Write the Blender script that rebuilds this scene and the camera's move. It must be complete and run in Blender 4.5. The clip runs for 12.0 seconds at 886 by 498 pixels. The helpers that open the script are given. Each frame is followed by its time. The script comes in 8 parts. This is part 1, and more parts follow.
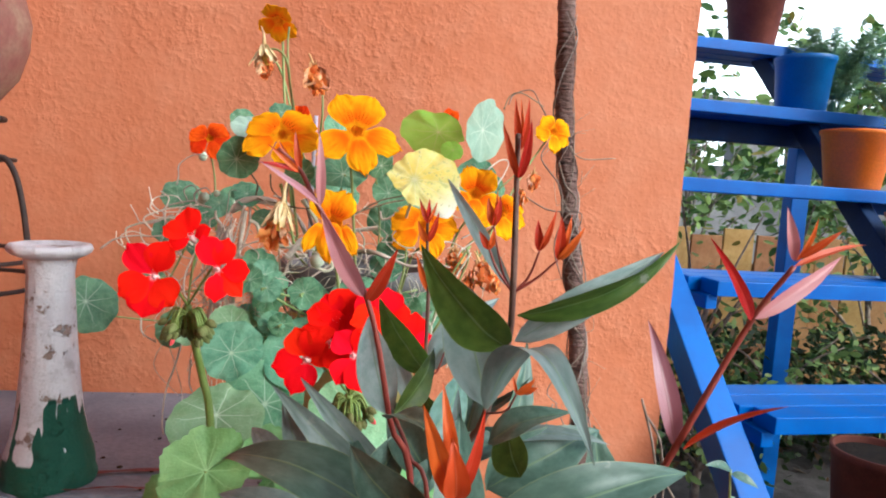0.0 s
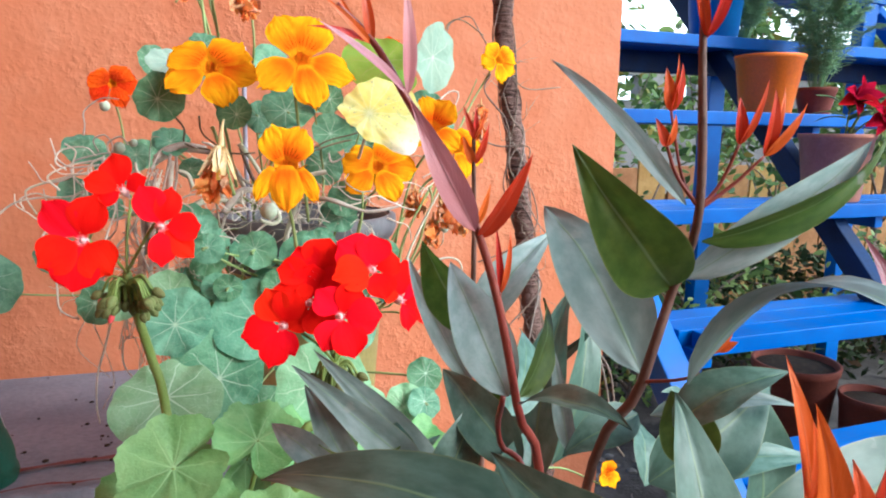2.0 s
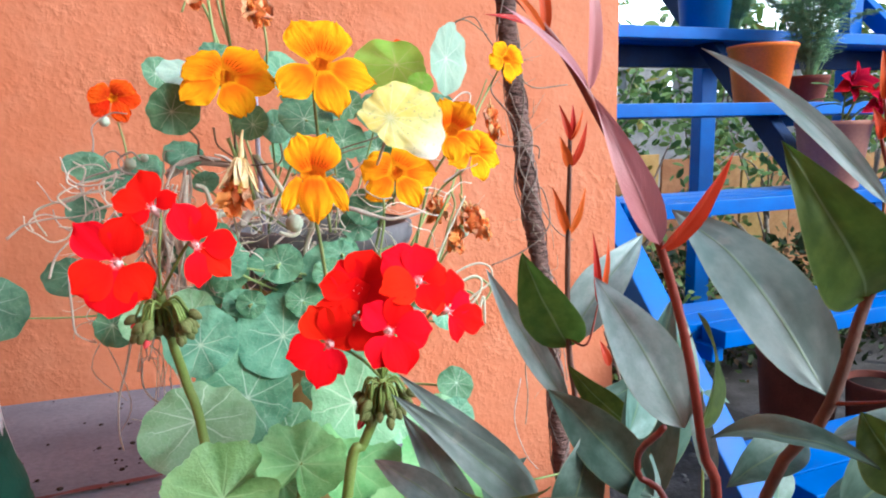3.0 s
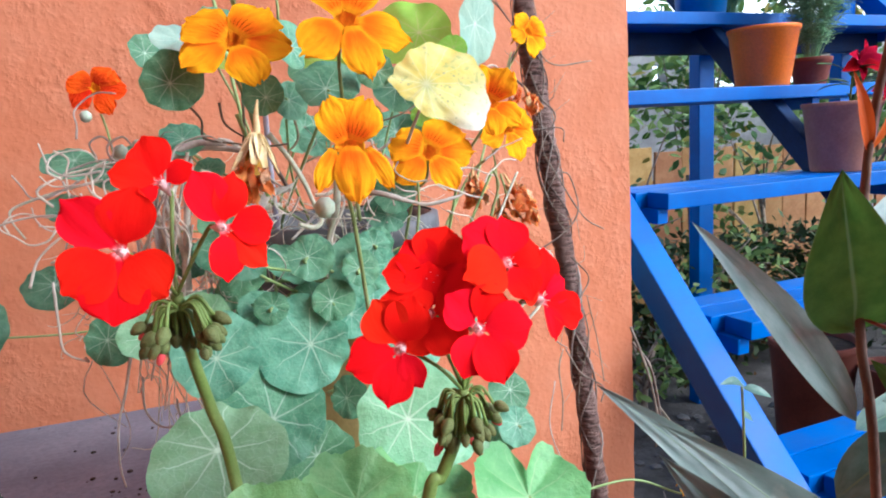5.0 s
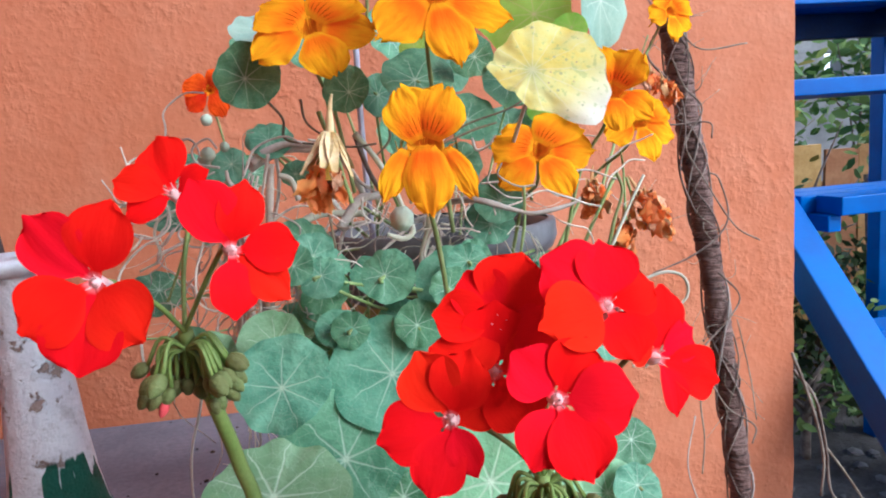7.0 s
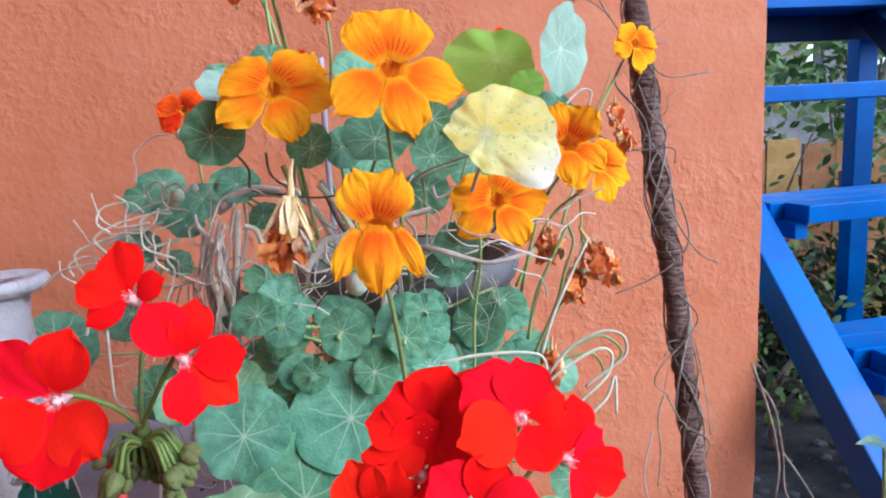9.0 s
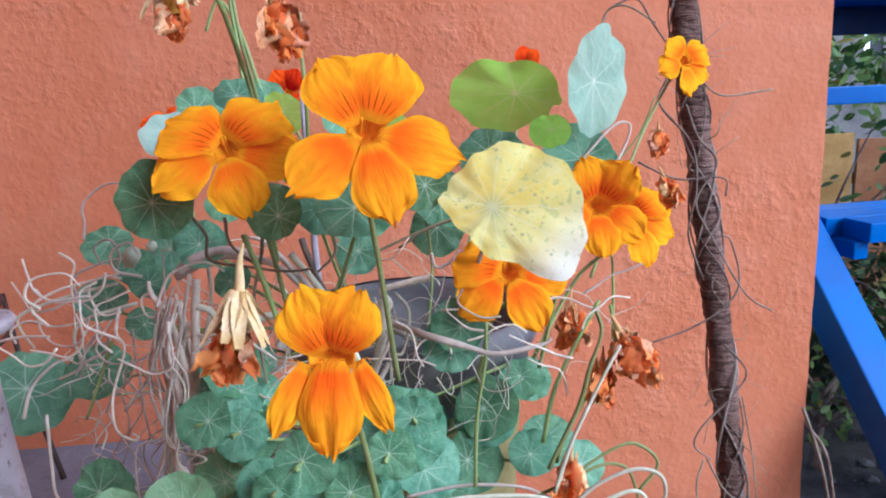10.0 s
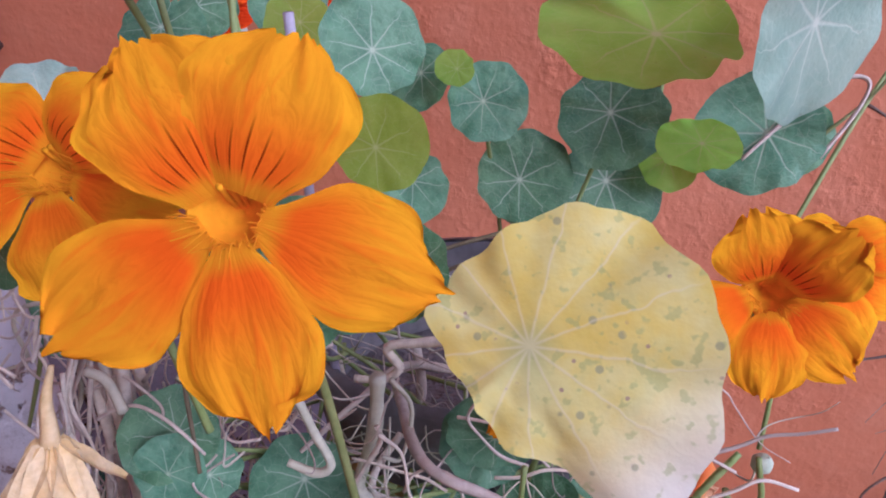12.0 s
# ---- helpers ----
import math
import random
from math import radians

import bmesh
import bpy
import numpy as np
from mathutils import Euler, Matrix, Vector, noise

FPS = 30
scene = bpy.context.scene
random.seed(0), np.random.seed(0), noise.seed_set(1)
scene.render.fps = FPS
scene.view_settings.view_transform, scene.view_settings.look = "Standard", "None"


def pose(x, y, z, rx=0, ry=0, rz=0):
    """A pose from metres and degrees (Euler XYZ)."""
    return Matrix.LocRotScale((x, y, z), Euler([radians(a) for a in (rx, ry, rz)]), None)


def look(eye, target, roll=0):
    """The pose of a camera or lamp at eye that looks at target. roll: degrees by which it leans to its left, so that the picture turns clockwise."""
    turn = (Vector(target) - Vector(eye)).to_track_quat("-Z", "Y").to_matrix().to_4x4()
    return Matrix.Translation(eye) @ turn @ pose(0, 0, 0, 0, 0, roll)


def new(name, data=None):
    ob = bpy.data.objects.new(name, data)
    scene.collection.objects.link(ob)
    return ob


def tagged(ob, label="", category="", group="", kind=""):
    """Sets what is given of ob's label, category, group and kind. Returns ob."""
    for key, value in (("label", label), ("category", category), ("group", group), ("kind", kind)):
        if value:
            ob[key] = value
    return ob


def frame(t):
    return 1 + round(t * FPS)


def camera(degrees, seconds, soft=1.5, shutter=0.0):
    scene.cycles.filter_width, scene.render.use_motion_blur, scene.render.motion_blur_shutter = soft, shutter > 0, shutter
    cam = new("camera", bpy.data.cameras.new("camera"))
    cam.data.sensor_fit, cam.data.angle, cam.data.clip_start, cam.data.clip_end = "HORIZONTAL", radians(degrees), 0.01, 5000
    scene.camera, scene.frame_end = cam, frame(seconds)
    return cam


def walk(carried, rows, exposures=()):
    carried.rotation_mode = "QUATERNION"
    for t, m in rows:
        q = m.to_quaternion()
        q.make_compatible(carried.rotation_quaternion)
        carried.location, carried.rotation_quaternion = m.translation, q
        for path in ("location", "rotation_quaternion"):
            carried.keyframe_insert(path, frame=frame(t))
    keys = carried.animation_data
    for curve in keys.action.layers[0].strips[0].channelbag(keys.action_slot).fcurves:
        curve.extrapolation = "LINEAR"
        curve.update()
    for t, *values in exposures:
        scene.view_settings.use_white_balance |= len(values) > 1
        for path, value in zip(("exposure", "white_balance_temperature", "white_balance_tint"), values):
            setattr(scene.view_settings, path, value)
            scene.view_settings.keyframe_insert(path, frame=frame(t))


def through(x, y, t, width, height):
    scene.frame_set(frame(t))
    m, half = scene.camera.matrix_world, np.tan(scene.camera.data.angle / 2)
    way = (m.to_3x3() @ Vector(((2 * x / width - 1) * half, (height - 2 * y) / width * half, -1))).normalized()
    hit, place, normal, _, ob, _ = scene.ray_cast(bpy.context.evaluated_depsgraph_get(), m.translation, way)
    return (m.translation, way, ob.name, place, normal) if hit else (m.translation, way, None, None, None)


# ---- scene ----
cam = camera(67.0, 12.0, 2.0)
PATH = [
    (0, (-0.0882, -0.0165, 1.2024), (0.0578, 0.9676, 1.1014), 3.75),
    (0.5, (-0.0995, -0.0529, 1.2046), (-0.0104, 0.9347, 1.0756), 1.28),
    (1, (-0.1035, -0.0202, 1.1930), (0.0460, 0.9554, 1.0323), 1.02),
    (1.5, (-0.1127, 0.0284, 1.1897), (0.1218, 0.9854, 1.0191), 1.62),
    (2, (-0.1254, 0.0577, 1.1856), (0.1456, 1.0048, 1.0136), 0.79),
    (2.5, (-0.1325, 0.0818, 1.1882), (0.1610, 1.0184, 0.9969), -0.65),
    (2.7, (-0.1413, 0.0807, 1.1899), (0.1420, 1.0217, 1.0047), -1.27),
    (4.3, (-0.1754, 0.1407, 1.1491), (0.1467, 1.0789, 1.0224), -2.62),
    (4.5, (-0.1770, 0.1493, 1.1502), (0.1509, 1.0844, 1.0163), -2.63),
    (5, (-0.1782, 0.1785, 1.1598), (0.1288, 1.1163, 0.9979), -3.51),
    (5.5, (-0.1816, 0.1961, 1.1654), (0.0884, 1.1467, 1.0121), -3.41),
    (6, (-0.1701, 0.2208, 1.1637), (0.0409, 1.1886, 1.0264), -3.21),
    (6.5, (-0.1476, 0.2452, 1.1563), (-0.0182, 1.2255, 1.0073), -3.62),
    (6.7, (-0.1392, 0.2496, 1.1564), (-0.0354, 1.2335, 1.0110), -4.25),
    (8.3, (-0.1122, 0.2494, 1.1748), (0.0096, 1.2259, 0.9968), -4.32),
    (8.5, (-0.1083, 0.2480, 1.1842), (0.0226, 1.2228, 1.0038), -4.14),
    (9, (-0.1095, 0.2323, 1.2087), (0.0131, 1.2082, 1.0287), -3.33),
    (9.5, (-0.0817, 0.2575, 1.2480), (0.0593, 1.2296, 1.0605), -2.89),
    (10, (-0.0718, 0.3321, 1.2544), (-0.0018, 1.3082, 1.0482), -2.67),
    (10.5, (-0.0734, 0.4043, 1.2496), (-0.0713, 1.3689, 0.9858), -1.78),
    (11, (-0.0615, 0.4640, 1.2667), (-0.1219, 1.4095, 0.9466), -1.37),
    (11.5, (-0.0412, 0.5115, 1.2875), (-0.1744, 1.4273, 0.9087), -1.85),
    (12, (-0.0156, 0.5323, 1.2974), (-0.1746, 1.4249, 0.8753), -0.71),
]
EXPOSURES = [(0, 0.8, 5500, 2), (1.0, 0.68, 5400, 2), (1.5, 0.92, 5350, 1), (2.5, 1.08, 5250, 2), (5, 1.0, 5050, 3), (6.5, 0.76, 5000, 4), (8.5, 0.76, 4850, 5), (9.5, 0.64, 4800, 8), (10.5, 0.48, 4800, 13), (11.3, 0.25, 4900, 22), (12, 0.02, 5000, 33)]
walk(cam, [(t, look(eye, target, roll)) for t, eye, target, roll in PATH], EXPOSURES)

# ---- light ----
world = bpy.data.worlds.new("sky")
scene.world = world
world.use_nodes = True
sky = world.node_tree.nodes.new("ShaderNodeTexSky")
sky.sky_type, sky.sun_disc = "NISHITA", False
sky.sun_elevation, sky.sun_rotation = radians(34), radians(134)
sky.dust_density, sky.ozone_density = 4.0, 1.0
background = world.node_tree.nodes["Background"]
background.inputs["Strength"].default_value = 0.12
world.node_tree.links.new(sky.outputs["Color"], background.inputs["Color"])

sun = new("sun", bpy.data.lights.new("sun", "SUN"))
sun.data.energy, sun.data.angle, sun.data.color = 1.8, radians(36), (1.0, 0.95, 0.88)
# the light comes from above and behind the camera, through haze
sun.matrix_world = look((2.1, -1.2, 2.86), (0, 0.8, 0.9))

# ---- materials ----
class Nodes:
    """Short hand for the node tree of one material."""

    def __init__(self, name):
        self.m = bpy.data.materials.new(name)
        self.m.use_nodes = True
        self.t = self.m.node_tree
        self.p = self.t.nodes["Principled BSDF"]
        self.coord = self.t.nodes.new("ShaderNodeTexCoord")

    def link(self, a, b):
        self.t.links.new(a, b)

    def put(self, socket, value):
        if hasattr(value, "links") or isinstance(value, bpy.types.NodeSocket):
            self.link(value, socket)
        elif isinstance(value, (tuple, list)) and len(value) == 3 and socket.type == "RGBA":
            socket.default_value = (*value, 1)
        else:
            socket.default_value = value

    def space(self, kind="Object", scale=(1, 1, 1)):
        n = self.t.nodes.new("ShaderNodeMapping")
        n.inputs["Scale"].default_value = scale
        self.link(self.coord.outputs[kind], n.inputs["Vector"])
        return n.outputs["Vector"]

    def noise(self, scale, detail=4.0, rough=0.6, where=None, distort=0.0):
        n = self.t.nodes.new("ShaderNodeTexNoise")
        n.inputs["Scale"].default_value, n.inputs["Detail"].default_value = scale, detail
        n.inputs["Roughness"].default_value, n.inputs["Distortion"].default_value = rough, distort
        self.link(where or self.coord.outputs["Object"], n.inputs["Vector"])
        return n.outputs["Fac"]

    def cells(self, scale, where=None, feature="F1"):
        n = self.t.nodes.new("ShaderNodeTexVoronoi")
        n.feature = feature
        n.inputs["Scale"].default_value = scale
        self.link(where or self.coord.outputs["Object"], n.inputs["Vector"])
        return n.outputs["Distance"]

    def math(self, op, a, b=0.0, c=0.0, clamp=False):
        n = self.t.nodes.new("ShaderNodeMath")
        n.operation, n.use_clamp = op, clamp
        for s, v in zip(n.inputs, (a, b, c)):
            self.put(s, v)
        return n.outputs[0]

    def step(self, value, low, high, to_low=0.0, to_high=1.0):
        n = self.t.nodes.new("ShaderNodeMapRange")
        n.interpolation_type = "SMOOTHSTEP"
        for key, v in (("Value", value), ("From Min", low), ("From Max", high), ("To Min", to_low), ("To Max", to_high)):
            self.put(n.inputs[key], v)
        return n.outputs[0]

    def mix(self, fac, a, b, blend="MIX"):
        n = self.t.nodes.new("ShaderNodeMix")
        n.data_type, n.blend_type = "RGBA", blend
        self.put(n.inputs[0], fac), self.put(n.inputs[6], a), self.put(n.inputs[7], b)
        return n.outputs[2]

    def split(self, kind="Object"):
        n = self.t.nodes.new("ShaderNodeSeparateXYZ")
        self.link(self.coord.outputs[kind], n.inputs[0])
        return n.outputs

    def chance(self):
        return self.t.nodes.new("ShaderNodeObjectInfo").outputs["Random"]

    def island(self):
        return self.t.nodes.new("ShaderNodeNewGeometry").outputs["Random Per Island"]

    def vary(self, colour, amount=0.25, hue=0.02, by=None):
        n = self.t.nodes.new("ShaderNodeHueSaturation")
        r = by or self.chance()
        self.put(n.inputs["Hue"], self.math("MULTIPLY_ADD", r, 2 * hue, 0.5 - hue))
        self.put(n.inputs["Value"], self.math("MULTIPLY_ADD", r, 2 * amount, 1 - amount))
        self.put(n.inputs["Color"], colour)
        return n.outputs["Color"]

    def bump(self, height, strength=0.3, distance=0.002):
        n = self.t.nodes.new("ShaderNodeBump")
        n.inputs["Strength"].default_value, n.inputs["Distance"].default_value = strength, distance
        self.put(n.inputs["Height"], height)
        self.link(n.outputs["Normal"], self.p.inputs["Normal"])
        return n.outputs["Normal"]

    def done(self, colour, rough=0.6, metal=0.0, gloss=0.5, through=0.0, glow=None):
        self.put(self.p.inputs["Base Color"], colour)
        self.put(self.p.inputs["Roughness"], rough)
        self.put(self.p.inputs["Metallic"], metal)
        self.put(self.p.inputs["Specular IOR Level"], gloss)
        if through:
            thin = self.t.nodes.new("ShaderNodeBsdfTranslucent")
            self.put(thin.inputs["Color"], colour)
            both = self.t.nodes.new("ShaderNodeMixShader")
            both.inputs[0].default_value = through
            self.link(self.p.outputs[0], both.inputs[1])
            self.link(thin.outputs[0], both.inputs[2])
            self.link(both.outputs[0], self.t.nodes["Material Output"].inputs["Surface"])
        return self.m


def worn(name, a, b, scale=12.0, rough=0.6, bump=0.25, fine=90.0, gloss=0.4, depth=0.002, vary=0.0, metal=0.0):
    """A surface that drifts between two colours, with fine grain."""
    n = Nodes(name)
    big, small = n.noise(scale, 5), n.noise(fine, 3)
    c = n.mix(n.step(big, 0.35, 0.68), a, b)
    c = n.mix(n.step(small, 0.3, 0.75, 0.0, 0.35), c, tuple(0.6 * v for v in a))
    if vary:
        c = n.vary(c, vary)
    n.bump(n.math("ADD", n.math("MULTIPLY", big, 0.5), small), bump, depth)
    return n.done(c, n.step(big, 0.2, 0.8, rough - 0.1, rough + 0.12), metal, gloss)


def plaster():
    n = Nodes("orange_plaster")
    big, mid, fine = n.noise(1.7, 5), n.noise(16, 5, 0.55), n.noise(85, 4, 0.6)
    pits = n.cells(120)
    c = n.mix(n.step(big, 0.3, 0.7), (0.53, 0.172, 0.08), (0.6, 0.225, 0.118))
    c = n.mix(n.step(mid, 0.42, 0.75, 0, 0.35), c, (0.64, 0.28, 0.165))
    c = n.mix(n.step(n.noise(4.5, 6, 0.7), 0.58, 0.75, 0, 0.35), c, (0.45, 0.14, 0.06))
    lump = n.step(n.noise(52, 3, 0.55), 0.42, 0.72, 0, 0.8)
    h = n.math("ADD", n.math("MULTIPLY", n.math("ADD", mid, n.math("MULTIPLY", lump, n.step(n.noise(3, 2), 0.4, 0.7, 0.15, 0.7))), 1.2), n.math("ADD", n.math("MULTIPLY", fine, 0.5), n.math("MULTIPLY", pits, 0.1)))
    n.bump(h, 0.46, 0.006)
    return n.done(c, n.step(fine, 0.3, 0.7, 0.6, 0.8), gloss=0.2)


def blue_paint():
    n = Nodes("blue_paint")
    big, fine = n.noise(7, 5), n.noise(120, 3, where=n.space(scale=(0.15, 1, 1)))
    c = n.mix(n.step(big, 0.35, 0.7), (0.0, 0.085, 0.38), (0.002, 0.125, 0.5))
    chips = n.step(n.noise(38, 6, 0.75), 0.7, 0.74)
    c = n.mix(n.math("MULTIPLY", chips, 0.6), c, (0.25, 0.32, 0.4))
    n.bump(n.math("ADD", fine, n.math("MULTIPLY", big, 0.4)), 0.25, 0.0015)
    return n.done(c, n.step(big, 0.3, 0.7, 0.42, 0.56), gloss=0.3)


def nasturtium_leaf(name="nasturtium_leaf", low=(0.085, 0.24, 0.13), high=(0.19, 0.41, 0.235), vein=(0.54, 0.7, 0.53), through=0.22):
    """Round leaf: pale veins ray out from the point where the stalk joins."""
    n = Nodes(name)
    x, y, z = n.split()
    r = n.math("SQRT", n.math("ADD", n.math("MULTIPLY", x, x), n.math("MULTIPLY", y, y)))
    soft = n.noise(2.2, 3)
    turn = n.math("ADD", n.math("ARCTAN2", y, x), n.math("MULTIPLY", n.math("SUBTRACT", soft, 0.5), n.math("MULTIPLY", r, 0.5)))
    away = n.math("MULTIPLY", n.math("ABSOLUTE", n.math("SINE", n.math("MULTIPLY", turn, 4.5))), n.math("MULTIPLY", r, 0.222))
    width = n.step(r, 0.0, 1.0, 0.026, 0.008)
    line = n.math("SUBTRACT", 1.0, n.step(away, n.math("MULTIPLY", width, 0.3), width))
    line = n.math("MULTIPLY", line, n.step(r, 0.72, 0.98, 1.0, 0.0))
    net = n.cells(5.5, feature="DISTANCE_TO_EDGE")
    net = n.math("MULTIPLY", n.math("SUBTRACT", 1.0, n.step(net, 0.0, 0.035)), 0.22)
    hub = n.math("SUBTRACT", 1.0, n.step(r, 0.03, 0.09))
    c = n.mix(n.step(n.noise(1.6, 5), 0.3, 0.7), low, high)
    c = n.vary(c, 0.22, 0.025)
    c = n.mix(net, c, vein)
    c = n.mix(n.math("MAXIMUM", n.math("MULTIPLY", line, 0.58), hub), c, vein)
    c = n.mix(n.step(n.noise(9, 6, 0.7), 0.66, 0.74, 0, 0.5), c, (0.2, 0.2, 0.09))
    n.bump(n.math("ADD", n.math("MULTIPLY", line, -0.6), n.math("MULTIPLY", n.noise(7, 3), 0.2)), 0.2, 0.04)
    return n.done(c, 0.5, gloss=0.5, through=through)


def yellow_leaf():
    n = Nodes("yellowed_leaf")
    x, y, z = n.split()
    r = n.math("SQRT", n.math("ADD", n.math("MULTIPLY", x, x), n.math("MULTIPLY", y, y)))
    turn = n.math("ADD", n.math("ARCTAN2", y, x), n.math("MULTIPLY", n.math("SUBTRACT", n.noise(2.5, 3), 0.5), 0.3))
    away = n.math("MULTIPLY", n.math("ABSOLUTE", n.math("SINE", n.math("MULTIPLY", turn, 6.5))), n.math("MULTIPLY", r, 0.154))
    line = n.math("MULTIPLY", n.math("SUBTRACT", 1.0, n.step(away, 0.002, 0.011)), n.step(r, 0.6, 0.95, 1.0, 0.0))
    c = n.mix(n.step(n.noise(1.8, 4), 0.35, 0.65), (0.78, 0.64, 0.13), (0.76, 0.72, 0.28))
    c = n.mix(n.math("MULTIPLY", n.step(n.noise(2.6, 3), 0.5, 0.66), 0.35), c, (0.62, 0.68, 0.3))
    tip = n.math("SUBTRACT", n.math("MULTIPLY", x, 0.62), n.math("MULTIPLY", y, 0.78))
    c = n.mix(n.step(tip, 0.35, 1.0), c, (0.78, 0.76, 0.66))
    c = n.mix(n.math("MULTIPLY", n.math("SUBTRACT", 1.0, n.step(r, 0.02, 0.2)), 0.7), c, (0.45, 0.5, 0.2))
    c = n.mix(n.math("MULTIPLY", n.step(n.noise(11, 2), 0.58, 0.66), 0.5), c, (0.42, 0.48, 0.17))
    ring = n.cells(7.0)
    spot = n.math("MULTIPLY", n.math("SUBTRACT", 1.0, n.step(ring, 0.1, 0.17)), n.step(n.noise(4.3, 2), 0.42, 0.5))
    c = n.mix(n.math("MULTIPLY", spot, 0.75), c, (0.36, 0.37, 0.2))
    fleck = n.math("MULTIPLY", n.math("SUBTRACT", 1.0, n.step(n.cells(11.0), 0.09, 0.14)), n.step(n.noise(3.1, 2), 0.5, 0.56))
    c = n.mix(n.math("MULTIPLY", fleck, 0.75), c, (0.36, 0.22, 0.2))
    c = n.mix(n.math("MULTIPLY", line, 0.4), c, (0.8, 0.76, 0.52))
    n.bump(n.math("ADD", n.math("MULTIPLY", line, 0.6), n.noise(9, 3)), 0.05, 0.02)
    return n.done(c, 0.6, gloss=0.3, through=0.18)


def petal(name, body, deep, pale, lines=0.0, veins=14.0, bump=0.4, through=0.3, change=0.07, gold=None, eye=0.2):
    """Petal coloured along its length (u) with fine veins across it (v); lines: dark guide lines near the base."""
    n = Nodes(name)
    u, v, w = n.split("UV")
    drift = n.noise(2.0, 3)
    c = n.mix(n.step(u, 0.22, 0.75), deep, body)
    if gold:
        c = n.mix(n.step(u, 0.3 * eye, eye), gold, c)
    c = n.mix(n.step(n.math("ADD", n.math("ABSOLUTE", n.math("SUBTRACT", v, 0.5)), n.math("MULTIPLY", n.math("SUBTRACT", drift, 0.5), 0.3)), 0.28, 0.5, 0, 0.6), c, pale)
    wave = n.math("SINE", n.math("ADD", n.math("MULTIPLY", v, veins * 6.283), n.math("MULTIPLY", drift, 5.0)))
    grain = n.noise(7, 3, 0.5, where=n.space("UV", (0.3, 1.1, 1)), distort=1.2)
    c = n.mix(n.math("MULTIPLY", n.step(grain, 0.48, 0.7, 0, 0.55), n.step(u, 0.45, 0.95, 1.0, 0.15)), c, deep)
    c = n.vary(c, change, 0.08 * change)
    if lines:
        comb = n.math("ABSOLUTE", n.math("SINE", n.math("MULTIPLY", n.math("ADD", v, n.math("MULTIPLY", n.math("SUBTRACT", drift, 0.5), 0.06)), 8.5 * 3.1416)))
        reach = n.math("SUBTRACT", lines, n.math("MULTIPLY", n.math("ABSOLUTE", n.math("SUBTRACT", v, 0.5)), 0.6))
        mark = n.math("MULTIPLY", n.math("SUBTRACT", 1.0, n.step(comb, 0.08, 0.3)), n.step(u, n.math("SUBTRACT", reach, 0.22), reach, 1.0, 0.0))
        mark = n.math("MULTIPLY", mark, n.step(u, 0.1, 0.2))
        c = n.mix(mark, c, (0.22, 0.008, 0.001))
    n.bump(n.math("ADD", n.math("MULTIPLY", wave, 0.012), n.math("MULTIPLY", grain, 0.9)), bump, 0.02)
    return n.done(c, 0.8, gloss=0.0, through=through)


def lance_leaf(name="leathery_leaf", low=(0.06, 0.13, 0.095), high=(0.135, 0.235, 0.19), through=0.1):
    """Leathery leaf with a pale midrib; the bloom on it is bluish grey."""
    n = Nodes(name)
    u, v, w = n.split("UV")
    mid = n.math("ABSOLUTE", n.math("SUBTRACT", v, 0.5))
    c = n.mix(n.step(n.noise(3, 4, where=n.space("UV", (2, 1, 1))), 0.3, 0.7), low, high)
    c = n.vary(c, 0.3, 0.02)
    c = n.mix(n.math("SUBTRACT", 0.6, n.step(mid, 0.006, 0.03, 0, 0.6)), c, (0.2, 0.3, 0.14))
    c = n.mix(n.math("SUBTRACT", 0.35, n.step(n.math("SUBTRACT", 0.5, mid), 0.0, 0.03, 0, 0.35)), c, (0.3, 0.33, 0.14))
    c = n.mix(n.step(n.noise(40, 5, 0.7), 0.68, 0.74, 0, 0.6), c, (0.3, 0.33, 0.3))
    n.bump(n.math("ADD", n.math("MULTIPLY", n.step(mid, 0.0, 0.03), 0.7), n.math("MULTIPLY", n.noise(7, 3), 0.2)), 0.12, 0.02)
    return n.done(c, n.step(n.noise(6, 4), 0.3, 0.7, 0.42, 0.56), gloss=0.6, through=through)


def red_leaf(name="young_red_leaf", low=(0.6, 0.05, 0.012), high=(0.72, 0.13, 0.02), rib=(0.6, 0.2, 0.12), gloss=0.5):
    n = Nodes(name)
    u, v, w = n.split("UV")
    mid = n.math("ABSOLUTE", n.math("SUBTRACT", v, 0.5))
    c = n.mix(n.step(n.noise(4, 4), 0.35, 0.7), low, high)
    c = n.vary(c, 0.2, 0.015)
    c = n.mix(n.math("SUBTRACT", 0.3, n.step(mid, 0.01, 0.045, 0, 0.3)), c, rib)
    c = n.mix(n.step(n.noise(30, 5, 0.7), 0.68, 0.74, 0, 0.5), c, (0.5, 0.3, 0.26))
    side = n.math("ABSOLUTE", n.math("SINE", n.math("MULTIPLY", n.math("SUBTRACT", u, n.math("MULTIPLY", mid, 0.6)), 45.0)))
    n.bump(n.math("ADD", n.math("MULTIPLY", n.step(side, 0.0, 0.3), 0.4), n.step(mid, 0.0, 0.04)), 0.25, 0.03)
    return n.done(c, 0.36, gloss=gloss, through=0.25)


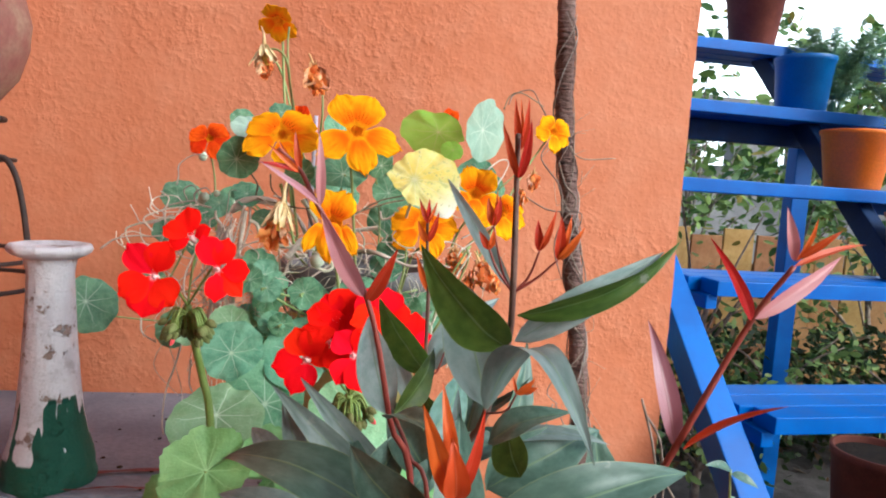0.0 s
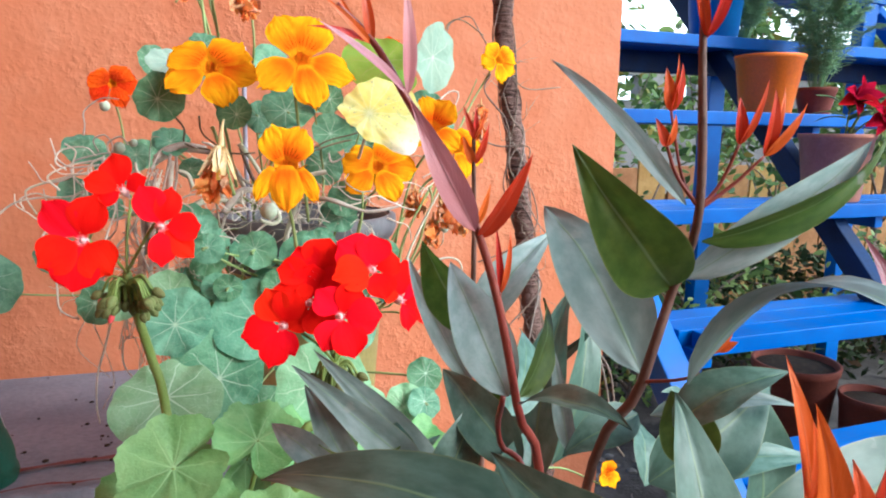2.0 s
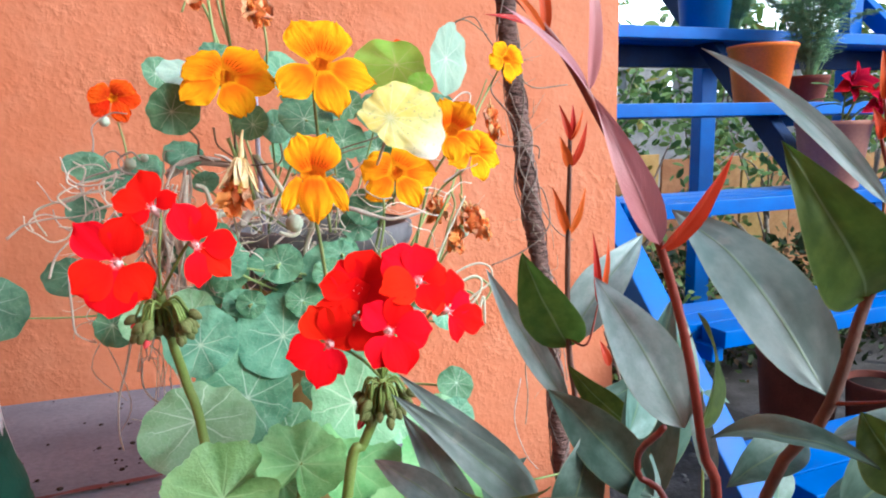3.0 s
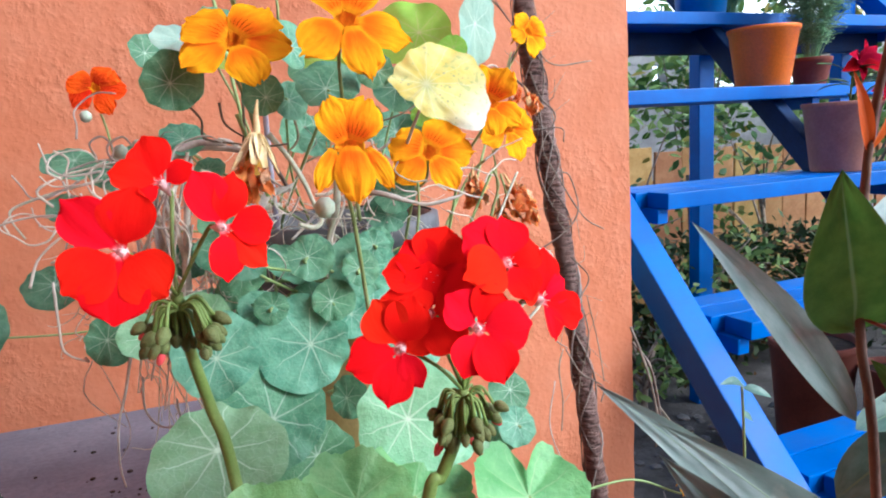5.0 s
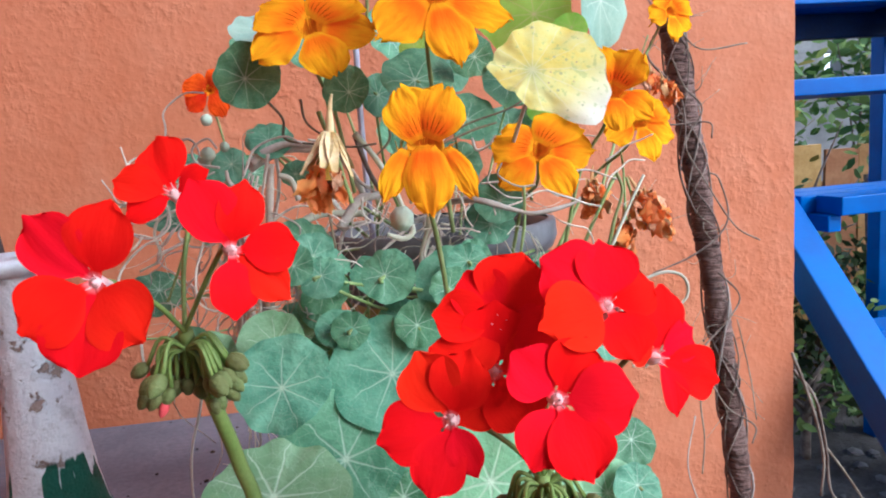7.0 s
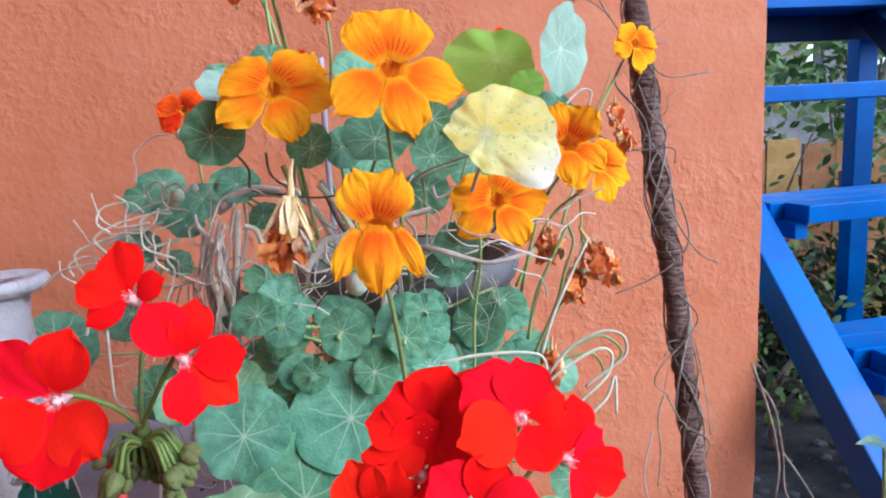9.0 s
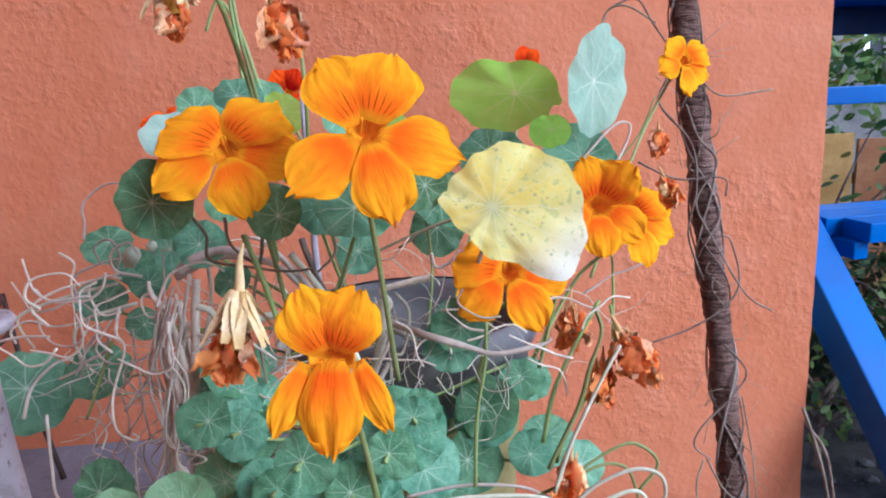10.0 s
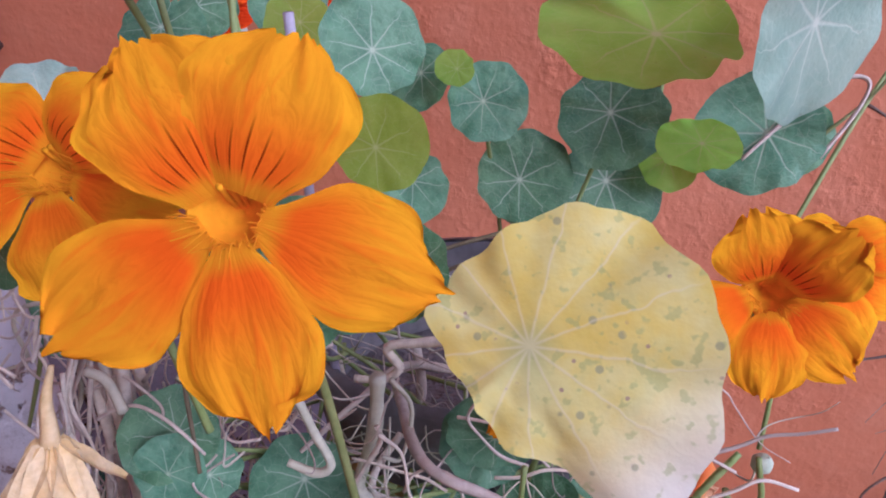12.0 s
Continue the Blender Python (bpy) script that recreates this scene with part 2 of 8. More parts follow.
def pillar_paint():
    n = Nodes("flaking_white_paint")
    x, y, z = n.split()
    drip = n.noise(26, 3, where=n.space(scale=(1, 1, 0.12)))
    edge = n.math("ADD", 0.045, n.math("MULTIPLY", n.step(drip, 0.42, 0.62), 0.085))
    green = n.math("SUBTRACT", 1.0, n.step(z, n.math("SUBTRACT", edge, 0.004), edge))
    grime = n.noise(34, 7, 0.75)
    c = n.mix(n.step(n.noise(6, 4), 0.35, 0.7), (0.62, 0.61, 0.66), (0.8, 0.78, 0.83))
    c = n.mix(n.step(grime, 0.5, 0.66, 0, 0.6), c, (0.36, 0.33, 0.35))
    bare = n.step(n.noise(26, 8, 0.75), 0.58, 0.61)
    c = n.mix(n.math("MULTIPLY", bare, 0.85), c, (0.26, 0.16, 0.12))
    c = n.mix(green, c, (0.01, 0.085, 0.055))
    c = n.mix(n.step(n.noise(46, 6, 0.75), 0.66, 0.7, 0, 0.5), c, (0.2, 0.17, 0.15))
    n.bump(n.math("SUBTRACT", n.noise(60, 6, 0.7), n.math("MULTIPLY", bare, 0.8)), 0.8, 0.006)
    return n.done(c, 0.6, gloss=0.35)


# emission gives the backdrop sheet the brightness of a white sky
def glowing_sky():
    n = Nodes("bright_sky_glow")
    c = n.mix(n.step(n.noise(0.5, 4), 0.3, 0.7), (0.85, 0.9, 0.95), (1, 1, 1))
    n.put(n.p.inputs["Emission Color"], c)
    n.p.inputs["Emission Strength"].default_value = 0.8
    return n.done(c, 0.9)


def garden_leaf():
    n = Nodes("mixed_garden_leaf")
    r = n.island()
    c = n.mix(n.step(r, 0.1, 0.9), (0.06, 0.13, 0.03), (0.25, 0.36, 0.1))
    c = n.mix(n.step(r, 0.88, 0.94), c, (0.3, 0.24, 0.05))
    return n.done(c, 0.5, gloss=0.4, through=0.25)


# leaf colours darkened for the shade of the stand
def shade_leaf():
    n = Nodes("shaded_undergrowth_leaf")
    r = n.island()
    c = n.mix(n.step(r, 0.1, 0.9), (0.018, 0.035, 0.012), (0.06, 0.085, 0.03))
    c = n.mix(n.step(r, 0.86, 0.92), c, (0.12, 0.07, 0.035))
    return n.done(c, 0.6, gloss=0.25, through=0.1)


def stake_bark():
    n = Nodes("stake_bark")
    rings = n.noise(26, 4, 0.6, where=n.space(scale=(1, 1, 7)))
    c = n.mix(n.step(n.noise(14, 5), 0.35, 0.7), (0.15, 0.085, 0.07), (0.25, 0.16, 0.14))
    c = n.mix(n.step(rings, 0.56, 0.66, 0, 0.75), c, (0.04, 0.022, 0.02))
    c = n.mix(n.step(n.noise(60, 5, 0.7), 0.62, 0.72, 0, 0.5), c, (0.34, 0.25, 0.22))
    n.bump(n.math("SUBTRACT", n.noise(90, 5, 0.7), n.math("MULTIPLY", rings, 2.0)), 0.9, 0.006)
    return n.done(c, 0.8, gloss=0.25)


STAKEBARK = stake_bark()
PINKLEAF = red_leaf("young_pink_leaf", (0.5, 0.19, 0.23), (0.6, 0.3, 0.35), (0.66, 0.42, 0.44), 0.8)
PLASTER, BLUE, PILLAR = plaster(), blue_paint(), pillar_paint()
PAD, YELLOWED, LANCE, REDLEAF = nasturtium_leaf(), yellow_leaf(), lance_leaf(), red_leaf()
# paler copy of the leaf: glaucous bloom plus sky sheen put into the colour
GLAUCOUS_SHEEN = lance_leaf("glaucous_sheen_leaf", (0.2, 0.29, 0.27), (0.32, 0.41, 0.4), 0.15)
UNDERLEAF = lance_leaf("leaf_underside", (0.05, 0.115, 0.014), (0.1, 0.185, 0.028), 0.4)
LIME_PAD = nasturtium_leaf("lime_leaf", (0.43, 0.74, 0.09), (0.53, 0.82, 0.14), (0.7, 0.88, 0.34), 0.72)
LIGHT_PAD = nasturtium_leaf("light_leaf", (0.22, 0.46, 0.22), (0.33, 0.58, 0.32), (0.66, 0.8, 0.6))
PALE_PAD = nasturtium_leaf("pale_leaf", (0.34, 0.54, 0.42), (0.46, 0.64, 0.5), (0.72, 0.82, 0.68))
ORANGE_TOP = petal("orange_petal_lined", (1.0, 0.42, 0.0), (1.0, 0.18, 0.0), (1.0, 0.52, 0.0), lines=0.54, bump=0.2, through=0.2, gold=(0.96, 0.4, 0.002))
ORANGE_LOW = petal("orange_petal", (1.0, 0.43, 0.0), (1.0, 0.18, 0.0), (1.0, 0.52, 0.0), bump=0.22, through=0.2, gold=(0.96, 0.42, 0.002))
SCARLET_TOP = petal("scarlet_petal_lined", (0.9, 0.085, 0.004), (0.6, 0.03, 0.004), (0.92, 0.12, 0.005), lines=0.5, through=0.1)
SCARLET_LOW = petal("scarlet_petal", (0.9, 0.085, 0.004), (0.75, 0.05, 0.003), (0.92, 0.12, 0.005), through=0.1)
GERANIUM = petal("geranium_petal", (0.93, 0.003, 0.002), (0.88, 0.002, 0.006), (0.93, 0.005, 0.003), veins=6, bump=0.07, through=0.1, change=0.04, gold=(0.88, 0.3, 0.32), eye=0.13)
CRIMSON = petal("crimson_bract", (0.5, 0.008, 0.03), (0.3, 0.004, 0.02), (0.6, 0.02, 0.05))
PINKBRACT = petal("pink_red_bract", (0.8, 0.03, 0.07), (0.7, 0.02, 0.05), (0.85, 0.06, 0.12))
THROAT = worn("yellow_throat", (0.96, 0.46, 0.002), (0.95, 0.36, 0.002), 60, 0.8, 0.1, 300, 0.05)
DRYPETAL = petal("withered_petal", (1.0, 0.34, 0.09), (0.98, 0.27, 0.07), (1.0, 0.52, 0.2), bump=0.04, through=0.4, change=0.12)
DRYBROWN = worn("withered_brown", (0.78, 0.36, 0.17), (0.86, 0.56, 0.34), 90, 0.8, 0.6, 400, 0.1, vary=0.2)
OCHRE = worn("dry_ochre", (0.55, 0.3, 0.04), (0.65, 0.42, 0.08), 60, 0.8, 0.3, 300, 0.1)
DRYCUP = worn("dried_cup", (0.66, 0.36, 0.14), (0.76, 0.52, 0.27), 60, 0.7, 0.3, 400, 0.2)
PALESTALK = worn("pale_stalk", (0.58, 0.58, 0.44), (0.74, 0.73, 0.6), 40, 0.6, 0.3, 250, 0.3, vary=0.15)
STRAW = worn("straw_calyx", (0.8, 0.58, 0.26), (0.88, 0.74, 0.48), 60, 0.7, 0.3, 400, 0.2)
STALK = worn("green_stalk", (0.24, 0.32, 0.1), (0.33, 0.4, 0.16), 40, 0.5, 0.2, 300, 0.4, vary=0.25)
DRYSTALK = worn("dry_stalk", (0.58, 0.5, 0.42), (0.8, 0.73, 0.65), 40, 0.75, 0.5, 250, 0.2, vary=0.25)
DARKSTALK = worn("dark_stalk", (0.17, 0.14, 0.09), (0.27, 0.22, 0.14), 40, 0.7, 0.4, 250, 0.2, vary=0.2)
GERSTALK = worn("geranium_stalk", (0.18, 0.26, 0.055), (0.23, 0.3, 0.08), 50, 0.5, 0.25, 600, 0.35)
BUD = worn("green_bud", (0.14, 0.155, 0.045), (0.2, 0.215, 0.075), 120, 0.6, 0.4, 900, 0.3, vary=0.2)
REDSTEM = worn("red_stem", (0.22, 0.035, 0.025), (0.3, 0.06, 0.04), 50, 0.4, 0.2, 300, 0.5)
BROWNSTEM = worn("brown_stem", (0.15, 0.085, 0.07), (0.22, 0.12, 0.09), 60, 0.6, 0.3, 300, 0.35)
BARK = worn("rope_bark", (0.25, 0.19, 0.165), (0.4, 0.32, 0.28), 30, 0.9, 0.9, 260, 0.15, 0.004)
TWIG = worn("grey_twig", (0.17, 0.125, 0.1), (0.34, 0.28, 0.23), 40, 0.85, 0.6, 250, 0.2, vary=0.25)
CEMENT = worn("grey_cement", (0.17, 0.175, 0.22), (0.26, 0.265, 0.32), 5, 0.75, 0.5, 120, 0.3, 0.003)
OLDRED = worn("red_oxide_line", (0.15, 0.03, 0.03), (0.2, 0.08, 0.08), 20, 0.75, 0.4, 120, 0.3)
DIRT = worn("rubble_ground", (0.055, 0.048, 0.045), (0.12, 0.11, 0.105), 6, 0.95, 0.9, 60, 0.2, 0.01)
RUBBLE = worn("grey_rubble", (0.12, 0.11, 0.11), (0.21, 0.2, 0.19), 9, 0.9, 0.6, 70, 0.2, 0.004)
SOIL = worn("dark_soil", (0.035, 0.025, 0.02), (0.07, 0.05, 0.035), 40, 0.95, 1.0, 160, 0.2, 0.006)
DUSTSOIL = worn("dusty_soil", (0.2, 0.18, 0.18), (0.3, 0.27, 0.27), 40, 0.95, 1.0, 160, 0.2, 0.006)
POTGREY = worn("grey_pot_rim", (0.16, 0.155, 0.17), (0.26, 0.25, 0.26), 12, 0.6, 0.3, 120, 0.35)
POTYELLOW = worn("mustard_pot", (0.5, 0.41, 0.14), (0.58, 0.5, 0.22), 12, 0.6, 0.3, 120, 0.35)
POTORANGE = worn("orange_plastic", (0.8, 0.17, 0.01), (0.86, 0.21, 0.015), 10, 0.45, 0.1, 150, 0.45)
POTBROWN = worn("dusty_brown_plastic", (0.4, 0.17, 0.115), (0.48, 0.23, 0.165), 14, 0.6, 0.15, 120, 0.4)
POTBLUE = worn("blue_plastic", (0.01, 0.12, 0.38), (0.015, 0.15, 0.45), 10, 0.4, 0.1, 150, 0.5)
POTDARK = worn("terracotta_dark", (0.15, 0.035, 0.022), (0.22, 0.06, 0.04), 10, 0.7, 0.3, 120, 0.3)
CLAY = worn("mottled_clay", (0.3, 0.12, 0.1), (0.38, 0.24, 0.17), 18, 0.75, 0.4, 90, 0.3)
PINK = worn("pink_paint", (0.18, 0.055, 0.075), (0.24, 0.085, 0.1), 10, 0.5, 0.2, 120, 0.4)
IRON = worn("black_iron", (0.03, 0.018, 0.016), (0.07, 0.04, 0.035), 30, 0.6, 0.4, 200, 0.4)
FERN = worn("fern_green", (0.17, 0.31, 0.15), (0.27, 0.42, 0.22), 30, 0.6, 0.1, 200, 0.3, vary=0.2)
GREEN = worn("garden_leaf", (0.05, 0.12, 0.02), (0.13, 0.22, 0.05), 4, 0.5, 0.1, 60, 0.4, vary=0.35)
MAUVE = worn("mauve_plastic_stake", (0.44, 0.41, 0.54), (0.52, 0.49, 0.6), 20, 0.5, 0.1, 200, 0.4)
BRICKS = worn("ochre_boards", (0.3, 0.15, 0.05), (0.42, 0.24, 0.1), 6, 0.8, 0.3, 60, 0.3, vary=0.15)
GREYWALL = worn("far_grey_wall", (0.3, 0.29, 0.3), (0.45, 0.44, 0.45), 1.5, 0.9, 0.3, 20, 0.2)
GREYPOLE = worn("grey_pole", (0.3, 0.25, 0.22), (0.42, 0.37, 0.34), 20, 0.85, 0.5, 180, 0.2)
NAVY = worn("navy_glaze", (0.01, 0.012, 0.06), (0.02, 0.02, 0.1), 15, 0.3, 0.1, 200, 0.5)
# the stand's blue, darkened to hold the shade beneath the shelves
SHADEBLUE = worn("shaded_blue_paint", (0.004, 0.02, 0.075), (0.008, 0.035, 0.12), 9, 0.6, 0.3, 120, 0.2)
GARDEN = garden_leaf()
SKYGLOW = glowing_sky()
SHADELEAF = shade_leaf()

# ---- shapes ----
def mesh_of(name, verts, faces, smooth=True, uvs=None):
    me = bpy.data.meshes.new(name)
    me.from_pydata([tuple(v) for v in verts], [], faces)
    if uvs is not None:
        layer = me.uv_layers.new(name="UVMap")
        for loop in me.loops:
            layer.data[loop.index].uv = uvs[loop.vertex_index]
    me.polygons.foreach_set("use_smooth", [smooth] * len(me.polygons))
    me.update()
    return me


def sheet(name, f, nu, nv):
    """A surface f(u, v) for u and v in 0 to 1, with its UV map."""
    verts, uvs = [], []
    for i in range(nu + 1):
        for j in range(nv + 1):
            verts.append(f(i / nu, j / nv))
            uvs.append((i / nu, j / nv))
    k = nv + 1
    faces = [(i * k + j, i * k + j + 1, (i + 1) * k + j + 1, (i + 1) * k + j) for i in range(nu) for j in range(nv)]
    return mesh_of(name, verts, faces, True, uvs)


def lathe(name, profile, seg=40, wobble=0.0):
    """A body turned from (radius, height) pairs."""
    verts, faces = [], []
    for r, z in profile:
        for s in range(seg):
            a = 2 * math.pi * s / seg
            q = r * (1 + wobble * noise.noise((3 * math.cos(a), 3 * math.sin(a), z * 30)))
            verts.append((q * math.cos(a), q * math.sin(a), z))
    for i in range(len(profile) - 1):
        for s in range(seg):
            t = (s + 1) % seg
            faces.append((i * seg + s, i * seg + t, (i + 1) * seg + t, (i + 1) * seg + s))
    return mesh_of(name, verts, faces)


def spline(points, steps=6):
    """Points on a smooth curve through the given ones."""
    p = [Vector(q) for q in points]
    p = [2 * p[0] - p[1]] + p + [2 * p[-1] - p[-2]]
    out = []
    for i in range(1, len(p) - 2):
        for s in range(steps):
            t = s / steps
            a, b, c, d = p[i - 1:i + 3]
            out.append(0.5 * (2 * b + (c - a) * t + (2 * a - 5 * b + 4 * c - d) * t * t + (3 * b - a - 3 * c + d) * t ** 3))
    return out + [p[-2]]


def tube_data(points, r0, r1=None, sides=7, steps=6, offset=0, wobble=0.0, ends=True):
    """Verts and faces of a tapered tube along a smooth curve."""
    line = spline(points, steps) if steps > 1 else [Vector(p) for p in points]
    r1 = r0 if r1 is None else r1
    verts, faces = [], []
    side = Vector((0.31, 0.2, 0.93))
    for i, c in enumerate(line):
        way = (line[min(i + 1, len(line) - 1)] - line[max(i - 1, 0)]).normalized()
        side = (side - way * side.dot(way))
        side = side.normalized() if side.length > 1e-4 else way.orthogonal().normalized()
        other = way.cross(side)
        r = r0 + (r1 - r0) * i / (len(line) - 1)
        if wobble:
            r *= 1 + wobble * noise.noise(c * 60)
        for s in range(sides):
            a = 2 * math.pi * s / sides
            verts.append(c + r * (math.cos(a) * side + math.sin(a) * other))
    for i in range(len(line) - 1):
        for s in range(sides):
            t = (s + 1) % sides
            faces.append(tuple(offset + q for q in (i * sides + s, i * sides + t, (i + 1) * sides + t, (i + 1) * sides + s)))
    if ends:
        faces.append(tuple(offset + s for s in reversed(range(sides))))
        faces.append(tuple(offset + (len(line) - 1) * sides + s for s in range(sides)))
    return verts, faces


def tube(name, points, r0, r1=None, sides=7, steps=6, wobble=0.0):
    return mesh_of(name, *tube_data(points, r0, r1, sides, steps, 0, wobble))


def tubes(name, many, sides=5, steps=5):
    """Several tubes (points, r0, r1) joined in one mesh."""
    verts, faces = [], []
    for points, r0, r1 in many:
        v, f = tube_data(points, r0, r1, sides, steps, len(verts))
        verts += v
        faces += f
    return mesh_of(name, verts, faces)


def block(name, x, y, z, bevel=0.003, rough=0.0):
    """A bevelled board of that size, centred on its own origin."""
    bm = bmesh.new()
    bmesh.ops.create_cube(bm, size=1.0)
    bmesh.ops.scale(bm, vec=(x, y, z), verts=bm.verts)
    if bevel:
        bmesh.ops.bevel(bm, geom=list(bm.edges), offset=bevel, segments=2, affect="EDGES", profile=0.6)
    if rough:
        for v in bm.verts:
            v.co += rough * noise.noise_vector(v.co * 23)
    me = bpy.data.meshes.new(name)
    bm.to_mesh(me)
    bm.free()
    return me


def wide(name, x0, x1, y0, y1, z, n=40, rough=0.0):
    """A ground sheet."""
    return sheet(name, lambda u, v: (x0 + (x1 - x0) * u, y0 + (y1 - y0) * v, z + rough * noise.noise((9 * u, 9 * v, 0))), n, n)


def part(name, me, material, parent=None, label="", m=None):
    """One mesh object, under a thing or a part of it."""
    if not me.materials:
        me.materials.append(material)
    ob = new(name, me)
    if parent is not None:
        ob.parent = parent
    if m is not None:
        ob.matrix_basis = m
    if label:
        ob["label"] = label
    return ob


def thing(name, label, category, me=None, material=None, m=None, group="", kind=""):
    ob = part(name, me, material) if me else new(name)
    if m is not None:
        ob.matrix_basis = m
    return tagged(ob, label, category, group, kind)


def facing(at, to, size=1.0, roll=0.0, up=(0, 0, 1)):
    """Pose whose local -Y looks along to, with local Z upwards."""
    f = Vector(to).normalized()
    y = -f
    x = y.cross(Vector(up))
    x = x.normalized() if x.length > 1e-4 else Vector((1, 0, 0))
    z = x.cross(y)
    turn = Matrix((x, y, z)).transposed().to_4x4()
    return Matrix.Translation(at) @ turn @ Matrix.Rotation(radians(roll), 4, "Y") @ Matrix.Scale(size, 4)


def lying(at, normal, size=1.0, spin=0.0):
    """Pose whose local Z is the normal."""
    q = Vector(normal).to_track_quat("Z", "Y").to_matrix().to_4x4()
    return Matrix.Translation(at) @ q @ Matrix.Rotation(radians(spin), 4, "Z") @ Matrix.Scale(size, 4)

# ---- the place ----
WALL_Y, EDGE_X, LEDGE_Z = 1.45, 0.684, 0.711

ground = thing("ground", "grey rubble and concrete yard ground", "ground", wide("ground", -60, 60, -60, 60, 0.0, 90), DIRT, kind="structure")


def rough_wall(name, x0, x1, y0, y1, z0, z1):
    """A wall slab with slightly worn edges."""
    bm = bmesh.new()
    bmesh.ops.create_cube(bm, size=1.0)
    bmesh.ops.scale(bm, vec=(x1 - x0, y1 - y0, z1 - z0), verts=bm.verts)
    bmesh.ops.translate(bm, vec=((x0 + x1) / 2, (y0 + y1) / 2, (z0 + z1) / 2), verts=bm.verts)
    upright = [e for e in bm.edges if abs(e.verts[0].co.z - e.verts[1].co.z) > 0.5]
    bmesh.ops.subdivide_edges(bm, edges=upright, cuts=90)
    upright = [e for e in bm.edges if abs((e.verts[0].co - e.verts[1].co).normalized().z) > 0.9 and e.is_manifold and e.calc_face_angle(0) > 0.5]
    bmesh.ops.bevel(bm, geom=upright, offset=0.006, segments=2, affect="EDGES")
    for v in bm.verts:
        k = noise.noise(v.co * 31) + 0.6 * noise.noise(v.co * 90)
        v.co.x += 0.0035 * k
        v.co.y += 0.001 * k
    me = bpy.data.meshes.new(name)
    bm.to_mesh(me)
    bm.free()
    return me


wall_back = thing("wall_back", "orange painted rough plaster wall", "wall", rough_wall("wall_back", -1.62, EDGE_X, WALL_Y, WALL_Y + 0.11, 0, 3.0), PLASTER, kind="structure")
# out of view; added to block light from the left and bounce orange
wall_left = thing("wall_left", "unseen orange painted plaster side wall added to dim the left", "wall", rough_wall("wall_left", -1.22, -1.1, -2.6, WALL_Y, 0, 3.0), PLASTER, kind="structure")

# never in view: added behind the camera to cut off low light
wall_rear = thing("wall_rear", "unseen plain orange plaster wall added to block light from behind", "wall", rough_wall("wall_rear", -1.1, 0.9, -2.12, -2.0, 0, 3.0), PLASTER, kind="structure")

# unseen slab, added and sized to keep sun and sky off the left
thing("ceiling", "unseen slab added overhead to shade the left of the wall", "ceiling", rough_wall("ceiling", -1.22, 0.9, -2.0, 0.18, 2.6, 2.68), GREYWALL, kind="structure")

# the ledge along the wall: cement top, a red oxide line by its front edge
def ledge(y):
    """Height of the ledge, which falls a little towards the wall."""
    return LEDGE_Z + 0.084 * (1.45 - y)


plinth = thing("plinth", "grey cement ledge along the orange wall", "ledge", kind="structure")
part("ledge_top", block("ledge_top", 1.17, 0.566, 0.045, 0.006, 0.002), CEMENT, plinth, m=pose(-0.515, 1.167, ledge(1.167) - 0.0226, -4.8))
part("ledge_base", block("ledge_base", 1.15, 0.54, 0.66, 0.006), OLDRED, plinth, "dark red oxide painted base", m=Matrix.Translation((-0.515, 1.175, 0.331)))


def streak(name, a, b, width, z):
    """A ragged painted streak on the ledge."""
    a, b = Vector(a), Vector(b)
    side = Vector((-(b - a).y, (b - a).x)).normalized()

    def f(u, v):
        c = a.lerp(b, u) + side * (v - 0.5) * width * (0.35 + 0.9 * abs(noise.noise((7 * u, 3.1, 0)))) * (1 - abs(2 * u - 1) ** 4)
        c += side * 0.012 * noise.noise((4 * u, 0.7, 0))
        return (c.x, c.y, ledge(c.y) + z)
    return sheet(name, f, 40, 4)


part("paint_streak", streak("paint_streak", (-0.62, 0.93), (-0.22, 0.99), 0.02, 0.004), OLDRED, plinth, "worn red oxide paint streak")
part("paint_streak", streak("paint_streak", (-0.5, 0.9), (-0.3, 0.905), 0.01, 0.004), OLDRED, plinth, "worn red oxide paint streak")


def crumb(seed, r):
    bm = bmesh.new()
    bmesh.ops.create_icosphere(bm, subdivisions=1, radius=r)
    for v in bm.verts:
        v.co *= 1 + 0.6 * noise.noise(v.co * 90 + Vector((seed, 0, 0)))
        v.co.z *= 0.5
    me = bpy.data.meshes.new("crumb")
    bm.to_mesh(me)
    bm.free()
    return me


rng = random.Random(11)
bm = bmesh.new()
for k in range(46):
    me = crumb(k, rng.uniform(0.0012, 0.0045))
    tmp = bmesh.new()
    tmp.from_mesh(me)
    cluster = rng.choice(((-0.36, 1.02, 0.05), (-0.4, 1.2, 0.1), (-0.3, 1.05, 0.06), (-0.5, 1.25, 0.15)))
    bmesh.ops.translate(tmp, vec=(cluster[0] + rng.gauss(0, cluster[2]), (deep := min(1.43, cluster[1] + rng.gauss(0, cluster[2]))), ledge(deep) + 0.001), verts=tmp.verts)
    keep = bpy.data.meshes.new("tmp")
    tmp.to_mesh(keep)
    bm.from_mesh(keep)
    tmp.free()
    bpy.data.meshes.remove(keep)
    bpy.data.meshes.remove(me)
debris = bpy.data.meshes.new("debris")
bm.to_mesh(debris)
bm.free()
thing("debris", "dark crumbs of soil and dry litter on the ledge", "debris", debris, SOIL, kind="stuff")

# ---- the blue plant stand ----
STAND = pose(0.8363, 1.5492, 0.0, 0, 0, 3.9)
RISE, RUN, TOP3 = 0.265, 0.257, 0.9955
stand = thing("plant_stand", "blue painted stepped wooden plant stand with slatted shelves", "plant stand", m=STAND)
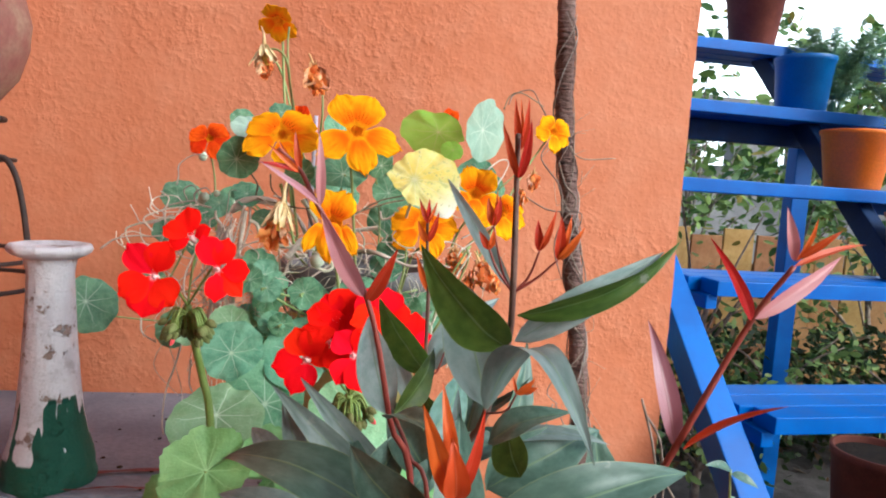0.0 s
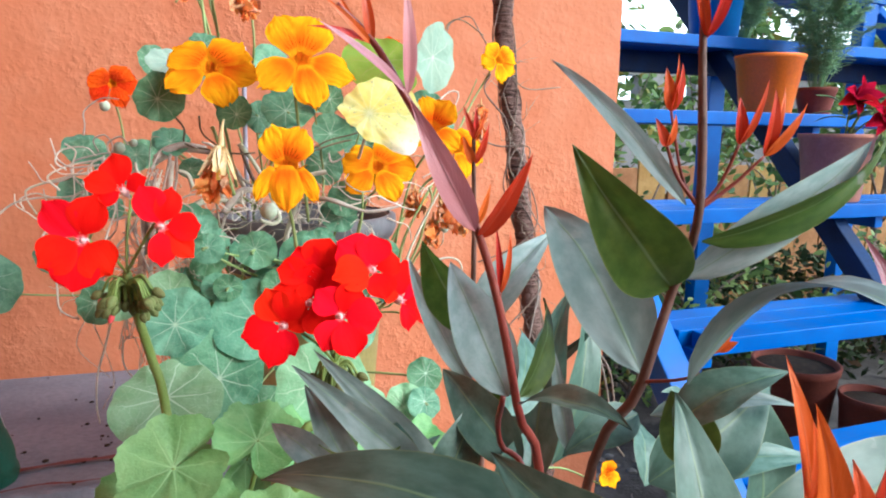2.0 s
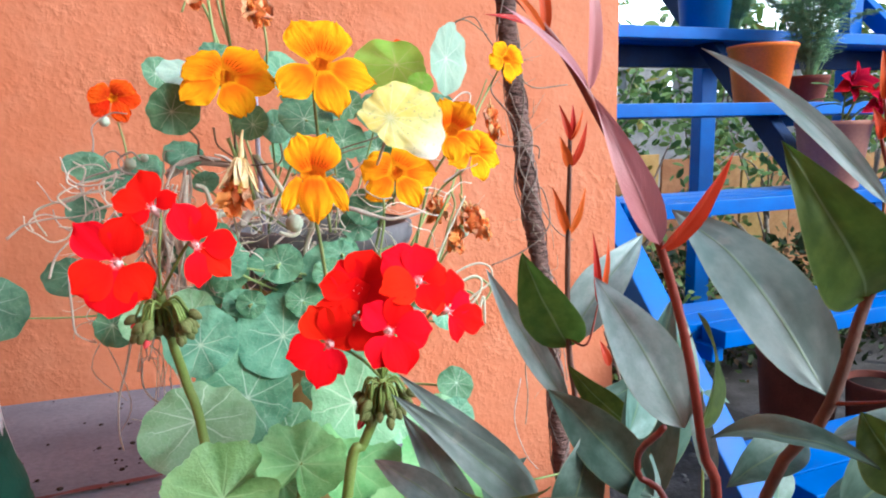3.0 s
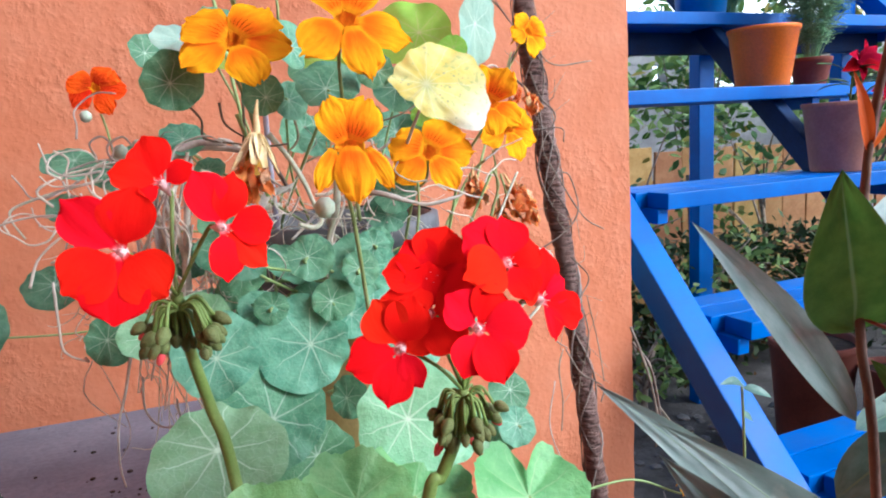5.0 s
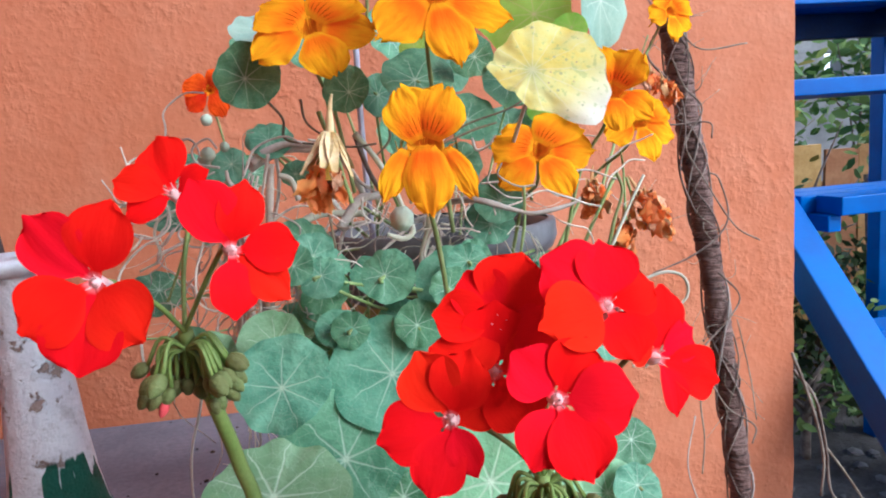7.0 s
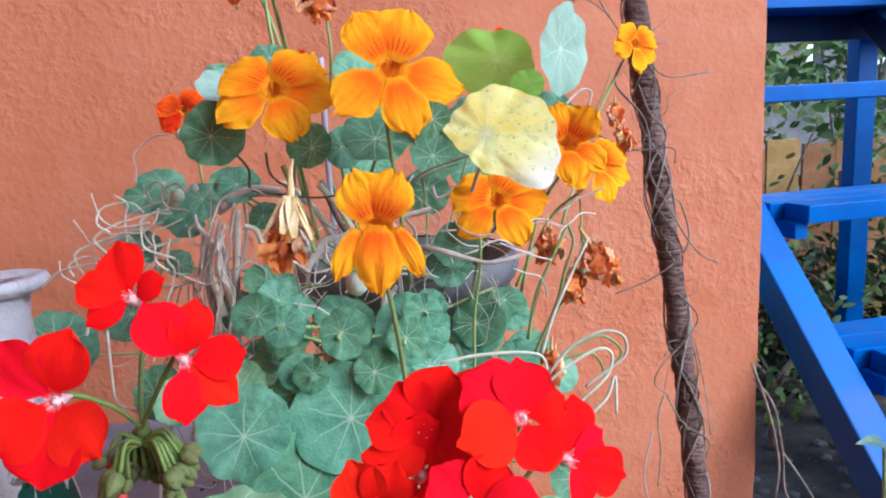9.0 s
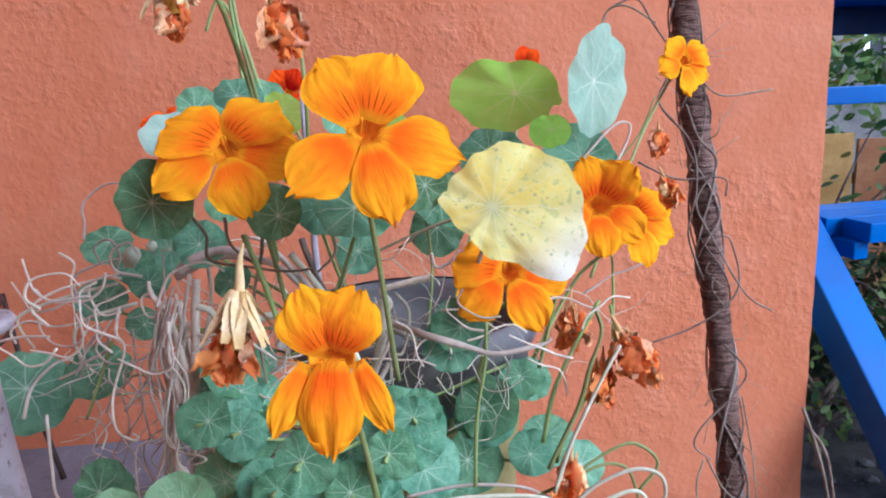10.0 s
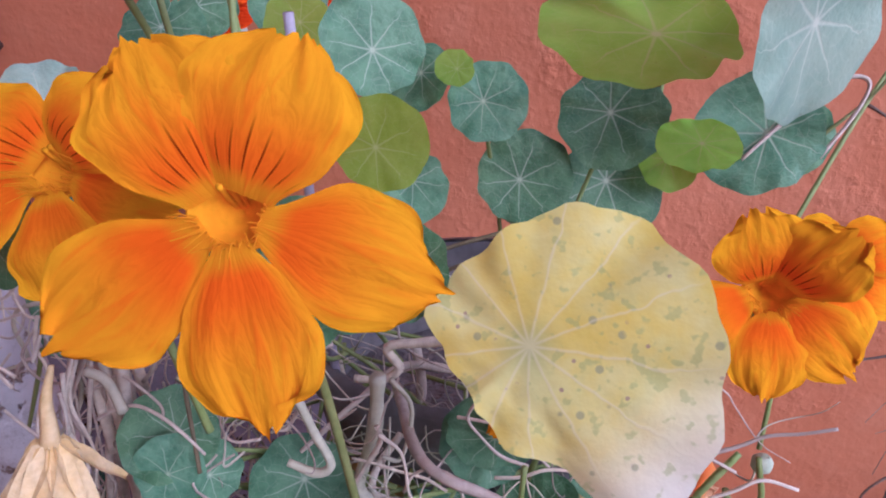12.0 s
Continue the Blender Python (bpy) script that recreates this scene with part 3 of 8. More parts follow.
slat = block("slat", 1.75, 0.076, 0.04, 0.003, 0.001)
batten = block("batten", 0.032, 0.2, 0.036, 0.003)


def shelf_top(i):
    return TOP3 + (i - 3) * RISE


def shelf_front(i):
    return (i - 3) * RUN


for i in range(1, 7):
    z, y = shelf_top(i), shelf_front(i)
    for k in range(3):
        part("slat", slat, BLUE, stand, m=pose(0.875 + (0.02, -0.014, -0.006)[k], y + 0.036 + 0.084 * k, z - 0.02, 0, 0, 0.15 * (k - 1)))
    for x in (0.02, 0.86, 1.72):
        part("batten", batten, BLUE, stand, m=pose(x, y + 0.12, z - 0.0585))


def stringer(x, wide_x, low, high):
    """Inclined beam under the shelves, from the ground to the top shelf."""
    a = Vector((x, shelf_front(3) + (low - shelf_top(3)) / RISE * RUN + 0.135, low))
    b = Vector((x, shelf_front(3) + (high - shelf_top(3)) / RISE * RUN + 0.135, high))
    way = (b - a).normalized()
    m = Matrix.Translation((a + b) / 2) @ way.to_track_quat("Z", "Y").to_matrix().to_4x4()
    return block("stringer", wide_x, 0.07, (b - a).length, 0.004, 0.001), m


# the middle stringer gets the blue with shade put into it
for x, w in ((-0.06, 0.075), (0.72, 0.05), (1.76, 0.055)):
    me, m = stringer(x, w, 0.0, shelf_top(6) - 0.02)
    part("stringer", me, BLUE if x < 0.5 or x > 1.5 else SHADEBLUE, stand, m=m)
for x in (0.88, 1.66):
    part("post", block("post", 0.075, 0.056, shelf_top(6) - 0.042, 0.004), BLUE, stand, m=pose(x, shelf_front(6) + 0.028, (shelf_top(6) - 0.042) / 2))
    part("post", block("post", 0.06, 0.056, shelf_top(2) - 0.053, 0.004), BLUE, stand, m=pose(x, shelf_front(2) + 0.1, (shelf_top(2) - 0.053) / 2))


# beam for the dark band under this shelf; its colour carries the shade
part("crossbeam", block("crossbeam", 1.7, 0.035, 0.075, 0.004), SHADEBLUE, stand, "crossbeam under the shelf, its blue darkened for the shade there", m=pose(0.86, shelf_front(5) + 0.178, shelf_top(5) - 0.079))


def flower_pot(label, r, h, colour, at, rim=0.016, taper=0.74, soil=True, group=""):
    pot = thing("flower_pot", label, "flower pot", m=pose(*at), group=group)
    profile = [(0.0, 0.0), (r * taper * 0.96, 0.0), (r * taper, 0.004), (r * 0.965, h - rim), (r * 1.0, h - rim + 0.002), (r * 1.02, h - 0.002),
               (r * 1.01, h), (r * 0.95, h), (r * 0.93, h - 0.004), (r * 0.9, h - 0.03), (0.001, h - 0.032)]
    part("pot_body", lathe("pot_body", profile[:9] + [(r * taper * 0.9, 0.01)], 48), colour, pot)
    if soil:
        part("soil", lathe("soil", [(r * 0.92, h - 0.022), (r * 0.6, h - 0.016), (r * 0.25, h - 0.013), (0.001, h - 0.012)], 36, 0.05), SOIL, pot, "dark potting soil")
    return pot


def on_shelf(i, x, back=0.1):
    return STAND @ Vector((x, shelf_front(i) + back, shelf_top(i) + 0.001))

# ---- flower and leaf kinds ----
def petal_mesh(name, length, width, claw, neck, a0, a1, cup=0.0, ruffle=0.0, seed=0, tip=0.0, nu=14, nv=12, rag=0.11, shear=0.0):
    """A petal that leaves the flower's axis (local -Y) at a0 degrees and bends out to a1; it grows along local Z.
    claw: the width of its foot, neck: where the foot ends, tip: how pointed it is, rag: how uneven its margin is, shear: how far its end leans sideways."""
    line, p = [], Vector((0, -0.001, 0.0))
    for i in range(nu + 1):
        line.append(p.copy())
        a = radians(a0 + (a1 - a0) * min(1, (i / nu) * 1.25) ** 0.8)
        p += Vector((0, -math.cos(a), math.sin(a))) * (length / nu)

    def f(u, v):
        i = min(int(u * nu + 1e-6), nu)
        c = line[i]
        w = (claw + (1 - claw) * math.sin(0.5 * math.pi * min(1, max(0, (u - neck * 0.2) / (0.6 - neck * 0.2)))) ** 1.1) if u < 0.6 else math.sqrt(max(0.0, 1 - ((u - 0.6) / (0.425 if rag > 0.1 else 0.406)) ** 2)) ** max(0.3, 1 + tip)
        s = 2 * v - 1
        wave = ruffle * length * u * (0.45 * noise.noise((2.0 * s + seed, 1.2 * u, seed)) + 0.5 * u * noise.noise((5 * s, 2 * u, seed + 4)) + 0.35 * u * noise.noise((11 * s, 3 * u, seed + 7)) + 7 * rag * abs(s) ** 2 * noise.noise((5.5 * u, 2.0 * (s > 0), seed + 1)))
        x = 0.5 * width * w * s * (1 + 0.1 * noise.noise((4 * u, 1.5 * (s > 0), seed + 2)))
        notch = rag * length * u ** 6 * (noise.noise((3 * s, 0.3, seed + 9)) + 0.5 * noise.noise((8 * s, 0.3, seed + 5)))
        bend = 0.06 * length * u * u * noise.noise((seed, 0.4, 6))
        return (x + bend + shear * width * u * u * w, c.y - cup * width * s * s * w + wave, c.z + notch - length * s * s * (0.035 * u + 0.1 * u ** 8))
    return sheet(name, f, nu, nv)


def fringe(width, length, seed):
    """Hairs at the foot of a lower petal."""
    r = random.Random(seed)
    many = []
    for k in range(9):
        x = width * (k / 8 - 0.5)
        z = 0.0015 * r.random()
        many.append(([(x * 0.7, 0.0, z), (x * 0.9, -0.004, z + r.uniform(-0.001, 0.001)), (x * 1.1 + r.uniform(-1, 1) * 0.001, -0.007 - 0.003 * r.random(), z + r.uniform(-0.002, 0.004))], 0.00028, 0.0001))
    return tubes("fringe", many, 4, 3)


NASTURTIUM = {}


def nasturtium_parts(style, seed):
    """The meshes of one nasturtium flower: (name, mesh, which petal colour, pose)."""
    key = (style, seed)
    if key in NASTURTIUM:
        return NASTURTIUM[key]
    k = seed * 5.0
    # petals: upper and lower length, upper and lower bend, upper and lower width, then the way each points and where round the throat it is joined
    up, low, a_up, a_low, wide_up, wide_low, turns, joins, cup = {
        "open": (0.037, 0.042, (48, 102), (72, 99), 0.036, 0.031, (-27, 23, 110, 170, -126), (-36, 38, 114, 178, -122), -0.03),
        "wide": (0.031, 0.036, (48, 104), (70, 104), 0.035, 0.03, (-52, 49, 108, 166, -118), (-45, 45, 112, 178, -112), -0.03),
        "droop": (0.03, 0.039, (28, 104), (48, 100), 0.028, 0.0255, (-23, 23, 156, 181, -157), (-40, 40, 103, 180, -103), -0.08),
        "loose": (0.032, 0.032, (20, 75), (50, 100), 0.031, 0.026, (-30, 30, 128, 172, -132), (-45, 45, 112, 178, -112), -0.06),
    }[style]
    made = []
    for i, (turn, join) in enumerate(zip(turns, joins)):
        top = i < 2
        a = a_up if top else a_low
        side = 0.5 if style == "droop" and i in (2, 4) else 1.0
        span = 0.82 if style == "droop" and i in (2, 4) else 1.0
        foot_width = 0.4 if top else (0.4 if style == "droop" else 0.24)
        me = petal_mesh("petal", (up if top else low * span) * (1 + 0.12 * noise.noise((i, k, 5))), side * (wide_up if top else wide_low) * (1 + 0.08 * noise.noise((i, k, 0))), foot_width, 0.1,
                        a[0], a[1] + 9 * noise.noise((k, i, 3)), cup, 0.14, k + i, 0.05 if not top else (-0.35 if style == "wide" else -0.1), 20, 20, shear=(0.0 if not top or style != "wide" else (-0.3, 0.3)[i]))
        foot = (0.003 if style == "droop" else 0.0045) if top else (0.0105 if side < 1 else (0.001 if style == "droop" else 0.0062))
        j = radians(join)
        m = Matrix.Translation((foot * math.sin(j), -0.002 - 0.0015 * (i % 2), foot * math.cos(j))) @ Matrix.Rotation(radians(turn + 9 * noise.noise((k, i, 8))), 4, "Y") @ Matrix.Rotation(radians(14 * noise.noise((k, i, 11))), 4, "X") @ Matrix.Rotation(radians(22 * noise.noise((i, k, 13))), 4, "Z")
        made.append(("petal", me, top, m))
        if not top:
            made.append(("fringe", fringe(0.01, low, seed * 9 + i), None, m))
    throat = lathe("throat", [(0.002, 0.014), (0.0045, 0.0085), (0.0066, 0.003), (0.0082, -0.0005), (0.0094, -0.0028), (0.0088, -0.003), (0.0074, -0.0008), (0.0056, 0.0018), (0.003, 0.0055), (0.0001, 0.008)], 28, 0.12)
    for v in throat.vertices:
        v.co = Vector((v.co.x, v.co.z, v.co.y))
    made.append(("throat", throat, None, Matrix.Identity(4)))
    for s in (-1, 0, 1):
        rod = tube("stamen", [(0.0012 * s, 0.008, 0.001), (0.0014 * s, 0.0, 0.004 + 0.0006 * s), (0.0016 * s, -0.005, 0.0062 + 0.0008 * s)], 0.0006, 0.0008, 7, 4)
        made.append(("stamen", rod, None, Matrix.Identity(4)))
    NASTURTIUM[key] = made
    return made


def nasturtium_flower(plant, at, to, size=1.0, roll=0.0, style="open", seed=1, top=None, low=None, root=None):
    """A flower of the plant: calyx and spur, with its petals under it, and its stalk."""
    m = facing(at, to, size, roll)
    spur = tube("flower", [(0, 0.013, 0), (0, 0.017, 0.0005), (0, 0.023, -0.001), (0, 0.034, -0.006)], 0.0036, 0.0006, 9, 5)
    spur.materials.append(THROAT if low is None else low)
    head = part("flower", spur, THROAT, plant, m=m)
    for name, me, kind, local in nasturtium_parts(style, seed):
        if top is not None and kind is not None:
            me = me.copy()
            me.materials.clear()
        colour = THROAT if kind is None else ((top or ORANGE_TOP) if kind else (low or ORANGE_LOW))
        part(name, me, colour, head, m=local)
    back = m @ Vector((0, 0.006, -0.004))
    if root is not None:
        root = Vector(root)
        knee = back + (m.to_3x3() @ Vector((0, 1, 0))).normalized() * 0.014 * size + Vector((0, 0, -0.012))
        part("stalk", tube("stalk", [back, knee, back.lerp(root, 0.45) + Vector((0.006 * noise.noise(back * 40), 0.012, 0.004)), root], 0.0013, 0.0016, 7, 6), STALK, plant)
    return head


def pad_mesh(seed, nr=9, na=72):
    """Round leaf of radius 1 round the point where its stalk joins, a shallow wavy funnel."""
    verts, faces = [(0, 0, 0)], []
    off = 0.14 + 0.08 * noise.noise((seed, 0.5, 0))
    for i in range(1, nr + 1):
        for j in range(na):
            a = 2 * math.pi * j / na
            edge = 1 + off * math.cos(a) + 0.02 * math.sin(9 * a + seed) + 0.06 * noise.noise((2 * math.cos(a), 2 * math.sin(a), seed * 3.1)) + 0.012 * noise.noise((9 * math.cos(a), 9 * math.sin(a), seed))
            r = edge * i / nr
            q = i / nr
            z = 0.1 * q * q + 0.16 * q * q * noise.noise((1.3 * math.cos(a), 1.3 * math.sin(a), seed * 7.7)) + 0.03 * q ** 3 * math.sin(9 * a + seed + 1.2) + 0.02 * q * noise.noise((5 * r * math.cos(a), 5 * r * math.sin(a), seed))
            z -= 0.05 * q ** 6
            verts.append((r * math.cos(a), r * math.sin(a), z))
    for j in range(na):
        faces.append((0, 1 + j, 1 + (j + 1) % na))
    for i in range(nr - 1):
        for j in range(na):
            a, b = 1 + i * na + j, 1 + i * na + (j + 1) % na
            faces.append((a, a + na, b + na, b))
    return mesh_of("leaf", verts, faces)


def blade_mesh(name, length, width, sag, fold, seed, nu=16, nv=8):
    """Pointed leaf along local X with its upper side to local Z; sag bends it, fold lifts its halves."""
    def f(u, v):
        s = 2 * v - 1
        w = math.sin(math.pi * min(1, u ** 0.72)) ** 0.85 * (1 - 0.25 * u)
        w = max(w, 0.03 * (1 - u))
        z = -sag * length * (4 * u * (1 - u)) * -1.0
        z += fold * abs(s) * w * width * 0.5 + 0.05 * width * noise.noise((4 * u, 2 * s, seed))
        y = 0.5 * width * w * s * (1 - 0.12 * fold) + 0.06 * width * noise.noise((2.3 * u, seed, 0)) * u
        return (u * length, y, z)
    return sheet(name, f, nu, nv)


def blade_pose(base, tip, normal):
    base, tip = Vector(base), Vector(tip)
    x = (tip - base).normalized()
    n = Vector(normal)
    z = (n - x * n.dot(x)).normalized()
    y = z.cross(x)
    return Matrix.Translation(base) @ Matrix((x, y, z)).transposed().to_4x4(), (tip - base).length

# ---- nasturtium in its pot by the wall ----
ROOT = Vector((-0.06, 0.84, 1.06))
pot = thing("nasturtium_pot", "mustard yellow plastic pot with a grey inner rim on the ledge", "flower pot", m=pose(-0.062, 0.90, ledge(0.9) - 0.005))
part("pot_body", lathe("pot_body", [(0.0, 0.0), (0.072, 0.0), (0.076, 0.004), (0.099, 0.305), (0.104, 0.307), (0.108, 0.317), (0.107, 0.329), (0.104, 0.331)], 56), POTYELLOW, pot)
part("rim_band", lathe("rim_band", [(0.0955, 0.268), (0.0995, 0.27), (0.1035, 0.305), (0.108, 0.307), (0.112, 0.317), (0.111, 0.3315), (0.104, 0.333)], 56), POTGREY, pot, "dusty grey rim band")
part("pot_lining", lathe("pot_lining", [(0.104, 0.331), (0.1, 0.33), (0.097, 0.322), (0.092, 0.25)], 56), POTGREY, pot, "weathered grey inner rim")
part("soil", lathe("soil", [(0.094, 0.262), (0.07, 0.27), (0.03, 0.275), (0.001, 0.276)], 40, 0.06), DUSTSOIL, pot, "dry grey potting soil")

nasturtium = thing("nasturtium_plant", "sprawling nasturtium with orange flowers and round green leaves", "nasturtium")
PADS = [pad_mesh(s) for s in range(7)]
pad_turn = random.Random(5)
PAD_KINDS = {}


def pad(x, y, z, nx, ny, nz, r, kind, stalk=True):
    """A round leaf with its stalk."""
    k = pad_turn.randrange(7)
    me = PAD_KINDS.setdefault((k, kind.name), PADS[k].copy())
    n = Vector((nx, ny, nz)).normalized()
    at = Vector((x, y, z))
    ob = part("leaf", me, kind, nasturtium, m=lying(at, n, r, pad_turn.uniform(0, 360)))
    if stalk and (z < 1.12 or pad_turn.random() < 0.22):
        root = ROOT + Vector((pad_turn.uniform(-0.09, 0.08), pad_turn.uniform(-0.06, 0.04), pad_turn.uniform(-0.05, 0.02)))
        if z < 1.03:
            root = Vector((0.5 * x + 0.5 * ROOT.x, y + 0.1, z - 0.03))
        knee = at - n * 0.35 * r - Vector((0, 0, 0.25 * r))
        part("stalk", tube("stalk", [at - n * 0.06 * r, knee, knee.lerp(root, 0.5) + Vector((pad_turn.uniform(-0.02, 0.02), 0.02, pad_turn.uniform(-0.03, 0.0))), root], 0.0011, 0.0014, 6, 5), STALK, nasturtium)
    return ob


pad(-0.192, 0.645, 1.022, -0.07, -0.86, 0.50, 0.0301, PAD)
pad(-0.125, 0.676, 1.013, -0.10, -0.88, 0.47, 0.0364, PAD)
pad(-0.159, 0.654, 0.968, -0.00, -0.84, 0.54, 0.0414, PAD)
pad(-0.197, 0.605, 0.974, 0.02, -0.56, 0.83, 0.0412, LIGHT_PAD)
pad(-0.082, 0.563, 0.989, -0.11, -0.85, 0.51, 0.0364, LIGHT_PAD)
pad(-0.125, 0.643, 1.085, -0.12, -0.93, 0.36, 0.0164, PAD)
pad(-0.104, 0.690, 1.040, 0.13, -0.92, 0.36, 0.0146, PAD)
pad(-0.149, 0.691, 1.042, -0.06, -0.91, 0.41, 0.0130, PAD)
pad(-0.164, 0.698, 1.027, -0.29, -0.86, 0.42, 0.0148, PAD)
pad(-0.073, 0.706, 1.060, -0.06, -0.84, 0.53, 0.0275, PAD)
pad(-0.016, 0.776, 1.042, -0.15, -0.86, 0.49, 0.0227, PAD)
pad(-0.0378, 0.760, 1.0963, -0.03, -0.86, 0.50, 0.0195, PAD)
pad(-0.137, 0.713, 1.199, -0.14, -0.98, 0.12, 0.0158, PAD)
pad(-0.117, 0.740, 1.198, 0.46, -0.89, 0.02, 0.0159, PAD)
pad(-0.203, 0.707, 1.211, -0.11, -0.99, 0.11, 0.0219, PAD)
pad(-0.093, 0.701, 1.203, -0.03, -0.78, 0.63, 0.0241, PAD)
pad(-0.194, 0.738, 1.246, 0.11, -0.65, 0.75, 0.0193, PALE_PAD)
pad(-0.031, 0.969, 1.142, 0.09, -0.96, 0.27, 0.0262, PAD)
pad(-0.054, 0.692, 1.214, -0.12, -0.95, 0.28, 0.0146, PAD)
pad(0.111, 0.921, 1.195, 0.07, -0.99, 0.11, 0.0213, PAD)
pad(0.020, 0.817, 1.262, -0.13, -0.57, -0.81, 0.0400, LIME_PAD)
pad(0.074, 0.806, 1.268, 0.66, -0.72, -0.12, 0.0385, PALE_PAD)
pad(0.029, 0.747, 1.238, -0.22, -0.81, -0.55, 0.0130, LIME_PAD)
pad(-0.173, 0.730, 1.088, 0.12, -0.91, 0.41, 0.0160, PAD)
pad(-0.168, 0.724, 1.065, -0.15, -0.87, 0.47, 0.0177, PAD)
pad(-0.183, 0.691, 1.088, -0.03, -0.87, 0.49, 0.0155, PAD)
pad(-0.192, 0.739, 1.022, -0.03, -0.83, 0.56, 0.0253, LIGHT_PAD)
pad(-0.453, 0.999, 0.996, 0.56, -0.71, 0.42, 0.0421, PAD)
pad(-0.344, 0.929, 1.039, 0.18, -0.62, 0.76, 0.0284, PAD)
pad(-0.355, 1.146, 1.157, 0.15, -0.57, 0.80, 0.0309, PAD)
pad(-0.285, 1.220, 1.144, 0.15, -0.82, 0.55, 0.0274, PAD)
pad(-0.246, 0.855, 1.157, -0.16, -0.93, 0.33, 0.0172, PAD)
pad(-0.307, 0.875, 1.115, 0.20, -0.66, 0.72, 0.0199, PAD)
pad(-0.270, 0.847, 1.100, 0.62, -0.71, 0.32, 0.0132, PAD)
pad(-0.257, 0.832, 1.137, 0.19, -0.79, 0.58, 0.0147, PAD)
pad(-0.612, 1.741, 1.000, 0.18, -0.65, 0.74, 0.0465, PAD)
pad(0.039, 0.882, 1.018, -0.00, -0.69, 0.72, 0.0210, PAD)
pad(-0.012, 0.781, 1.036, -0.13, -0.78, 0.62, 0.0220, PAD)
pad(0.030, 0.776, 1.016, 0.01, -0.74, 0.68, 0.0195, PAD)
pad(0.013, 0.755, 1.015, -0.17, -0.68, 0.71, 0.0169, PAD)
pad(-0.059, 0.799, 1.026, -0.18, -0.77, 0.61, 0.0230, PAD)
pad(0.016, 0.806, 1.052, -0.01, -0.57, 0.82, 0.0178, PAD)
pad(-0.062, 0.733, 1.023, 0.21, -0.76, 0.61, 0.0223, PAD)
pad(-0.158, 0.703, 1.039, 0.09, -0.73, 0.67, 0.0152, PAD)
pad(-0.131, 0.718, 1.025, 0.24, -0.65, 0.72, 0.0142, PAD)
pad(-0.196, 0.780, 1.030, -0.05, -0.81, 0.59, 0.0149, PAD)
pad(-0.171, 0.795, 1.084, 0.35, -0.73, 0.59, 0.0113, PAD)
pad(-0.209, 0.775, 1.073, 0.23, -0.74, 0.63, 0.0178, PAD)
pad(-0.111, 0.749, 1.031, 0.07, -0.75, 0.66, 0.0175, PAD)
pad(-0.176, 0.747, 1.046, -0.04, -0.83, 0.56, 0.0167, PAD)
pad(-0.064, 0.697, 1.083, -0.12, -0.93, 0.34, 0.0132, PAD)
pad(-0.083, 0.678, 1.066, -0.00, -0.93, 0.37, 0.0143, PAD)
pad(-0.033, 0.744, 1.115, 0.09, -1.00, -0.03, 0.0189, PAD)
pad(-0.096, 0.761, 1.166, 0.04, -0.90, 0.44, 0.0142, PAD)
pad(-0.185, 0.783, 1.146, -0.15, -0.76, 0.63, 0.0132, PAD)
pad(-0.205, 0.793, 1.175, 0.03, -0.79, 0.62, 0.0161, PAD)
pad(-0.302, 0.882, 1.161, 0.11, -0.63, 0.77, 0.0199, PAD)
pad(-0.273, 0.850, 1.147, 0.12, -0.84, 0.53, 0.0152, PAD)
pad(-0.240, 0.689, 1.032, 0.10, -0.88, 0.46, 0.0169, LIGHT_PAD)
pad(-0.273, 0.742, 1.021, -0.12, -0.92, 0.37, 0.0205, PAD)
pad(-0.198, 0.676, 1.042, 0.03, -0.89, 0.46, 0.0211, LIGHT_PAD)
pad(-0.099, 0.693, 0.959, -0.64, -0.68, 0.35, 0.0170, PAD)
pad(-0.124, 0.716, 0.904, -0.08, -0.88, 0.48, 0.0342, PAD)
pad(0.033, 0.667, 0.951, -0.07, -0.80, 0.60, 0.0176, PAD)
pad(0.006, 0.642, 0.929, -0.06, -0.85, 0.52, 0.0204, LIGHT_PAD)
pad(0.024, 0.636, 0.935, 0.06, -0.87, 0.49, 0.0158, PAD)
pad(-0.037, 0.626, 0.939, -0.07, -0.80, 0.59, 0.0211, LIGHT_PAD)
pad(-0.202, 0.781, 1.173, 0.03, -0.79, 0.61, 0.0166, PAD)
pad(-0.068, 0.689, 1.081, -0.18, -0.90, 0.39, 0.0139, PAD)
pad(-0.166, 0.691, 1.080, -0.02, -0.88, 0.47, 0.0149, PAD)
pad(-0.083, 0.769, 1.226, 0.14, -0.99, 0.08, 0.0182, LIME_PAD)
pad(-0.166, 0.775, 1.268, 0.23, -0.67, 0.71, 0.0157, PAD)
pad(-0.100, 0.832, 1.252, 0.51, -0.80, 0.32, 0.0240, PAD)
pad(-0.053, 0.861, 1.224, 0.11, -0.94, 0.31, 0.0200, PAD)
pad(-0.084, 0.861, 1.237, -0.23, -0.89, 0.40, 0.0173, PAD)
pad(-0.034, 0.867, 1.182, 0.05, -0.87, 0.49, 0.0251, PAD)
pad(0.010, 0.879, 1.216, -0.06, -0.88, 0.48, 0.0272, PAD)
pad(0.013, 0.904, 1.171, 0.10, -0.87, 0.47, 0.0304, PAD)
pad(0.043, 0.894, 1.188, -0.14, -0.88, 0.45, 0.0152, LIME_PAD)
pad(-0.091, 0.866, 1.179, 0.19, -0.85, 0.49, 0.0213, PAD)
pad(0.086, 0.878, 1.208, -0.26, -0.87, 0.41, 0.0301, PAD)
pad(-0.103, 0.836, 1.167, 0.37, -0.72, 0.58, 0.0172, PAD)
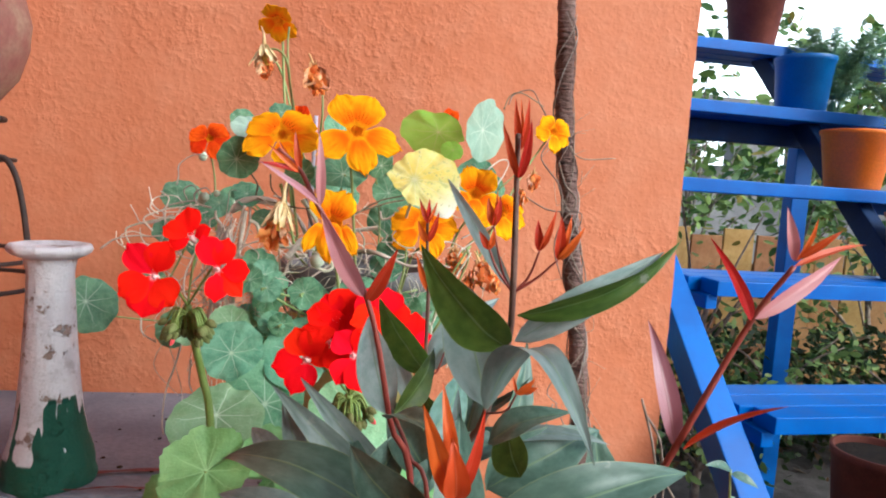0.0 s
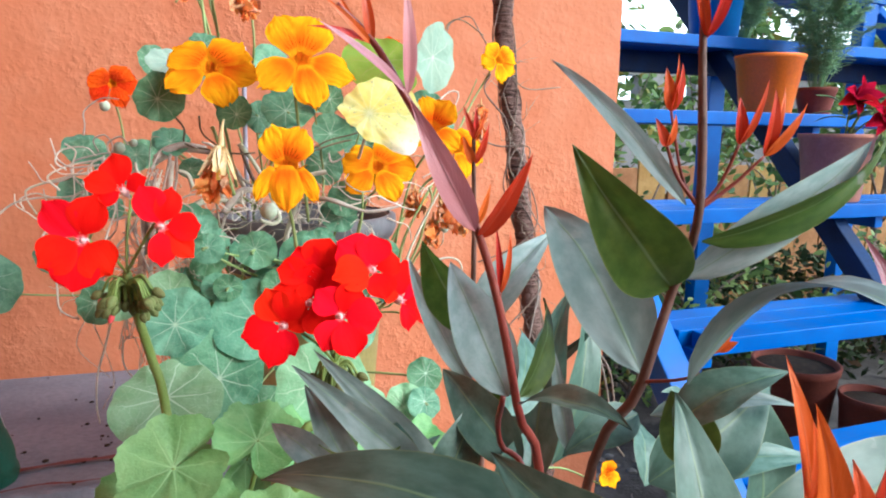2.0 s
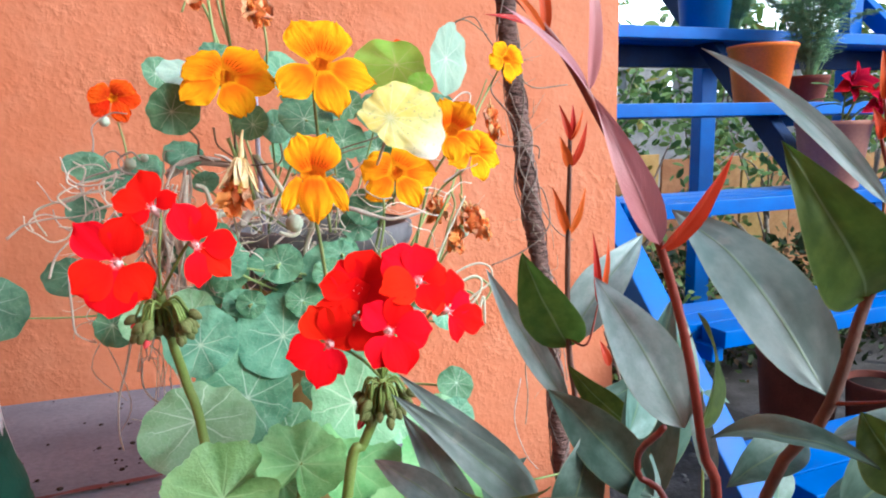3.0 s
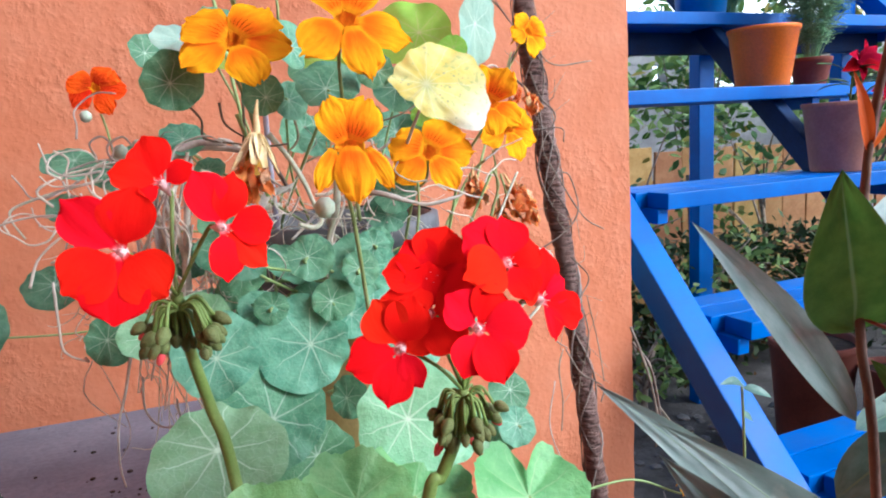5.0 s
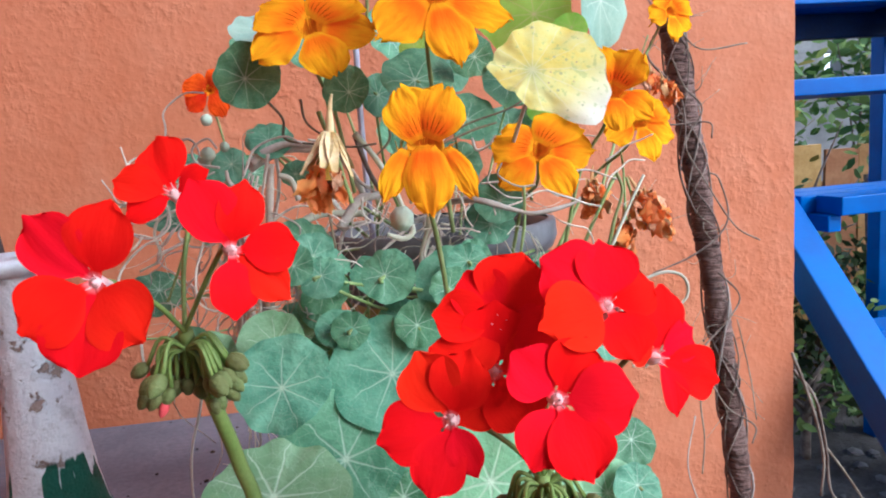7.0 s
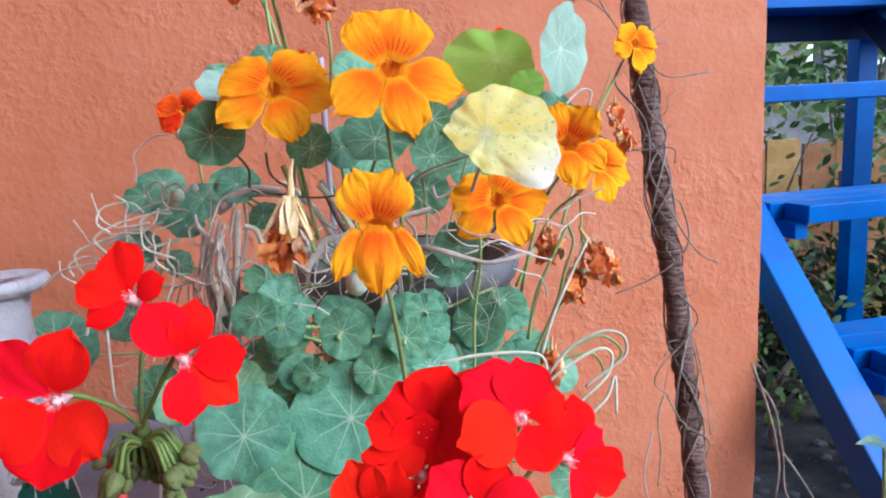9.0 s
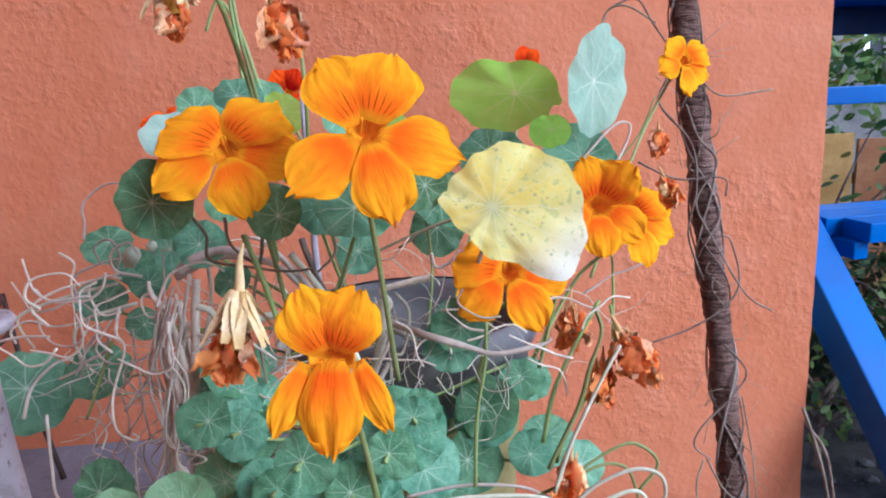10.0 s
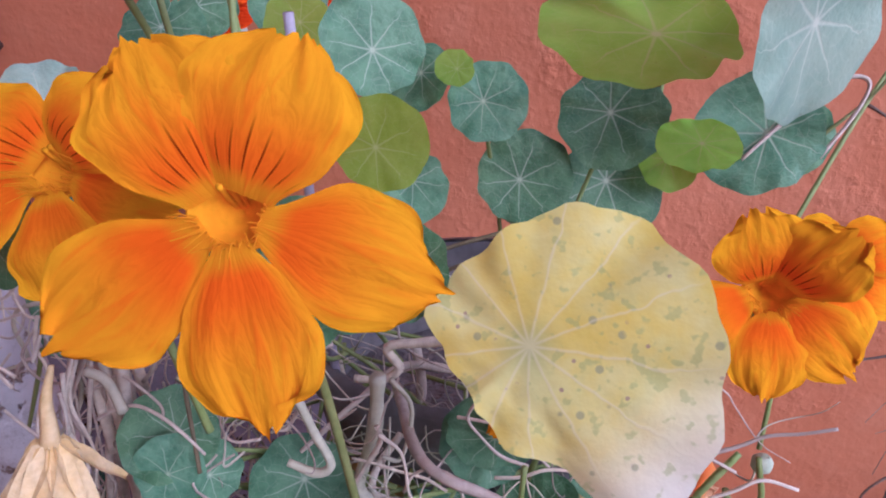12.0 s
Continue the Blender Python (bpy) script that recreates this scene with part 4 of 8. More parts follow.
pad(-0.156, 0.891, 1.257, 0.35, -0.89, 0.29, 0.0182, LIME_PAD)
pad(-0.176, 0.745, 1.097, 0.40, -0.53, 0.75, 0.0215, PAD)
pad(-0.125, 0.761, 1.063, 0.26, -0.54, 0.80, 0.0243, PAD)
pad(-0.160, 0.740, 1.080, 0.53, -0.42, 0.73, 0.0152, PAD)
pad(-0.176, 0.935, 1.261, 0.33, -0.84, 0.44, 0.0236, PAD)
pad(-0.233, 0.925, 1.262, 0.44, -0.79, 0.43, 0.0202, PAD)
pad(-0.030, 0.765, 1.009, 0.00, -0.85, 0.50, 0.0215, PAD)
pad(0.059, 0.790, 0.983, 0.25, -0.80, 0.50, 0.0180, PAD)
pad(-0.048, 0.735, 1.008, 0.10, -0.85, 0.50, 0.0170, PAD)
pad(-0.064, 0.700, 1.000, -0.05, -0.85, 0.52, 0.0220, PAD)
pad(-0.030, 0.720, 0.982, 0.15, -0.82, 0.55, 0.0200, PAD)
pad(-0.090, 0.690, 1.028, -0.10, -0.86, 0.50, 0.0190, PAD)
pad(-0.106, 0.680, 1.043, -0.10, -0.88, 0.45, 0.0165, PAD)
pad(-0.063, 0.840, 1.243, 0.21, -0.78, 0.59, 0.0092, LIME_PAD)

# the yellowed leaf
def yellow_mesh():
    """The stalk joins off its middle; one side runs out to a point."""
    verts, faces = [(0, 0, 0)], []
    nr, na = 16, 96
    turns = (-158, -129, -98, -68, -58, -50, -24, -3, 23, 61, 122, 171, 193, 202)
    reach = (0.4, 0.35, 0.5, 0.57, 0.83, 0.99, 0.95, 0.89, 0.86, 0.78, 0.5, 0.53, 0.43, 0.4)
    for i in range(1, nr + 1):
        for j in range(na):
            a = 2 * math.pi * j / na
            ux, uy = math.cos(a), math.sin(a)
            deg = math.degrees(a)
            edge = float(np.interp(deg if deg < 202 else deg - 360, turns, reach))
            edge *= 1 + 0.05 * noise.noise((2.5 * ux, 2.5 * uy, 8.8)) + 0.018 * math.sin(13 * a + 2 * math.sin(a)) + 0.015 * noise.noise((9 * ux, 9 * uy, 1.1))
            q = i / nr
            z = 0.1 * q * q * noise.noise((1.5 * ux, 1.5 * uy, 2.2)) - 0.08 * q * q * edge + 0.018 * q ** 3 * math.sin(11 * a + math.sin(2 * a)) + 0.02 * q * noise.noise((4 * q * ux, 4 * q * uy, 3.3))
            verts.append((edge * q * ux, edge * q * uy, z))
    for j in range(na):
        faces.append((0, 1 + j, 1 + (j + 1) % na))
    for i in range(nr - 1):
        for j in range(na):
            a, b = 1 + i * na + j, 1 + i * na + (j + 1) % na
            faces.append((a, a + na, b + na, b))
    return mesh_of("leaf", verts, faces)


yellow = part("leaf", yellow_mesh(), YELLOWED, nasturtium, "yellowed spotted leaf with a bleached tip", m=facing((-0.0195, 0.6790, 1.2020), (-0.1, -0.85, 0.42), 0.0545, 0) @ Matrix.Rotation(radians(90), 4, "X"))
part("stalk", tube("stalk", [(-0.0195, 0.6805, 1.201), (-0.018, 0.69, 1.193), (-0.02, 0.74, 1.16), (-0.04, 0.82, 1.06)], 0.0013, 0.0016), DRYSTALK, nasturtium)


# flowers
nasturtium_flower(nasturtium, (-0.0830, 0.6560, 1.2445), (0.2, -1, 0.42), 1.0, 0, "open", 1, root=(-0.075, 0.70, 1.10))
nasturtium_flower(nasturtium, (-0.1570, 0.6960, 1.2370), (-0.02, -1, 0.6), 1.02, -6, "wide", 2, root=(-0.14, 0.74, 1.13))
nasturtium_flower(nasturtium, (-0.1000, 0.5900, 1.1590), (0.02, -1, 0.28), 1.0, 2, "droop", 3, root=(-0.085, 0.64, 1.03))
nasturtium_flower(nasturtium, (-0.0010, 0.7460, 1.1490), (-0.05, -1, 0.5), 1.02, -14, "wide", 4, root=(-0.02, 0.78, 1.06))
nasturtium_flower(nasturtium, (0.0570, 0.7450, 1.1890), (-0.05, -1, 0.4), 0.98, 8, "loose", 5, root=(0.03, 0.80, 1.06))
nasturtium_flower(nasturtium, (0.1030, 0.8130, 1.1670), (0.3, -1, 0.45), 0.92, 5, "wide", 6, root=(0.03, 0.82, 1.06))
nasturtium_flower(nasturtium, (0.2160, 0.9850, 1.2880), (0.45, -1, 0.25), 0.85, 12, "wide", 7, root=(0.10, 0.90, 1.10))
nasturtium_flower(nasturtium, (-0.1736, 0.7858, 1.3732), (-0.15, -0.8, -0.45), 0.72, 10, "loose", 8, root=(-0.15, 0.77, 1.16))
nasturtium_flower(nasturtium, (-0.3050, 1.0850, 1.2450), (0.15, -1, 0.15), 0.85, -12, "wide", 9, SCARLET_TOP, SCARLET_LOW, root=(-0.29, 1.08, 1.10))
nasturtium_flower(nasturtium, (0.0460, 0.9200, 1.2860), (0.3, -1, 0.35), 0.5, 20, "loose", 10, SCARLET_TOP, SCARLET_LOW, root=(0.03, 0.9, 1.10))
nasturtium_flower(nasturtium, (-0.1630, 0.9790, 1.2740), (0.1, -1, 0.3), 0.7, 0, "loose", 11, SCARLET_TOP, SCARLET_LOW, root=(-0.12, 0.93, 1.10))
nasturtium_flower(nasturtium, (0.3400, 0.8350, 0.7150), (0.2, -0.9, 0.6), 0.6, 0, "loose", 12, root=(0.2, 0.86, 0.72))


def calyx_mesh(size, seed, straw):
    """A ribbed dry cone with a ragged open foot and a drawn-out spur on top."""
    verts, faces = [], []
    nz, na = 12, 28
    for i in range(nz + 1):
        q = i / nz
        r = (0.0007 + 0.0016 * q if q < 0.45 else 0.0014 + (0.0062 if straw else 0.0035) * ((q - 0.45) / 0.55) ** 1.4) * size
        for j in range(na):
            a = 2 * math.pi * j / na
            rag = 0.006 * q ** 4 * noise.noise((2 * math.cos(a), 2 * math.sin(a), seed)) + 0.012 * q ** 5 * math.sin(5 * a)
            k = r * (1 + 0.22 * q * math.sin(9 * a) + 0.3 * q * noise.noise((2 * math.cos(a), 2 * math.sin(a), seed + 3 * q)))
            z = (0.042 if straw else 0.02) * (0.92 - q) + rag
            verts.append((k * math.cos(a) + size * 0.004 * (1 - q) ** 2 * math.sin(seed), k * math.sin(a), z * size))
    for i in range(nz):
        for j in range(na):
            t = (j + 1) % na
            faces.append((i * na + j, i * na + t, (i + 1) * na + t, (i + 1) * na + j))
    return mesh_of("withered_flower", verts, faces)


def crumpled_mesh(length, width, seed):
    """A shrivelled petal: a strip folded and twisted along local -Z."""
    def f(u, v):
        s = v - 0.5
        w = width * (0.35 + 0.75 * math.sin(math.pi * min(1, 0.15 + 0.85 * u)))
        twist = 1.6 * u * noise.noise((seed, 0.3, 0)) + 0.9 * math.sin(5 * s + seed)
        p = Vector((w * s * math.cos(twist), w * s * math.sin(twist), -length * u))
        p += 0.22 * width * noise.noise_vector((3.2 * u, 3.2 * s, seed)) + 0.16 * width * noise.noise_vector((8 * u, 8 * s, seed + 5))
        return p
    return sheet("petal", f, 14, 10)


def sepal_mesh(length, width, out, seed):
    """A dry strip that hangs from the spur along local -Z and spreads outwards along local X."""
    def f(u, v):
        q = v - 0.5
        w = width * (0.35 + 0.75 * math.sin(math.pi * min(1.0, 0.12 + 0.8 * u)) * (1 - 0.55 * u))
        x = 0.002 + out * u ** 1.2 + 0.25 * w * (4 * q * q) + 0.0012 * noise.noise((3 * u, 2 * q, seed))
        return (x, w * q + 0.003 * u * noise.noise((2 * u, seed, 0)), -length * u)
    return sheet("sepal", f, 12, 6)


def withered(at, size, seed, straw=False, hang=(0, -0.2, -1), petals=6):
    """A dried flower with shrivelled petals; some still hang in a straw-coloured calyx on its spur."""
    at = Vector(at)
    down = Vector(hang).normalized()
    m = Matrix.Translation(at) @ (-down).to_track_quat("Z", "Y").to_matrix().to_4x4()
    r = random.Random(seed)
    low = 0.007 * size if straw else 0.002 * size
    if straw:
        body = tube("withered_flower", [(0.003 * size, 0, 0.056 * size), (0.001 * size, 0.001, 0.045 * size), (0, 0, 0.034 * size), (0, 0, 0.02 * size)], 0.0008 * size, 0.0036 * size, 10, 6, 0.15)
        cup = part("withered_flower", body, STRAW, nasturtium, "dried flower with a straw calyx", m=m)
        part("throat", lathe("throat", [(0.0025 * size, 0.026 * size), (0.0055 * size, 0.012 * size), (0.0075 * size, 0.0)], 16, 0.25), OCHRE, cup, "dry ochre throat")
        for k in range(10):
            turn = Matrix.Translation((0, 0, 0.031 * size)) @ Matrix.Rotation(0.63 * k + r.uniform(-0.2, 0.2), 4, "Z")
            part("sepal", sepal_mesh(size * r.uniform(0.02, 0.03), 0.0095 * size, size * r.uniform(0.009, 0.021), seed + k), STRAW, cup, m=turn)
    else:
        cup = part("withered_flower", calyx_mesh(size, seed, False), DRYCUP, nasturtium, "shrivelled orange-brown flower", m=m)
    for k in range(petals):
        a = 2 * math.pi * k / petals + r.uniform(-0.4, 0.4)
        tilt = Matrix.Rotation(a, 4, "Z") @ Matrix.Rotation(radians(r.uniform(5, 48)), 4, "Y")
        local = Matrix.Translation((0.004 * size * math.cos(a), 0.004 * size * math.sin(a), low)) @ tilt
        part("petal", crumpled_mesh(size * r.uniform(0.017, 0.03), size * r.uniform(0.014, 0.022), seed + 3.7 * k), DRYPETAL if k % 4 else DRYBROWN, cup, m=local)


withered((-0.1555, 0.655, 1.1435), 0.92, 3, True, (-0.2, -0.1, -1), 7)
withered((0.0380, 0.7400, 1.1190), 0.95, 5, hang=(0.05, -0.3, -1))
withered((0.0630, 0.7080, 1.1100), 1.05, 8, False, (0.25, -0.35, -1), 9)
withered((0.0500, 0.7120, 1.0900), 0.9, 9, hang=(-0.2, -0.2, -1))
withered((0.0760, 0.7100, 1.1000), 0.8, 10, hang=(0.3, -0.2, -1))
withered((-0.1760, 0.6990, 1.3060), 0.72, 12, True, (0.12, -0.1, -1), 8)
withered((-0.1290, 0.7250, 1.3100), 1.05, 14, hang=(0.15, -0.3, -1), petals=8)
withered((0.1920, 0.9800, 1.2180), 0.9, 16)
withered((0.0285, 0.7070, 1.0300), 0.9, 18)
withered((0.1210, 0.7900, 1.1950), 0.7, 20, hang=(0.2, -0.3, -1))


def seed_bud(at, r):
    me = lathe("bud", [(0.0005, 0.0), (r * 0.7, r * 0.3), (r, r), (r * 0.75, r * 1.7), (0.0005, r * 2.1)], 14, 0.1)
    part("bud", me, PALE_BUD, nasturtium, "pale green seed pod", m=pose(*at, 15, 20, 0))


PALE_BUD = worn("pale_pod", (0.52, 0.6, 0.45), (0.6, 0.68, 0.55), 150, 0.6, 0.2, 500, 0.3)
for at, r in (((-0.1153, 0.6256, 1.113), 0.0072), ((0.0842, 0.7918, 1.072), 0.005), ((-0.2539, 0.7974, 1.16), 0.006), ((-0.2589, 0.8054, 1.155), 0.005), ((-0.2399, 0.7979, 1.167), 0.004), ((-0.3367, 1.1847, 1.21), 0.008)):
    seed_bud(at, r)


def vine(points, r0, r1, material):
    part("vine", tube("vine", points, r0, r1, 7, 6, 0.25), material, nasturtium)


vine([(-0.2186, 0.7786, 1.1525), (-0.1932, 0.7776, 1.1642), (-0.1667, 0.7740, 1.1627), (-0.1473, 0.7701, 1.1549), (-0.1363, 0.7858, 1.1362), (-0.1168, 0.8009, 1.1205)], 0.0034, 0.0011, DRYSTALK)
vine([(-0.0806, 0.7744, 1.1124), (-0.0582, 0.7217, 1.1197), (-0.0296, 0.7164, 1.1105), (-0.0131, 0.7136, 1.1067), (0.0124, 0.7113, 1.1114), (0.0190, 0.7112, 1.1152)], 0.0026, 0.0011, DRYSTALK)
vine([(-0.2079, 0.7524, 1.0730), (-0.2144, 0.7581, 1.0993), (-0.2228, 0.7648, 1.1301), (-0.2326, 0.7685, 1.1436), (-0.2341, 0.7703, 1.1524)], 0.003, 0.0011, DRYSTALK)
vine([(-0.2174, 0.7537, 1.0735), (-0.2216, 0.7574, 1.0911), (-0.2264, 0.7621, 1.1130), (-0.2268, 0.7661, 1.1346)], 0.0032, 0.0011, DRYSTALK)
vine([(-0.2224, 0.7426, 1.0123), (-0.2234, 0.7519, 1.0560), (-0.2193, 0.7593, 1.0922), (-0.2142, 0.7635, 1.1138), (-0.2179, 0.7699, 1.1431)], 0.0027, 0.0011, DRYSTALK)
vine([(-0.2164, 0.7512, 1.0064), (-0.2160, 0.7590, 1.0435), (-0.2290, 0.7671, 1.0776), (-0.2307, 0.7744, 1.1112), (-0.2222, 0.7768, 1.1257)], 0.003, 0.0011, DRYSTALK)
vine([(-0.2103, 0.7523, 1.0135), (-0.2117, 0.7602, 1.0508), (-0.2129, 0.7690, 1.0918), (-0.2184, 0.7765, 1.1255)], 0.0022, 0.0011, DRYSTALK)
vine([(-0.1330, 0.8206, 1.1210), (-0.1440, 0.7962, 1.1472), (-0.1626, 0.8018, 1.1674), (-0.1742, 0.8036, 1.1719)], 0.003, 0.0011, DRYSTALK)
vine([(-0.0637, 0.8432, 1.0751), (-0.0859, 0.8079, 1.0999), (-0.1029, 0.7839, 1.0947), (-0.1235, 0.7575, 1.0831)], 0.0028, 0.0011, DRYSTALK)
vine([(-0.1238, 0.8467, 1.0966), (-0.1521, 0.8439, 1.0939), (-0.1628, 0.8342, 1.0673), (-0.1770, 0.8306, 1.0592)], 0.0027, 0.0011, DRYSTALK)
vine([(-0.1661, 0.8534, 1.1244), (-0.1520, 0.8473, 1.1039), (-0.1344, 0.8415, 1.0834), (-0.1176, 0.8135, 1.0599)], 0.0027, 0.0011, DRYSTALK)
vine([(-0.0838, 0.8294, 1.1006), (-0.0805, 0.8188, 1.0686), (-0.1042, 0.8083, 1.0420), (-0.1177, 0.8048, 1.0343)], 0.003, 0.0011, DRYSTALK)
vine([(-0.0817, 0.7802, 1.0799), (-0.0939, 0.7727, 1.0600), (-0.0909, 0.7690, 1.0484), (-0.0666, 0.7704, 1.0479), (-0.0606, 0.7658, 1.0334)], 0.002, 0.0011, DRYSTALK)
vine([(-0.1965, 0.7438, 1.2007), (-0.1854, 0.7396, 1.1858), (-0.1845, 0.7369, 1.1715), (-0.1624, 0.7331, 1.1662), (-0.1380, 0.7294, 1.1627), (-0.1215, 0.7275, 1.1638)], 0.001, 0.0008, DARKSTALK)
vine([(-0.1709, 0.7297, 1.1975), (-0.1682, 0.7264, 1.1814), (-0.1531, 0.7221, 1.1685)], 0.001, 0.0008, DARKSTALK)
vine([(-0.1522, 0.7483, 1.2000), (-0.1546, 0.7433, 1.1710), (-0.1611, 0.7388, 1.1423), (-0.1568, 0.7290, 1.0921)], 0.0012, 0.0009, DARKSTALK)
vine([(-0.1116, 0.7608, 1.1842), (-0.1108, 0.7575, 1.1669), (-0.1227, 0.7567, 1.1546)], 0.0012, 0.0009, DARKSTALK)
vine([(-0.0696, 0.7822, 1.1621), (-0.0478, 0.7817, 1.1746), (-0.0148, 0.7793, 1.1841), (0.0045, 0.7788, 1.1944)], 0.001, 0.0008, DARKSTALK)
vine([(-0.0978, 0.8235, 1.1463), (-0.0718, 0.8240, 1.1575), (-0.0373, 0.8242, 1.1704), (-0.0159, 0.8238, 1.1756)], 0.0012, 0.0009, DARKSTALK)
vine([(0.0126, 0.6975, 1.0365), (0.0323, 0.7017, 1.0728), (0.0406, 0.7051, 1.0973), (0.0485, 0.7079, 1.1177), (0.0455, 0.7110, 1.1324)], 0.0014, 0.0012, STALK)
vine([(-0.0322, 0.7013, 1.0266), (-0.0289, 0.7085, 1.0681), (-0.0220, 0.7137, 1.1009), (-0.0200, 0.7180, 1.1258)], 0.0013, 0.0011, STALK)
vine([(0.0142, 0.7189, 1.0428), (0.0235, 0.7240, 1.0769), (0.0415, 0.7280, 1.1105), (0.0541, 0.7302, 1.1314)], 0.0016, 0.0013, STALK)
vine([(0.0225, 0.7181, 1.0281), (0.0330, 0.7225, 1.0525), (0.0529, 0.7269, 1.0800), (0.0653, 0.7312, 1.1043), (0.0630, 0.7359, 1.1258)], 0.0013, 0.0011, STALK)
vine([(0.0049, 0.7060, 1.0132), (0.0248, 0.7062, 1.0210), (0.0469, 0.7077, 1.0356), (0.0686, 0.7078, 1.0433), (0.0838, 0.7040, 1.0304), (0.0703, 0.7014, 1.0137)], 0.0012, 0.001, STALK)
vine([(0.0174, 0.7057, 1.0161), (0.0466, 0.7067, 1.0304), (0.0641, 0.7049, 1.0278), (0.0701, 0.7007, 1.0102)], 0.0012, 0.001, STALK)
vine([(-0.0745, 0.7125, 1.0168), (-0.0388, 0.7110, 1.0221), (-0.0036, 0.7080, 1.0198), (0.0154, 0.7050, 1.0120)], 0.0012, 0.001, DRYSTALK)
vine([(0.0855, 0.7963, 1.0800), (0.0886, 0.8065, 1.1295), (0.0875, 0.8101, 1.1460)], 0.0012, 0.001, STALK)
vine([(0.0748, 0.8727, 1.1956), (0.0947, 0.8759, 1.2175), (0.1143, 0.8782, 1.2347), (0.1259, 0.8772, 1.2342), (0.1227, 0.8746, 1.2207), (0.1097, 0.8708, 1.1986)], 0.001, 0.001, DRYSTALK)
vine([(0.1237, 0.9200, 1.1936), (0.1508, 0.9241, 1.2221), (0.1681, 0.9300, 1.2561)], 0.001, 0.0008, STALK)
vine([(-0.1457, 0.8089, 1.2087), (-0.1586, 0.8207, 1.2684), (-0.1716, 0.8303, 1.3148), (-0.1848, 0.8356, 1.3345), (-0.1950, 0.8338, 1.3143)], 0.0016, 0.0012, STALK)
vine([(-0.1501, 0.7496, 1.2412), (-0.1506, 0.7443, 1.2663), (-0.1539, 0.7294, 1.2932), (-0.1559, 0.7128, 1.3124), (-0.1627, 0.7161, 1.3246), (-0.1737, 0.7182, 1.3272), (-0.1821, 0.7179, 1.3193)], 0.0015, 0.0012, STALK)
vine([(-0.1505, 0.7694, 1.2367), (-0.1507, 0.7550, 1.2686), (-0.1582, 0.7629, 1.3041), (-0.1619, 0.7707, 1.3414), (-0.1614, 0.7747, 1.3628)], 0.0013, 0.0011, STALK)
vine([(-0.1219, 0.7548, 1.2356), (-0.1190, 0.7397, 1.2666), (-0.1199, 0.7443, 1.2896), (-0.1184, 0.7380, 1.3111)], 0.0013, 0.0011, STALK)
vine([(0.1532, 1.0476, 1.3225), (0.1635, 1.0516, 1.3452), (0.1844, 1.0512, 1.3500), (0.2331, 1.0961, 1.3369)], 0.0011, 0.001, DARKSTALK)
vine([(0.2317, 0.9701, 0.8218), (0.2184, 0.9643, 0.7624), (0.2313, 0.9520, 0.7089), (0.2473, 0.9437, 0.6853)], 0.0009, 0.0007, DRYSTALK)
vine([(-0.2301, 0.7678, 1.1363), (-0.2348, 0.7630, 1.1081), (-0.2445, 0.7618, 1.0946), (-0.2398, 0.7523, 1.0490), (-0.2280, 0.7500, 1.0456), (-0.2457, 0.7406, 0.9838)], 0.00085, 0.0006, DRYSTALK)
vine([(-0.2115, 0.7310, 1.1356), (-0.2122, 0.7265, 1.1118), (-0.2039, 0.7220, 1.0948), (-0.2117, 0.7154, 1.0545), (-0.2027, 0.7115, 1.0409), (-0.2062, 0.7081, 1.0207)], 0.00102, 0.0006, DRYSTALK)
vine([(-0.2072, 0.7353, 1.1398), (-0.2131, 0.7322, 1.1191), (-0.2028, 0.7262, 1.0957), (-0.2132, 0.7195, 1.0536), (-0.2064, 0.7160, 1.0404), (-0.2160, 0.7090, 0.9967)], 0.00085, 0.0006, DRYSTALK)
vine([(-0.2100, 0.7637, 1.1251), (-0.2183, 0.7600, 1.0996), (-0.2300, 0.7564, 1.0721), (-0.2322, 0.7503, 1.0387), (-0.2384, 0.7472, 1.0180), (-0.2168, 0.7430, 1.0128)], 0.00102, 0.0006, DRYSTALK)
vine([(-0.2159, 0.7621, 1.1496), (-0.2271, 0.7582, 1.1209), (-0.2237, 0.7549, 1.1065), (-0.2189, 0.7470, 1.0692), (-0.2142, 0.7447, 1.0604), (-0.2217, 0.7416, 1.0388)], 0.00085, 0.0006, DRYSTALK)
vine([(-0.2268, 0.7586, 1.1340), (-0.2305, 0.7550, 1.1127), (-0.2296, 0.7510, 1.0924), (-0.2296, 0.7441, 1.0567), (-0.2476, 0.7445, 1.0451), (-0.2454, 0.7345, 0.9951)], 0.00102, 0.0006, DRYSTALK)
vine([(-0.2060, 0.7355, 1.1473), (-0.2146, 0.7317, 1.1211), (-0.2126, 0.7278, 1.1020), (-0.2184, 0.7210, 1.0624), (-0.1951, 0.7157, 1.0527), (-0.2036, 0.7161, 1.0481)], 0.00102, 0.0006, DRYSTALK)
vine([(-0.2613, 0.7454, 1.1514), (-0.2735, 0.7468, 1.1497), (-0.2861, 0.7485, 1.1492), (-0.2961, 0.7512, 1.1555), (-0.2997, 0.7536, 1.1650), (-0.3024, 0.7559, 1.1748)], 0.00094, 0.0006, DRYSTALK)
vine([(-0.2428, 0.7699, 1.1006), (-0.2553, 0.7710, 1.0966), (-0.2687, 0.7731, 1.0977), (-0.2764, 0.7759, 1.1064), (-0.2710, 0.7770, 1.1162), (-0.2640, 0.7779, 1.1259)], 0.00094, 0.0006, DRYSTALK)
